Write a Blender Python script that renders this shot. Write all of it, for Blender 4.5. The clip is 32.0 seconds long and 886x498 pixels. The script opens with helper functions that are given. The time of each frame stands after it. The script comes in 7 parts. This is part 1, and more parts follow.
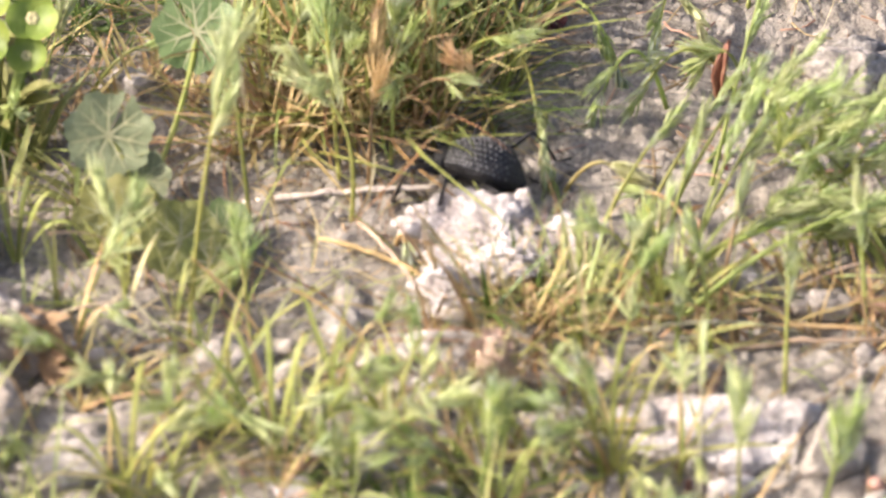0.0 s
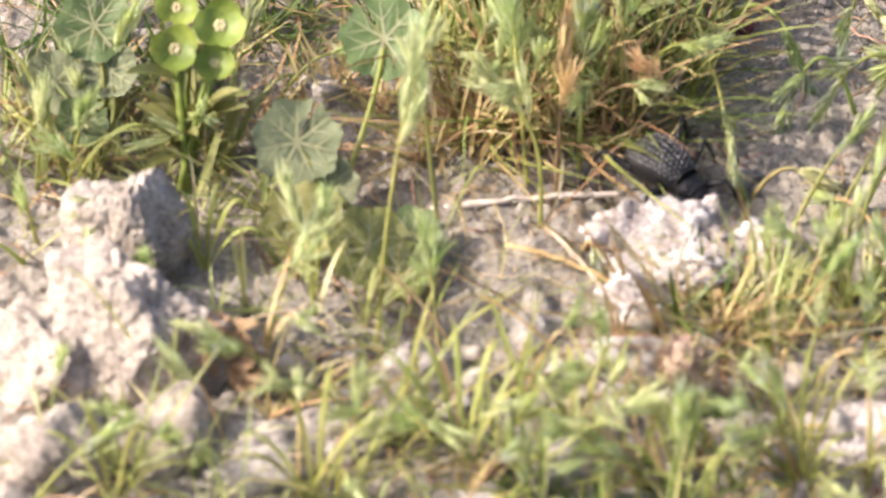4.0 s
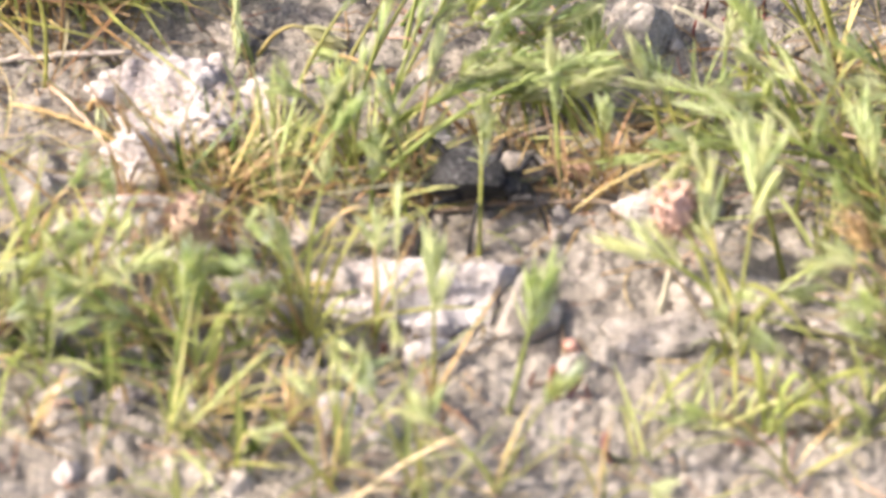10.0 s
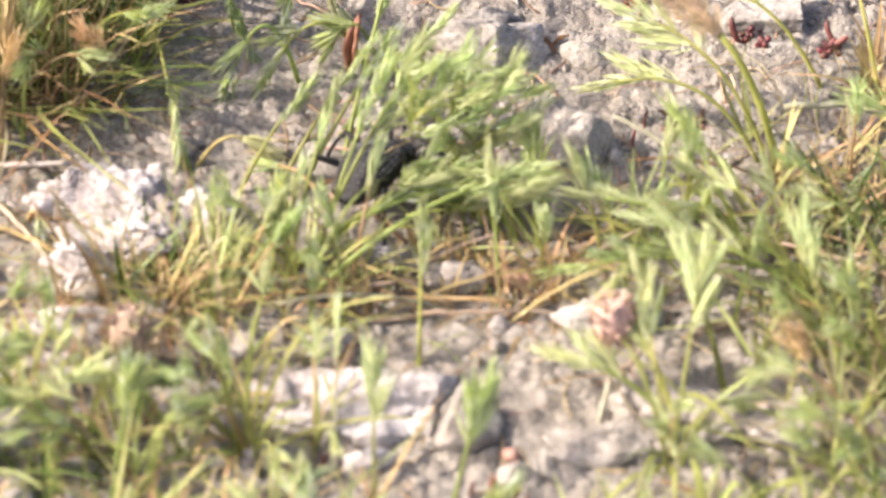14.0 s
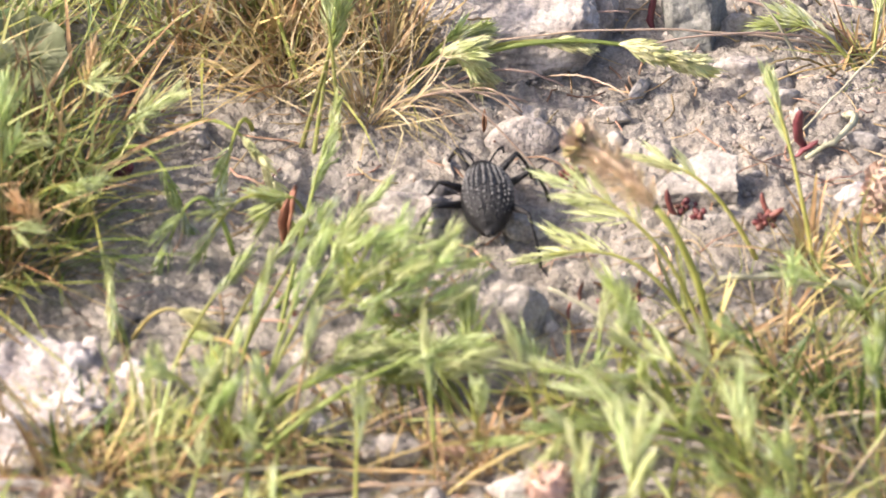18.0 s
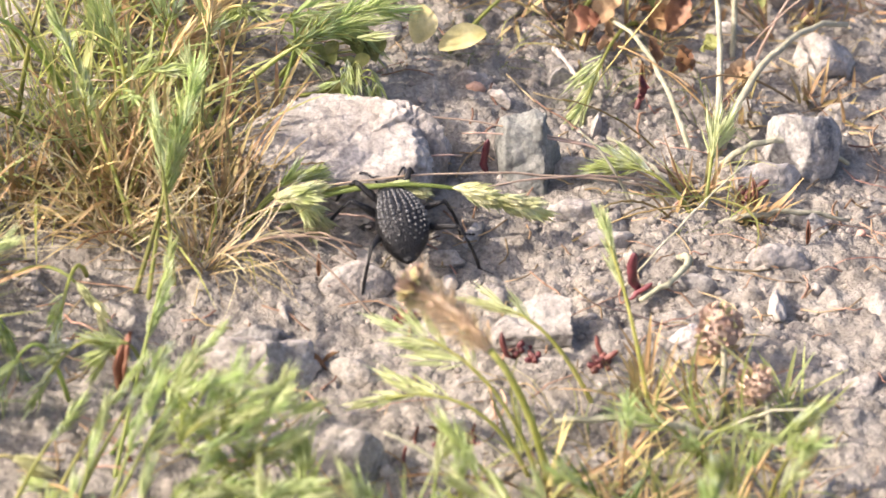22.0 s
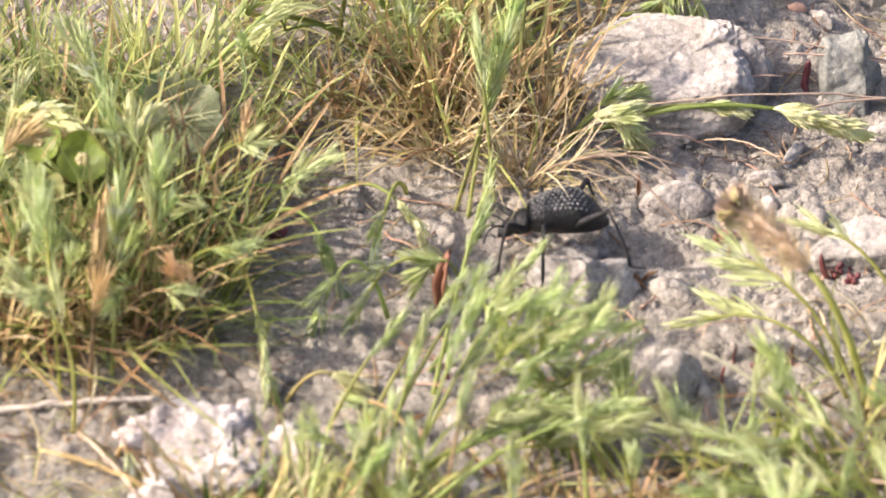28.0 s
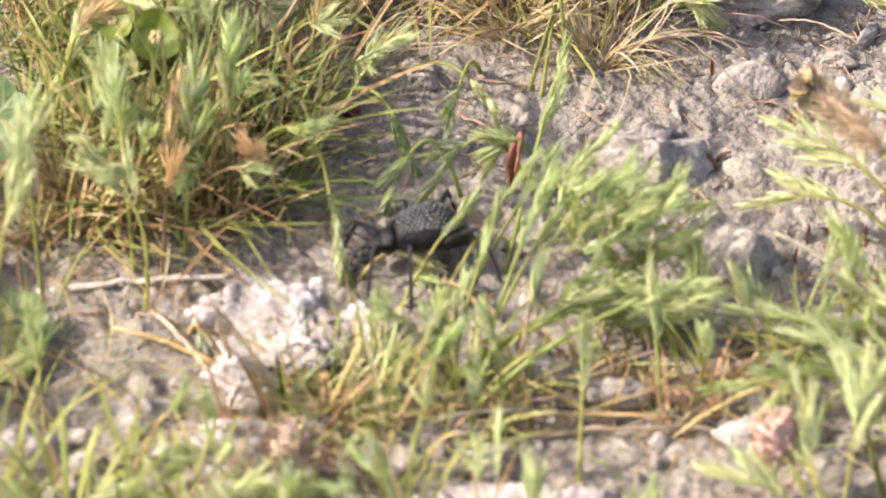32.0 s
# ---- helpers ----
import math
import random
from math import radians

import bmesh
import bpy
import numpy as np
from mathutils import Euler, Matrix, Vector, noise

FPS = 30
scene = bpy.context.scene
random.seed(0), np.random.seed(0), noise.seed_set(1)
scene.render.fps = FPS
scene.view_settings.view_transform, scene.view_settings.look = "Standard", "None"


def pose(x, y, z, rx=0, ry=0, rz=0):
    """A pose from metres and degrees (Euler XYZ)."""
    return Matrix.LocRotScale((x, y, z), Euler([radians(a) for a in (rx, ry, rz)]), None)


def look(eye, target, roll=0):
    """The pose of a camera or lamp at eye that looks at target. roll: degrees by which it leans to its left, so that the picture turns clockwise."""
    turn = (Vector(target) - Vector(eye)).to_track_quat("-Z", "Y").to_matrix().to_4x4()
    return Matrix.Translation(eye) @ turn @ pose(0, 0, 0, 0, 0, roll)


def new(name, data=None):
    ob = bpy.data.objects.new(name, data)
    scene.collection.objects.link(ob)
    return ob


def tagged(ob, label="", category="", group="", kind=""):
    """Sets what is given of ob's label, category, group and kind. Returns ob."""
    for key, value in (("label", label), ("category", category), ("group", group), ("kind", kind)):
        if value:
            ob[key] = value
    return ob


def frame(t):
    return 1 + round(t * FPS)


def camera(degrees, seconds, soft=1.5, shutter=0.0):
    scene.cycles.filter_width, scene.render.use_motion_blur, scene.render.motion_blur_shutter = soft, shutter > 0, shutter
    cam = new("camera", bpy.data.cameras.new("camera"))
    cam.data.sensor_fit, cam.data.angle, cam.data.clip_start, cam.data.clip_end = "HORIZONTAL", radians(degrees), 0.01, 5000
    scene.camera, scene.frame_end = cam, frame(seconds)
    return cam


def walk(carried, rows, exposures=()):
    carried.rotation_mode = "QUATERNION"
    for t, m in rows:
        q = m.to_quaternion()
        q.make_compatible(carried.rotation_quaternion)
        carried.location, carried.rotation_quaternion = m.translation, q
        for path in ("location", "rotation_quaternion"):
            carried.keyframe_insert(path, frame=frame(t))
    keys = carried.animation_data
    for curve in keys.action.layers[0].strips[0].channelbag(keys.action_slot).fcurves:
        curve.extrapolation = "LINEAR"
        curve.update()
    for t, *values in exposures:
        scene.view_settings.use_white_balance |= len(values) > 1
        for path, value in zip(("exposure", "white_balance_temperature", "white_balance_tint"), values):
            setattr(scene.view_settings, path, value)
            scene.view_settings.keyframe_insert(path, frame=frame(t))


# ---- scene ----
# Camera: a long lens, turned by hand from one standing point.
EYE = (0.0000, -1.1147, 1.0037)
cam = camera(5.9839, 32.0, soft=1.6)
ROWS = [
    (0.0, 47.999, -0.312, 0.281),
    (0.5, 48.023, -0.183, 0.489),
    (1.0, 48.024, 0.046, 0.746),
    (1.5, 48.035, 0.283, 0.966),
    (2.0, 48.065, 0.441, 1.130),
    (2.5, 48.085, 0.643, 1.219),
    (4.5, 48.037, 0.515, 1.139),
    (5.0, 48.100, 0.219, 0.988),
    (5.5, 48.160, 0.024, 0.785),
    (6.0, 48.190, -0.077, 0.613),
    (6.5, 48.193, -0.296, 0.180),
    (7.0, 48.140, -0.330, -0.002),
    (7.5, 47.913, -0.255, -0.237),
    (8.0, 47.727, -0.454, -0.348),
    (8.5, 47.588, -0.624, -0.759),
    (9.0, 47.282, -0.921, -1.245),
    (9.5, 47.187, -1.146, -1.393),
    (10.0, 47.106, -1.416, -1.511),
    (10.5, 47.042, -1.655, -1.727),
    (11.0, 46.998, -1.914, -1.893),
    (11.5, 47.047, -2.092, -2.047),
    (12.0, 47.236, -2.176, -2.265),
    (12.5, 47.474, -1.913, -2.294),
    (13.0, 47.609, -1.726, -2.071),
    (13.5, 47.735, -1.668, -2.007),
    (14.0, 47.860, -1.584, -1.912),
    (14.5, 48.002, -1.474, -1.834),
    (15.0, 48.196, -1.521, -1.686),
    (15.5, 48.394, -1.497, -1.667),
    (17.5, 48.900, -1.775, -1.979),
    (18.0, 49.036, -1.814, -2.290),
    (18.5, 49.169, -1.982, -2.371),
    (19.0, 49.319, -2.001, -2.518),
    (19.5, 49.435, -2.000, -2.690),
    (20.0, 49.563, -2.040, -2.892),
    (20.5, 49.699, -1.945, -3.251),
    (21.0, 49.812, -2.131, -3.277),
    (21.5, 49.952, -2.285, -3.324),
    (22.0, 50.050, -2.258, -3.381),
    (22.5, 50.142, -2.135, -3.153),
    (23.0, 50.235, -2.055, -3.110),
    (23.5, 50.338, -2.068, -3.077),
    (24.0, 50.451, -2.073, -3.074),
    (24.5, 50.542, -2.090, -3.093),
    (25.0, 50.383, -2.094, -3.130),
    (25.5, 49.991, -1.965, -2.872),
    (26.0, 49.905, -1.918, -2.490),
    (26.5, 49.698, -1.670, -2.051),
    (28.5, 49.407, -1.148, -1.316),
    (29.0, 49.343, -0.979, -1.314),
    (29.5, 49.273, -0.970, -1.189),
    (30.0, 49.138, -0.925, -1.135),
    (30.5, 49.033, -1.001, -1.118),
    (31.0, 48.931, -1.143, -1.070),
    (31.5, 48.756, -1.173, -0.987),
    (32.0, 48.615, -1.124, -0.857),
]
walk(cam, [(t, pose(*EYE, rx, ry, rz)) for t, rx, ry, rz in ROWS], exposures=[(0.0, 1.55, 6560, 17.8), (6.0, 1.55, 6560, 17.8), (10.0, 1.59, 6560, 17.8), (14.0, 1.60, 6560, 17.8), (18.0, 1.53, 6560, 17.8), (22.0, 1.48, 6560, 17.8), (32.0, 1.48, 6560, 17.8)])
cam.data.dof.use_dof = True
cam.data.dof.focus_distance = 1.585
cam.data.dof.aperture_fstop = 26.0

# World, sun, exposure.
SUN_FROM = Vector((-0.80, -0.05, 0.62)).normalized()
world = bpy.data.worlds.new("world")
scene.world = world
world.use_nodes = True
wn = world.node_tree.nodes
sky = wn.new("ShaderNodeTexSky")
sky.sky_type, sky.sun_disc = "NISHITA", False
sky.sun_elevation = math.asin(SUN_FROM.z)
sky.sun_rotation = math.atan2(SUN_FROM.x, SUN_FROM.y)
sky.dust_density, sky.air_density, sky.ozone_density = 4.0, 0.6, 0.3
world.node_tree.links.new(sky.outputs[0], wn["Background"].inputs["Color"])
wn["Background"].inputs["Strength"].default_value = 0.15
sun = new("sun", bpy.data.lights.new("sun", "SUN"))
sun.data.energy, sun.data.angle, sun.data.color = 2.85, radians(0.6), (1.0, 0.92, 0.80)
sun.matrix_world = look(SUN_FROM * 20, (0, 0, 0))


# Materials.
def material(name, stops, scale=60.0, rough=0.8, bump=0.0, bump_scale=900.0, vary=0.25, trans=0.0, spec=0.3, detail=6.0, island=False, local=False, grit=0.15):
    """Noise-mottled surface: colour stops along a noise, brightness varied from piece to piece, fine relief, and light let through by thin leaves."""
    m = bpy.data.materials.new(name)
    m.use_nodes = True
    nt, b = m.node_tree, m.node_tree.nodes["Principled BSDF"]
    link, node = nt.links.new, nt.nodes.new
    place = node("ShaderNodeTexCoord").outputs["Object"] if local else node("ShaderNodeNewGeometry").outputs["Position"]
    n1 = node("ShaderNodeTexNoise")
    n1.inputs["Scale"].default_value, n1.inputs["Detail"].default_value, n1.inputs["Roughness"].default_value = scale, detail, 0.65
    link(place, n1.inputs["Vector"])
    ramp = node("ShaderNodeValToRGB")
    while len(ramp.color_ramp.elements) < len(stops):
        ramp.color_ramp.elements.new(0.5)
    for el, (at, c) in zip(ramp.color_ramp.elements, stops):
        el.position, el.color = at, (*c, 1)
    link(n1.outputs["Fac"], ramp.inputs["Fac"])
    hsv = node("ShaderNodeHueSaturation")
    link(ramp.outputs["Color"], hsv.inputs["Color"])
    n3 = node("ShaderNodeTexNoise")
    n3.inputs["Scale"].default_value, n3.inputs["Detail"].default_value, n3.inputs["Roughness"].default_value = scale * 7, 4.0, 0.7
    link(place, n3.inputs["Vector"])
    sp = node("ShaderNodeMapRange")
    sp.inputs["From Min"].default_value, sp.inputs["From Max"].default_value = 0.3, 0.7
    sp.inputs["To Min"].default_value, sp.inputs["To Max"].default_value = 1 - grit, 1 + grit * 0.6
    link(n3.outputs["Fac"], sp.inputs["Value"])
    rnd = node("ShaderNodeNewGeometry") if island else node("ShaderNodeObjectInfo")
    out = rnd.outputs["Random Per Island"] if island else rnd.outputs["Random"]
    mr = node("ShaderNodeMapRange")
    mr.inputs["To Min"].default_value, mr.inputs["To Max"].default_value = 1 - vary, 1 + vary
    link(out, mr.inputs["Value"])
    both = node("ShaderNodeMath")
    both.operation = "MULTIPLY"
    link(mr.outputs["Result"], both.inputs[0]), link(sp.outputs["Result"], both.inputs[1]), link(both.outputs[0], hsv.inputs["Value"])
    mh = node("ShaderNodeMapRange")
    mh.inputs["To Min"].default_value, mh.inputs["To Max"].default_value = 0.5 - vary * 0.09, 0.5 + vary * 0.06
    wob = node("ShaderNodeMath")
    wob.operation, wob.inputs[1].default_value = "MULTIPLY", 7.31
    fr = node("ShaderNodeMath")
    fr.operation = "FRACT"
    link(out, wob.inputs[0]), link(wob.outputs[0], fr.inputs[0]), link(fr.outputs[0], mh.inputs["Value"]), link(mh.outputs["Result"], hsv.inputs["Hue"])
    link(hsv.outputs["Color"], b.inputs["Base Color"])
    b.inputs["Roughness"].default_value = rough
    b.inputs["Specular IOR Level"].default_value = spec
    if bump:
        n2 = node("ShaderNodeTexNoise")
        n2.inputs["Scale"].default_value, n2.inputs["Detail"].default_value = bump_scale, 5.0
        link(place, n2.inputs["Vector"])
        bp = node("ShaderNodeBump")
        bp.inputs["Strength"].default_value, bp.inputs["Distance"].default_value = bump, 0.0005
        n4 = node("ShaderNodeTexNoise")
        n4.inputs["Scale"].default_value, n4.inputs["Detail"].default_value = bump_scale * 0.28, 6.0
        link(place, n4.inputs["Vector"])
        add = node("ShaderNodeMath")
        add.operation, add.inputs[2].default_value = "MULTIPLY_ADD", 0.0
        add.inputs[1].default_value = 2.2
        link(n4.outputs["Fac"], add.inputs[0]), link(n2.outputs["Fac"], add.inputs[2])
        link(add.outputs[0], bp.inputs["Height"])
        link(bp.outputs["Normal"], b.inputs["Normal"])
    if trans:
        tr = node("ShaderNodeBsdfTranslucent")
        link(hsv.outputs["Color"], tr.inputs["Color"])
        mix = node("ShaderNodeMixShader")
        mix.inputs[0].default_value = trans
        link(b.outputs[0], mix.inputs[1]), link(tr.outputs[0], mix.inputs[2])
        link(mix.outputs[0], nt.nodes["Material Output"].inputs["Surface"])
    return m


SOIL = material("dry_soil", [(0.28, (0.179, 0.158, 0.128)), (0.5, (0.268, 0.243, 0.205)), (0.72, (0.364, 0.337, 0.292))], 130, 0.95, 1.0, 1800, 0.0, 0, 0.1, 9, grit=0.42)
GRAVEL = material("gravel", [(0.3, (0.238, 0.208, 0.173)), (0.55, (0.306, 0.276, 0.235)), (0.75, (0.380, 0.350, 0.309))], 300, 0.95, 0.6, 2500, 0.16, 0, 0.1, 5, True)
WHITE_STONE = material("white_limestone", [(0.34, (0.231, 0.194, 0.173)), (0.46, (0.372, 0.339, 0.312)), (0.66, (0.493, 0.470, 0.455))], 170, 0.85, 0.9, 700, 0.06, 0, 0.25, 8, grit=0.42)
GREY_STONE = material("grey_stone", [(0.36, (0.085, 0.085, 0.085)), (0.47, (0.255, 0.242, 0.220)), (0.7, (0.365, 0.348, 0.317))], 150, 0.9, 0.9, 800, 0.08, 0, 0.2, 8, grit=0.42)
PALE_STONE = material("pale_stone", [(0.32, (0.209, 0.185, 0.158)), (0.5, (0.340, 0.312, 0.274)), (0.7, (0.446, 0.420, 0.377))], 140, 0.9, 0.8, 900, 0.08, 0, 0.2, 8, grit=0.42)
GREEN_STONE = material("green_grey_stone", [(0.32, (0.12, 0.121, 0.106)), (0.5, (0.198, 0.201, 0.178)), (0.7, (0.284, 0.28, 0.25))], 160, 0.85, 0.7, 900, 0.05, 0, 0.25, 8, grit=0.42)
ROCK = material("crusted_rock", [(0.3, (0.192, 0.165, 0.135)), (0.48, (0.300, 0.265, 0.223)), (0.7, (0.398, 0.360, 0.309))], 150, 0.95, 1.0, 600, 0.05, 0, 0.15, 9, grit=0.5)
CLOD = material("soil_clod", [(0.3, (0.216, 0.189, 0.156)), (0.5, (0.315, 0.285, 0.245)), (0.7, (0.408, 0.383, 0.339))], 180, 0.95, 1.0, 1100, 0.1, 0, 0.1, 9, grit=0.42)
TAN_STONE = material("tan_pebble", [(0.3, (0.37, 0.211, 0.132)), (0.6, (0.51, 0.334, 0.238)), (0.8, (0.581, 0.44, 0.352))], 220, 0.8, 0.5, 900, 0.2, 0, 0.3)
GRASS = material("fresh_grass", [(0.3, (0.220, 0.262, 0.060)), (0.55, (0.355, 0.386, 0.110)), (0.8, (0.539, 0.531, 0.220))], 90, 0.5, 0, 0, 0.3, 0.5, 0.45)
LIME = material("yellow_green_grass", [(0.3, (0.234, 0.280, 0.061)), (0.55, (0.346, 0.397, 0.113)), (0.8, (0.478, 0.520, 0.216))], 90, 0.5, 0, 0, 0.3, 0.5, 0.45)
# Dark green blades; in the undergrowth this colour also stands in for shade.
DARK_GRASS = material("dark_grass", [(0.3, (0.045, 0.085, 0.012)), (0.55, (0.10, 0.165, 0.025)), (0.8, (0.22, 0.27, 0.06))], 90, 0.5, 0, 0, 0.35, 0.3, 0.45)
STRAW = material("dry_straw", [(0.3, (0.302, 0.206, 0.078)), (0.55, (0.486, 0.378, 0.168)), (0.8, (0.670, 0.590, 0.336))], 120, 0.7, 0, 0, 0.35, 0.2, 0.3)
RUST = material("brown_dry_blade", [(0.3, (0.142, 0.081, 0.032)), (0.55, (0.285, 0.184, 0.074)), (0.8, (0.427, 0.313, 0.147))], 120, 0.8, 0, 0, 0.35, 0.15, 0.2)
LITTER = material("straw_litter", [(0.3, (0.170, 0.110, 0.060)), (0.55, (0.340, 0.240, 0.140)), (0.8, (0.500, 0.390, 0.250))], 120, 0.85, 0, 0, 0.45, 0, 0.2, 6, True)
SPIKE = material("pale_green_spikelet", [(0.3, (0.388, 0.460, 0.185)), (0.5, (0.533, 0.590, 0.302)), (0.75, (0.689, 0.720, 0.454))], 260, 0.6, 0.3, 1500, 0.2, 0.5, 0.4)
SPIKE_LIME = material("lime_spikelet", [(0.3, (0.27, 0.352, 0.082)), (0.5, (0.413, 0.489, 0.203)), (0.75, (0.575, 0.606, 0.608))], 260, 0.6, 0.3, 1500, 0.2, 0.5, 0.4)
SPIKE_BROWN = material("straw_spikelet", [(0.3, (0.40, 0.28, 0.12)), (0.5, (0.56, 0.42, 0.21)), (0.75, (0.72, 0.60, 0.40))], 260, 0.7, 0.3, 1500, 0.2, 0.25, 0.3)
SPIKE_FRESH = material("fresh_green_spikelet", [(0.3, (0.273, 0.372, 0.100)), (0.5, (0.414, 0.502, 0.200)), (0.75, (0.634, 0.698, 0.460))], 260, 0.55, 0.3, 1500, 0.2, 0.5, 0.4)
PINK_STEM = material("pinkish_stem", [(0.3, (0.272, 0.187, 0.132)), (0.6, (0.391, 0.297, 0.216)), (0.8, (0.493, 0.408, 0.304))], 200, 0.6, 0, 0, 0.2, 0, 0.4)
HAIRY_STEM = material("grey_green_stem", [(0.3, (0.26, 0.26, 0.165)), (0.6, (0.40, 0.385, 0.275)), (0.8, (0.55, 0.53, 0.42))], 300, 0.8, 0.5, 2500, 0.15, 0.1, 0.2)
MALLOW = material("blue_green_leaf", [(0.3, (0.105, 0.125, 0.062)), (0.55, (0.17, 0.195, 0.105)), (0.8, (0.25, 0.275, 0.165))], 150, 0.65, 0.6, 700, 0.12, 0.25, 0.35)
MALLOW_DARK = material("dark_green_leaf", [(0.3, (0.07, 0.115, 0.04)), (0.55, (0.12, 0.18, 0.065)), (0.8, (0.20, 0.27, 0.12))], 150, 0.55, 0.6, 700, 0.12, 0.3, 0.4)
CLOVER = material("small_green_leaf", [(0.3, (0.139, 0.152, 0.04)), (0.55, (0.221, 0.236, 0.079)), (0.8, (0.32, 0.319, 0.139))], 250, 0.6, 0.4, 900, 0.25, 0.3, 0.35)
BRACT = material("yellow_green_bract", [(0.3, (0.12, 0.18, 0.025)), (0.55, (0.22, 0.29, 0.055)), (0.8, (0.36, 0.41, 0.12))], 150, 0.5, 0.3, 700, 0.12, 0.35, 0.4)
FLORET = material("cream_pink_floret", [(0.3, (0.32, 0.30, 0.12)), (0.6, (0.48, 0.43, 0.24)), (0.8, (0.60, 0.53, 0.40))], 400, 0.7, 0.3, 900, 0.15, 0.2, 0.3)
RED = material("red_succulent_leaf", [(0.3, (0.086, 0.028, 0.023)), (0.55, (0.166, 0.051, 0.042)), (0.8, (0.261, 0.144, 0.093))], 220, 0.45, 0.3, 700, 0.3, 0.15, 0.45)
RUSSET = material("russet_leaf", [(0.3, (0.148, 0.068, 0.034)), (0.55, (0.251, 0.128, 0.062)), (0.8, (0.347, 0.230, 0.123))], 220, 0.55, 0.3, 700, 0.25, 0.2, 0.4)
YELLOW = material("yellow_leaf", [(0.3, (0.506, 0.432, 0.176)), (0.55, (0.644, 0.567, 0.297)), (0.8, (0.718, 0.657, 0.484))], 150, 0.6, 0.3, 700, 0.1, 0.3, 0.3)
DRYLEAF = material("dry_orange_leaf", [(0.3, (0.276, 0.167, 0.092)), (0.55, (0.460, 0.314, 0.184)), (0.8, (0.589, 0.461, 0.306))], 180, 0.75, 0.5, 700, 0.1, 0.3, 0.25)
HEAD = material("pinkish_brown_seed_head", [(0.3, (0.30, 0.20, 0.15)), (0.55, (0.50, 0.37, 0.28)), (0.8, (0.68, 0.57, 0.46))], 500, 0.85, 0.6, 1800, 0.2, 0.1, 0.2)
GOLD = material("golden_straw", [(0.3, (0.308, 0.238, 0.118)), (0.55, (0.482, 0.419, 0.248)), (0.8, (0.657, 0.636, 0.456))], 120, 0.7, 0, 0, 0.3, 0.2, 0.3)
FOX = material("straw_bristle", [(0.3, (0.45, 0.34, 0.19)), (0.55, (0.60, 0.48, 0.31)), (0.8, (0.74, 0.64, 0.46))], 400, 0.7, 0.4, 1800, 0.2, 0.3, 0.3)
CREAM = material("cream_spikelet", [(0.3, (0.46, 0.50, 0.20)), (0.5, (0.62, 0.64, 0.34)), (0.75, (0.80, 0.79, 0.58))], 260, 0.6, 0.3, 1500, 0.2, 0.5, 0.4)
COVER = material("mixed_grass_blades", [(0.3, (0.247, 0.294, 0.087)), (0.55, (0.404, 0.445, 0.175)), (0.8, (0.56, 0.587, 0.301))], 90, 0.55, 0, 0, 0.35, 0.45, 0.4, 6, True)
DRY_COVER = material("mixed_dry_blades", [(0.3, (0.210, 0.144, 0.057)), (0.55, (0.389, 0.299, 0.132)), (0.8, (0.567, 0.494, 0.265))], 90, 0.7, 0, 0, 0.4, 0.2, 0.3, 6, True)
TWIG = material("bleached_twig", [(0.3, (0.40, 0.34, 0.28)), (0.6, (0.58, 0.52, 0.45)), (0.8, (0.70, 0.65, 0.58))], 300, 0.85, 0.6, 900, 0.1, 0, 0.2)
BLACK = material("black_chitin", [(0.3, (0.004, 0.004, 0.0045)), (0.6, (0.009, 0.009, 0.0095)), (0.8, (0.02, 0.02, 0.02))], 400, 0.45, 0.5, 3500, 0.05, 0, 0.35, local=True)
# Dusty grey knobs, their pale stops raised to paint in the sun's glints.
GREYB = material("dusty_glint_tubercle", [(0.3, (0.029, 0.029, 0.029)), (0.5, (0.082, 0.082, 0.080)), (0.7, (0.205, 0.205, 0.201))], 900, 0.5, 0.3, 3500, 0.0, 0, 0.45, local=True)
LEG = material("leg_chitin", [(0.3, (0.007, 0.007, 0.008)), (0.7, (0.022, 0.021, 0.021)), (0.85, (0.05, 0.045, 0.042))], 500, 0.5, 0.5, 3500, 0.05, 0, 0.3, local=True)


# Mesh helpers.
def terr(x, y):
    """Height of the ground, a gently uneven slope of dry soil that falls away past the slab."""
    near = math.exp(-((x - 0.05) ** 2 + (y - 0.04) ** 2) / 0.12)
    d, b = x - 0.105, min(1, max(0, (y - 0.03) / 0.12))
    fall = 0.5 * (d + math.sqrt(d * d + 0.0006)) * b * b * (3 - 2 * b)
    return near * (-0.19 * fall + 0.0012 * math.sin(31 * x + 1.3) * math.sin(27 * y + 0.4) + 0.0007 * math.sin(71 * x - 43 * y) + 0.0005 * math.sin(97 * y + 58 * x + 2.0))


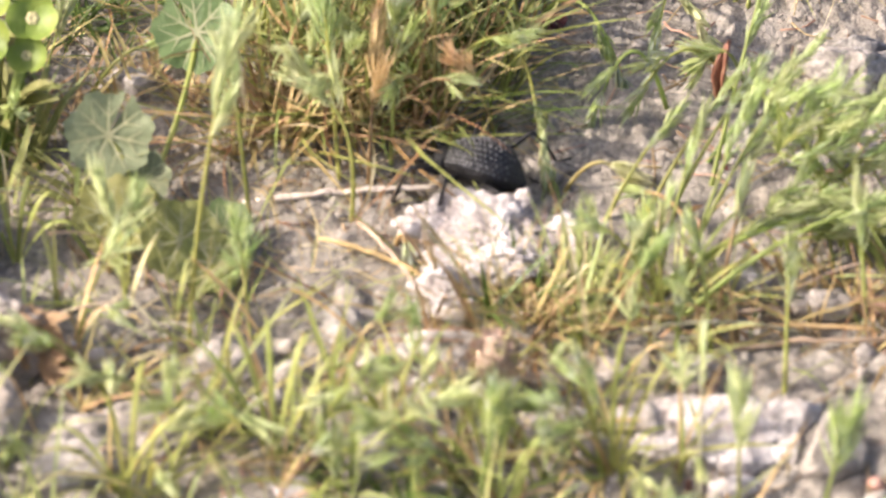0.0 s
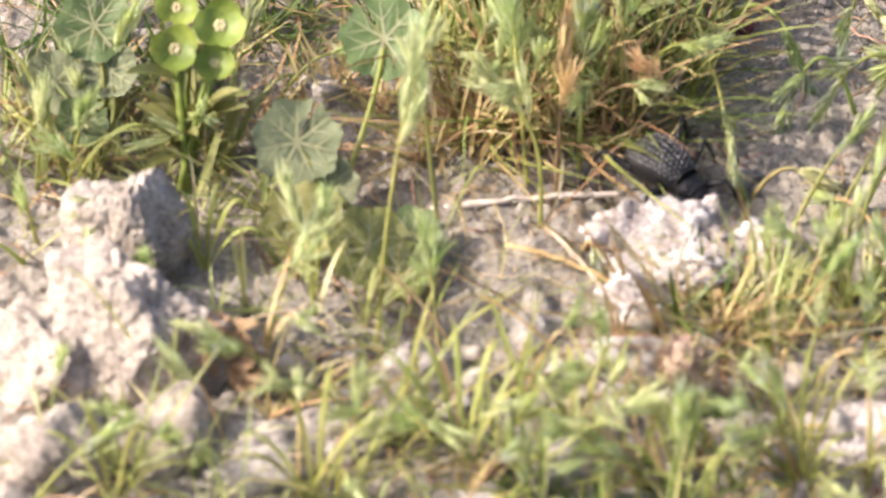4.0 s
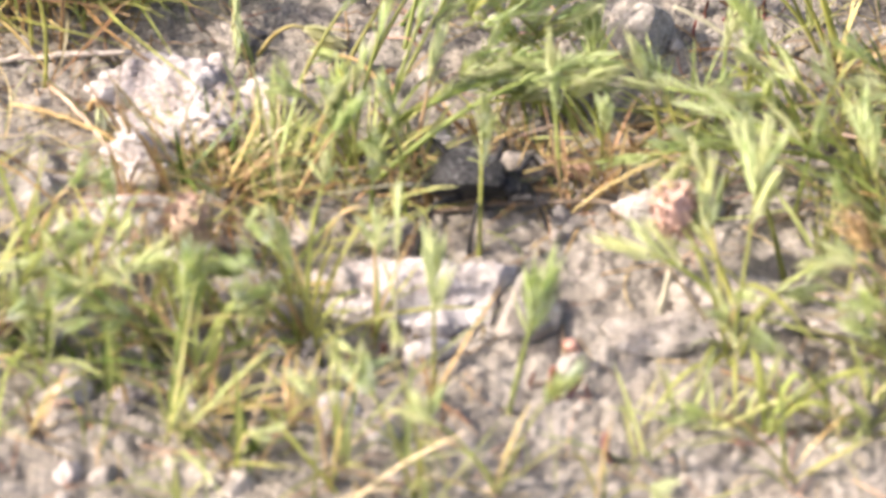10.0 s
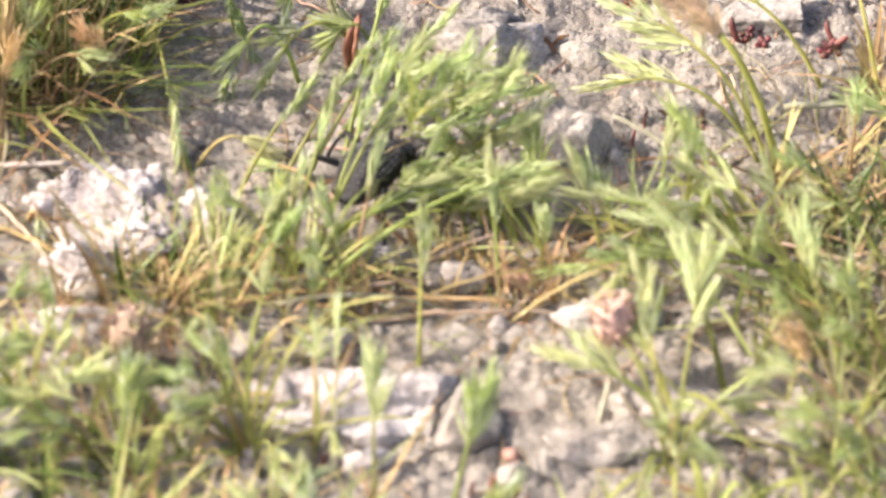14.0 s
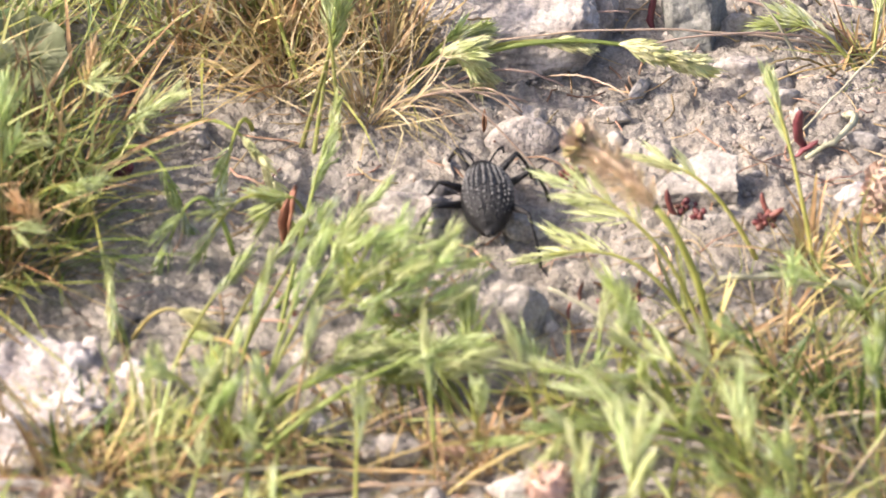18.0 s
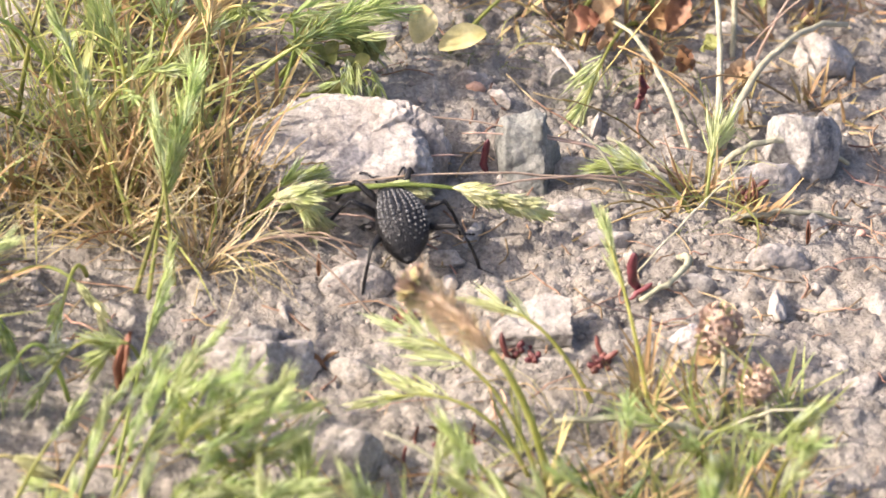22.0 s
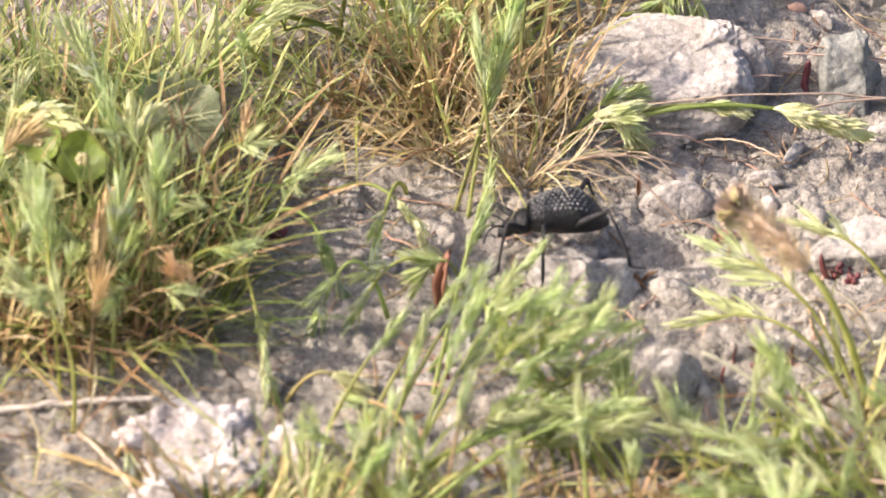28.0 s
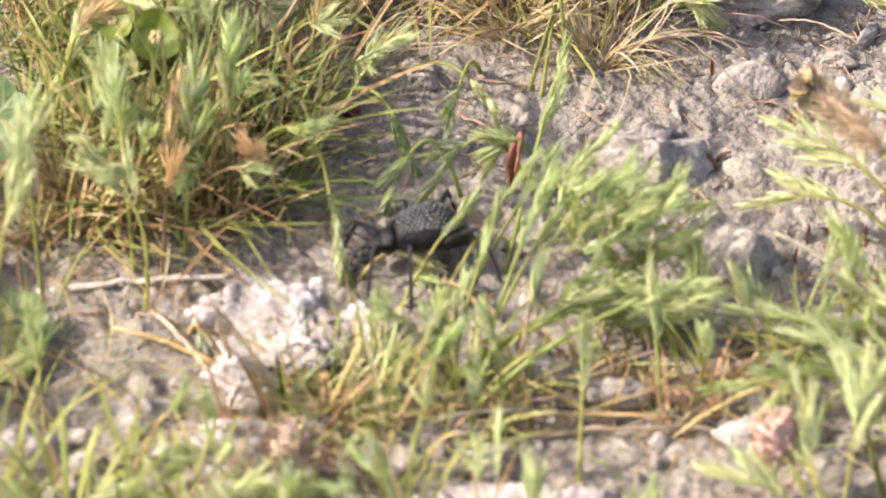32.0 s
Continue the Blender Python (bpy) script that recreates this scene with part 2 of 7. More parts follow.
class Shape:
    """Vertices and faces gathered into one mesh."""

    def __init__(self):
        self.v, self.f = [], []

    def ribbon(self, pts, widths, side, fold=0.25):
        """A blade of leaf along pts, folded in a shallow V; side: its direction of width."""
        side = Vector(side).normalized()
        base = len(self.v)
        for i, (p, w) in enumerate(zip(pts, widths)):
            p = Vector(p)
            d = (Vector(pts[min(i + 1, len(pts) - 1)]) - Vector(pts[max(i - 1, 0)])).normalized()
            s = (side - d * side.dot(d)).normalized()
            up = d.cross(s)
            self.v += [p - s * w / 2 + up * w * fold, p, p + s * w / 2 + up * w * fold]
        for i in range(len(pts) - 1):
            a = base + 3 * i
            self.f += [(a, a + 1, a + 4, a + 3), (a + 1, a + 2, a + 5, a + 4)]

    def tube(self, pts, radii, n=6, cap=True):
        base = len(self.v)
        for i, (p, r) in enumerate(zip(pts, radii)):
            p = Vector(p)
            d = (Vector(pts[min(i + 1, len(pts) - 1)]) - Vector(pts[max(i - 1, 0)])).normalized()
            a = d.cross(Vector((0, 0, 1)) if abs(d.z) < 0.9 else Vector((1, 0, 0))).normalized()
            b = d.cross(a)
            for k in range(n):
                th = 2 * math.pi * k / n
                self.v.append(p + a * (r * math.cos(th)) + b * (r * math.sin(th)))
        for i in range(len(pts) - 1):
            for k in range(n):
                a, b2 = base + i * n + k, base + i * n + (k + 1) % n
                self.f.append((a, b2, b2 + n, a + n))
        if cap:
            self.f.append(tuple(base + k for k in reversed(range(n))))
            self.f.append(tuple(base + (len(pts) - 1) * n + k for k in range(n)))

    def blob(self, m, seg=8, rings=6, wobble=0.0, seed=0.0):
        """An ellipsoid, the unit ball under the matrix m, roughened by wobble."""
        base = len(self.v)
        for i in range(rings + 1):
            ph = math.pi * i / rings
            for k in range(seg):
                th = 2 * math.pi * k / seg
                p = Vector((math.sin(ph) * math.cos(th), math.sin(ph) * math.sin(th), math.cos(ph)))
                if wobble:
                    p *= 1 + wobble * noise.noise(p * 1.7 + Vector((seed, seed * 0.7, 3.1)))
                self.v.append(m @ p)
        for i in range(rings):
            for k in range(seg):
                a, b = base + i * seg + k, base + i * seg + (k + 1) % seg
                self.f.append((a, a + seg, b + seg, b))

    def mesh(self, name, mat, smooth=True):
        me = bpy.data.meshes.new(name)
        me.from_pydata([tuple(p) for p in self.v], [], self.f)
        me.materials.append(mat)
        if smooth:
            me.polygons.foreach_set("use_smooth", [True] * len(me.polygons))
        me.update()
        return me


def part(name, me, parent, m=None, label="", kind=""):
    ob = new(name, me)
    ob.parent = parent
    if m is not None:
        ob.matrix_basis = m
    return tagged(ob, label, kind=kind)


def holder(name, x, y, label, category, group="", dz=0.0):
    ob = new(name)
    ob.empty_display_size = 0.005
    ob.matrix_basis = pose(x, y, terr(x, y) + dz)
    return tagged(ob, label, category, group)


def arc(a, b, lift=(0, 0, 0), n=8):
    """Points of a curve from a to b that bulges by lift."""
    a, b, lift = Vector(a), Vector(b), Vector(lift)
    return [a.lerp(b, i / n) + lift * (4 * (i / n) * (1 - i / n)) for i in range(n + 1)]


# Ground: one sheet, fine under the plants, coarser out to the horizon.
def build_ground():
    def axis(lo, hi, step):
        mid = list(np.arange(lo, hi, step))
        out = [0.002 * 1.45 ** k for k in range(1, 32)]
        return [lo - d for d in reversed(np.cumsum(out))] + mid + [mid[-1] + d for d in np.cumsum(out)]
    xs, ys = axis(-0.15, 0.24, 0.0007), axis(-0.13, 0.21, 0.0007)
    verts = []
    for y in ys:
        for x in xs:
            z = terr(x, y)
            if -0.2 < x < 0.3 and -0.2 < y < 0.3:
                p = Vector((x, y, 0))
                z += 0.0011 * noise.noise(p * 70) + 0.0008 * noise.noise(p * 190) + 0.0018 * abs(noise.noise(p * 240)) + 0.0014 * abs(noise.noise(p * 480)) - 0.0025 * max(0, noise.noise(p * 150 + Vector((7, 3, 1))) - 0.2)
            else:
                z += 0.02 * min(1, max(abs(x), abs(y)) / 4) * noise.noise(Vector((x, y, 0)) * 1.3)
            verts.append((x, y, z))
    nx = len(xs)
    faces = [(j * nx + i, j * nx + i + 1, (j + 1) * nx + i + 1, (j + 1) * nx + i) for j in range(len(ys) - 1) for i in range(nx - 1)]
    me = bpy.data.meshes.new("ground")
    me.from_pydata(verts, [], faces)
    me.materials.append(SOIL)
    me.polygons.foreach_set("use_smooth", [True] * len(faces))
    return tagged(new("ground", me), "dry pinkish-beige crumbly soil under sparse grass", "ground", kind="structure")


build_ground()


# Stones.
def rock_mesh(name, mat, seed, cuts=7, rough=0.13, detail=4, fine=0.03, squash=0.85, faces=()):
    """A weathered stone about 1 across: a ball cut by flat facets, then pitted."""
    rng = random.Random(seed)
    bm = bmesh.new()
    bmesh.ops.create_icosphere(bm, subdivisions=detail, radius=0.55)
    planes = []
    for _ in range(cuts):
        d = Vector((rng.uniform(-1, 1), rng.uniform(-1, 1), rng.uniform(-0.3, 1))).normalized()
        planes.append((d, rng.uniform(0.30, 0.46)))
    planes += [(Vector(f[:3]).normalized(), f[3]) for f in faces]
    off = Vector((seed * 3.7, seed * 1.3, seed * 0.9))
    for v in bm.verts:
        p = v.co.copy()
        for d, r in planes:
            over = p.dot(d) - r
            if over > 0:
                p -= d * over * squash
        nrm = p.normalized()
        p += nrm * (rough * noise.noise(p * 2.6 + off) + rough * 0.45 * noise.noise(p * 6 + off) - fine * abs(noise.noise(p * 13 + off)) - fine * 0.6 * abs(noise.noise(p * 27 + off)))
        v.co = p
    me = bpy.data.meshes.new(name)
    bm.to_mesh(me)
    bm.free()
    me.materials.append(mat)
    me.polygons.foreach_set("use_smooth", [True] * len(me.polygons))
    return me


def stone(name, x, y, w, d, h, mat, seed, label, turn=0, tilt=0, lean=0, category="stone", group="", sink=0.3, **kw):
    ob = new(name, rock_mesh(name, mat, seed, **kw))
    ob.matrix_basis = pose(x, y, terr(x, y) + h * (0.5 - sink), tilt, lean, turn) @ Matrix.Diagonal((w, d, h * 1.15, 1))
    return tagged(ob, label, category, group)


WS, GS, PS = WHITE_STONE, GREY_STONE, PALE_STONE
stone("limestone_lump", 0.0098, -0.0029, 0.0330, 0.0200, 0.0130, WS, 3, "rough white pitted limestone lump beside a brown grass tuft", cuts=5, rough=0.22, fine=0.13, detail=6, turn=-8)
stone("limestone_lump", 0.0015, -0.0154, 0.0145, 0.0100, 0.0095, WS, 5, "bright white limestone chunk lying against the larger lump", cuts=6, rough=0.14, fine=0.08, detail=5)
stone("limestone_lump", 0.0218, -0.0038, 0.0130, 0.0110, 0.0110, WS, 47, "pitted white limestone piece split from a larger lump", cuts=5, rough=0.25, fine=0.16, detail=5)
stone("limestone_lump", -0.0017, 0.0023, 0.0130, 0.0090, 0.0100, WS, 48, "dusty pale limestone piece by grass", cuts=5, rough=0.22, fine=0.14, detail=5)
stone("limestone_lump", 0.0138, 0.0025, 0.0110, 0.0070, 0.0100, WS, 49, "small pitted white limestone piece on a lump", cuts=5, rough=0.24, fine=0.14, detail=5)
stone("limestone_lump", 0.0059, -0.0071, 0.0090, 0.0070, 0.0070, WS, 50, "small white limestone crumb by grass", cuts=5, rough=0.22, fine=0.1)
stone("large_rock", -0.0892, -0.0047, 0.0225, 0.0170, 0.0260, ROCK, 22, "tall crusted pale rock with a dark crack below its cap", turn=14, cuts=4, squash=1.0, rough=0.08, fine=0.06, detail=6, sink=0.2, faces=((-0.35, -0.65, 0.65, 0.30), (-0.15, 0, 1, 0.36), (-0.9, -0.3, 0.35, 0.38)))
stone("large_rock", -0.0870, -0.0293, 0.0370, 0.0260, 0.0320, ROCK, 23, "broad rough pale grey rock with pitted face", turn=-8, cuts=4, squash=1.0, rough=0.08, fine=0.06, detail=6, sink=0.25, faces=((-0.3, -0.7, 0.6, 0.29), (-0.2, 0, 1, 0.34), (0.6, -0.75, 0.3, 0.38), (-0.9, -0.3, 0.35, 0.40)))
stone("large_rock", -0.1027, -0.0308, 0.0220, 0.0240, 0.0220, ROCK, 24, "pale crumbling rock beside a broad grey one", cuts=4, squash=1.0, rough=0.12, fine=0.07, detail=5, faces=((-0.45, -0.6, 0.65, 0.27), (0.2, 0, 1, 0.34)))
stone("large_rock", -0.0831, -0.0513, 0.0220, 0.0180, 0.0150, ROCK, 25, "low pale crusted rock broken off a taller one", turn=20, cuts=4, squash=1.0, rough=0.12, fine=0.07, detail=5, faces=((-0.3, -0.6, 0.65, 0.30), (-0.2, 0, 1, 0.34)))
stone("large_rock", -0.0990, -0.0554, 0.0240, 0.0180, 0.0140, ROCK, 26, "low pinkish pale rock in grass", turn=-20, cuts=4, squash=1.0, rough=0.12, fine=0.07, detail=5)
stone("pale_rock", -0.0506, -0.0486, 0.0170, 0.0130, 0.0100, PS, 61, "pinkish pale stone below a fan of grass", cuts=5, rough=0.14, fine=0.06, detail=5)
stone("pale_rock", -0.0384, -0.0299, 0.0130, 0.0100, 0.0080, PS, 62, "pale stone among grass stems", cuts=5, rough=0.14, fine=0.06)
stone("pale_rock", -0.0639, -0.0574, 0.0170, 0.0120, 0.0080, PS, 63, "low pinkish stone in thin grass", cuts=5, rough=0.14, fine=0.06)
stone("pale_rock", -0.0010, -0.0294, 0.0140, 0.0110, 0.0080, PS, 64, "pale stone before a brown tuft", cuts=5, rough=0.14, fine=0.06)
stone("pale_rock", 0.0201, -0.0471, 0.0120, 0.0090, 0.0100, PS, 65, "upright grey-pink stone among grass", cuts=5, rough=0.12, fine=0.05)
stone("pale_rock", -0.0115, -0.0567, 0.0160, 0.0120, 0.0080, PS, 66, "pale stone under green blades", cuts=5, rough=0.14, fine=0.06)
stone("white_rock", 0.0590, -0.0500, 0.0170, 0.0147, 0.0110, WS, 7, "angular bright white stone half sunk in pale soil", cuts=5, turn=12, detail=5, rough=0.08, fine=0.06, squash=0.95, faces=((-0.4, -0.5, 0.8, 0.24), (0.7, -0.6, 0.3, 0.30), (-0.9, 0.2, 0.3, 0.36)))
stone("white_rock", 0.0468, -0.0488, 0.0280, 0.0162, 0.0110, WS, 8, "flat cream-white stone with a crumbling top", cuts=6, turn=-10, detail=5, rough=0.10, fine=0.07, faces=((-0.2, -0.4, 1, 0.24),))
stone("brown_rock", 0.0670, -0.0550, 0.0110, 0.0118, 0.0110, CLOD, 9, "brown earthy stone behind a white stone", cuts=6)
stone("cream_stone", 0.0533, -0.0092, 0.0085, 0.0062, 0.0060, WS, 11, "small cream stone under fallen grass stems", cuts=7)
stone("clod", 0.0660, -0.0153, 0.0130, 0.0075, 0.0080, CLOD, 12, "pale crumbly clod of soil", cuts=3, rough=0.2, fine=0.08)
stone("grey_rock", 0.0743, 0.0456, 0.0210, 0.0170, 0.0140, PS, 13, "angular pale stone with a dark broken crest", cuts=4, detail=5, squash=1.0, rough=0.09, fine=0.06, faces=((-0.45, -0.65, 0.6, 0.24), (0.7, -0.5, 0.5, 0.28), (0.1, 0.6, 0.8, 0.30)))
stone("dark_stone", 0.0740, 0.0523, 0.0130, 0.0050, 0.0075, GS, 14, "dark crest of stone leaning on a pale one", cuts=5, detail=5, rough=0.14, fine=0.08)
stone("pale_rock", 0.0898, 0.0183, 0.0150, 0.0118, 0.0110, PS, 14, "pale grey stone, whitish with a darker face", cuts=4, turn=0, detail=5, squash=1.0, rough=0.06, fine=0.05, faces=((-0.5, -0.4, 0.8, 0.26), (0.8, -0.4, 0.35, 0.28), (-0.2, -1, 0.1, 0.36)))
stone("white_pebble", 0.1091, 0.0293, 0.0078, 0.0028, 0.0045, WS, 15, "small rounded white pebble", cuts=4)
stone("slab_rock", 0.0880, 0.1020, 0.0400, 0.0300, 0.0190, PS, 16, "large flat pale stone slab with dry stems across it", cuts=3, turn=-6, detail=6, squash=1.0, rough=0.06, fine=0.045, faces=((-0.15, -0.30, 1, 0.24), (0, -1, 0.5, 0.36), (-0.8, -0.5, 0.4, 0.42)))
stone("grey_rock", 0.1034, 0.1066, 0.0200, 0.0160, 0.0240, PS, 17, "blocky pale stone with a smooth slanting face", cuts=2, detail=6, squash=1.0, rough=0.06, fine=0.04, faces=((-0.3, -0.2, 1, 0.32), (0.10, -0.75, 0.6, 0.30), (0.95, 0, 0.2, 0.45), (-0.35, -0.9, 0.35, 0.38)))
stone("grey_pebble", 0.0973, 0.0949, 0.0150, 0.0080, 0.0090, PS, 18, "rounded pale grey stone at the foot of a slab", cuts=5, rough=0.06, detail=5)
stone("green_rock", 0.1275, 0.1061, 0.0140, 0.0141, 0.0190, GREEN_STONE, 19, "greenish-grey blunt upright stone", cuts=4, turn=14, detail=5, squash=0.92, rough=0.09, fine=0.05, faces=((-0.3, -0.8, 0.55, 0.26), (0.75, -0.5, 0.3, 0.30), (-0.1, 0, 1, 0.40), (-1, 0, 0.2, 0.38)))
stone("round_rock", 0.0938, 0.0695, 0.0130, 0.0068, 0.0080, CLOD, 20, "rounded buff-grey stone on bare soil", cuts=4, turn=8, rough=0.06, faces=((-0.1, -0.75, 0.6, 0.24),))
stone("slab_rock", 0.1257, 0.0558, 0.0190, 0.0124, 0.0120, PS, 21, "flat pale stone with one straight broken edge", cuts=3, turn=0, detail=5, squash=1.0, rough=0.05, fine=0.035, faces=((1, -0.05, 0.05, 0.36), (-0.05, -0.3, 1, 0.22), (0, -1, 0.15, 0.36), (-0.8, 0.4, 0.3, 0.36)))
stone("clod", -0.0636, -0.0531, 0.0180, 0.0113, 0.0080, CLOD, 46, "pale hard soil clod by a dead leaf", cuts=3, rough=0.2)
stone("pale_rock", 0.0172, -0.0462, 0.0120, 0.0128, 0.0080, PS, 26, "pale pinkish stone among grass", cuts=6)
stone("pale_rock", 0.0377, -0.0441, 0.0090, 0.0128, 0.0080, PS, 27, "narrow grey-pink stone standing on edge", cuts=6)
stone("grey_rock", 0.1795, 0.1164, 0.0150, 0.0142, 0.0170, GS, 28, "grey angular stone beside hairy stems", cuts=6, detail=5, squash=1.0, rough=0.07, fine=0.05)
stone("pale_rock", 0.1725, 0.1060, 0.0150, 0.0053, 0.0080, PS, 29, "low pale stone in bare soil", cuts=7)
stone("grey_rock", 0.1880, 0.1473, 0.0110, 0.0096, 0.0100, PS, 30, "pale stone behind a plant", cuts=7)
stone("pale_rock", 0.1535, 0.0538, 0.0080, 0.0048, 0.0050, WS, 31, "small white stone beside a seed head", cuts=7)
stone("clod", 0.0941, -0.0285, 0.0190, 0.0089, 0.0090, PS, 32, "white-flecked crumbling stone behind a seed head", cuts=7, rough=0.2, fine=0.12, detail=5)
stone("clod", 0.1085, -0.0520, 0.0330, 0.0141, 0.0100, CLOD, 33, "broad pale clod with a hard shadowed lower edge", cuts=7, rough=0.2, fine=0.12, detail=5)
stone("clod", 0.0935, -0.0609, 0.0260, 0.0129, 0.0060, CLOD, 34, "low smooth bank of pale soil", cuts=7, rough=0.2, fine=0.12, detail=5)
stone("clod", 0.1237, -0.0571, 0.0200, 0.0171, 0.0100, CLOD, 35, "pale clod under green leaves", cuts=7, rough=0.2, fine=0.12, detail=5)
stone("dark_stone", -0.0162, -0.0218, 0.0120, 0.0076, 0.0070, GS, 37, "shaded grey stone behind grass", cuts=6)
stone("tan_pebble", 0.0773, -0.0150, 0.0060, 0.0028, 0.0042, TAN_STONE, 38, "smooth orange-tan pebble on soil", cuts=2)
stone("pale_rock", -0.0554, 0.0413, 0.0120, 0.0055, 0.0060, PS, 39, "small pale stone under mallow leaves", cuts=6)
stone("grey_rock", -0.0358, -0.0315, 0.0150, 0.0085, 0.0060, PS, 40, "pale stone under grass", cuts=6)

stone("dark_stone", 0.1649, 0.1788, 0.0120, 0.0042, 0.0070, GS, 51, "dark stone behind a seed head", cuts=6)
stone("pale_rock", 0.1842, 0.1660, 0.0140, 0.0053, 0.0080, PS, 52, "pale stone behind arching stems", cuts=6)
stone("pale_rock", 0.0912, 0.1592, 0.0110, 0.0055, 0.0060, PS, 53, "pale stone beside fresh grass", cuts=6)
stone("grey_rock", 0.1367, 0.0938, 0.0110, 0.0040, 0.0060, PS, 54, "buff stone half sunk in crumbly soil", cuts=6)
stone("pale_rock", 0.1414, 0.0857, 0.0090, 0.0041, 0.0050, PS, 55, "buff stone beside a hairy stem", cuts=6)
stone("pale_rock", 0.1108, 0.0786, 0.0070, 0.0026, 0.0040, CLOD, 56, "buff crumb of hard soil", cuts=5)
stone("pale_rock", 0.1721, 0.0784, 0.0120, 0.0042, 0.0060, PS, 57, "row of buff stones by stems", cuts=6)

# Broken stones on the far soil.
frng = random.Random(23)
for x, y, w, d, h in ((0.1189, 0.1318, 0.0070, 0.0025, 0.0060), (0.1239, 0.1261, 0.0060, 0.0021, 0.0060), (0.1418, 0.1214, 0.0064, 0.0022, 0.0060), (0.1365, 0.1064, 0.0080, 0.0028, 0.0080), (0.1725, 0.1300, 0.0090, 0.0031, 0.0090), (0.1691, 0.1544, 0.0080, 0.0028, 0.0080), (0.1897, 0.1314, 0.0090, 0.0031, 0.0100), (0.1796, 0.0923, 0.0080, 0.0028, 0.0070), (0.1450, 0.0780, 0.0070, 0.0025, 0.0060), (0.1164, 0.0864, 0.0070, 0.0024, 0.0060), (0.1569, 0.0709, 0.0076, 0.0028, 0.0060), (0.1708, 0.0638, 0.0080, 0.0031, 0.0070), (0.0799, 0.0615, 0.0056, 0.0020, 0.0050), (0.1364, 0.1363, 0.0060, 0.0021, 0.0060), (0.1782, 0.1721, 0.0090, 0.0031, 0.0080)):
    stone("broken_stone", x, y, w, d, h * 0.75, frng.choice((CLOD, PS, GS)), frng.randint(100, 900), "small broken stone half sunk in crumbly soil", turn=frng.uniform(0, 360), category="stone", group="broken stones", cuts=4, rough=0.1, squash=0.8, sink=0.38)

# Pale chips between the grasses in front.
for x, y, w, d, h in ((-0.0593, -0.0327, 0.0090, 0.0040, 0.0060), (-0.0395, -0.0451, 0.0100, 0.0040, 0.0060), (-0.0259, -0.0345, 0.0080, 0.0040, 0.0060), (-0.0218, -0.0550, 0.0090, 0.0042, 0.0050), (-0.0024, -0.0390, 0.0090, 0.0040, 0.0060), (-0.0119, -0.0727, 0.0090, 0.0042, 0.0050), (0.0269, -0.0523, 0.0100, 0.0046, 0.0070), (0.0363, -0.0677, 0.0090, 0.0040, 0.0060), (0.0074, -0.0579, 0.0080, 0.0033, 0.0050), (-0.0351, -0.0686, 0.0090, 0.0042, 0.0050), (0.0458, -0.0313, 0.0070, 0.0027, 0.0050), (0.0749, -0.0670, 0.0080, 0.0033, 0.0050), (0.0500, -0.0628, 0.0090, 0.0040, 0.0060)):
    stone("pale_chip", x, y, w, d, h, frng.choice((WS, PS, PS)), frng.randint(100, 900), "pale stone chip between grass tufts", turn=frng.uniform(-20, 20), category="stone", group="broken stones", cuts=6, rough=0.1, squash=0.9, sink=0.2)

for k in range(70):
    x, y, w = frng.uniform(-0.105, 0.05), frng.uniform(-0.095, -0.018), frng.uniform(0.003, 0.0085)
    stone("pale_chip", x, y, w, w * frng.uniform(0.6, 0.9), w * frng.uniform(0.45, 0.7), frng.choice((WS, PS, PS, CLOD)), frng.randint(100, 900), "pale stone chip between grass tufts", turn=frng.uniform(0, 180), category="stone", group="broken stones", cuts=6, rough=0.12, squash=0.9, sink=0.25, detail=3)

# Hard clods broken from the crust.
crng = random.Random(17)
CLODS = [rock_mesh("clod", CLOD, 80 + k, cuts=6, detail=3, rough=0.18, fine=0.06) for k in range(5)]
for k in range(82):
    x, y = crng.uniform(-0.11, 0.205), crng.uniform(-0.095, 0.18)
    w = crng.uniform(0.004, 0.012)
    ob = new("clod", crng.choice(CLODS))
    ob.matrix_basis = pose(x, y, terr(x, y) + w * 0.02, crng.uniform(-14, 14), crng.uniform(-14, 14), crng.uniform(0, 360)) @ Matrix.Diagonal((w, w * crng.uniform(0.5, 0.9), w * crng.uniform(0.3, 0.55), 1))
    tagged(ob, "crusted clod of pale soil, half sunk", "clod", "soil clods")

# Loose pebbles that lie singly on the soil, and the gravel between them.
PEBBLES = [rock_mesh("pebble", mat, 60 + k, cuts=4, detail=2, fine=0.02) for k, mat in enumerate((CLOD, CLOD, PS, CLOD, PS, CLOD, GS, TAN_STONE))]
prng = random.Random(5)
for k in range(150):
    x, y = prng.uniform(-0.12, 0.205), prng.uniform(-0.10, 0.18)
    s = prng.uniform(0.0016, 0.0042) * (1.0 if prng.random() < 0.85 else 1.5)
    ob = new("pebble", PEBBLES[min(7, int(prng.random() ** 1.5 * 8))])
    ob.matrix_basis = pose(x, y, terr(x, y) + s * 0.28, prng.uniform(-25, 25), prng.uniform(-25, 25), prng.uniform(0, 360)) @ Matrix.Diagonal((s, s * prng.uniform(0.7, 1), s * prng.uniform(0.6, 0.9), 1))
    tagged(ob, "small pale pebble lying loose on dry soil", "pebble", "loose pebbles")


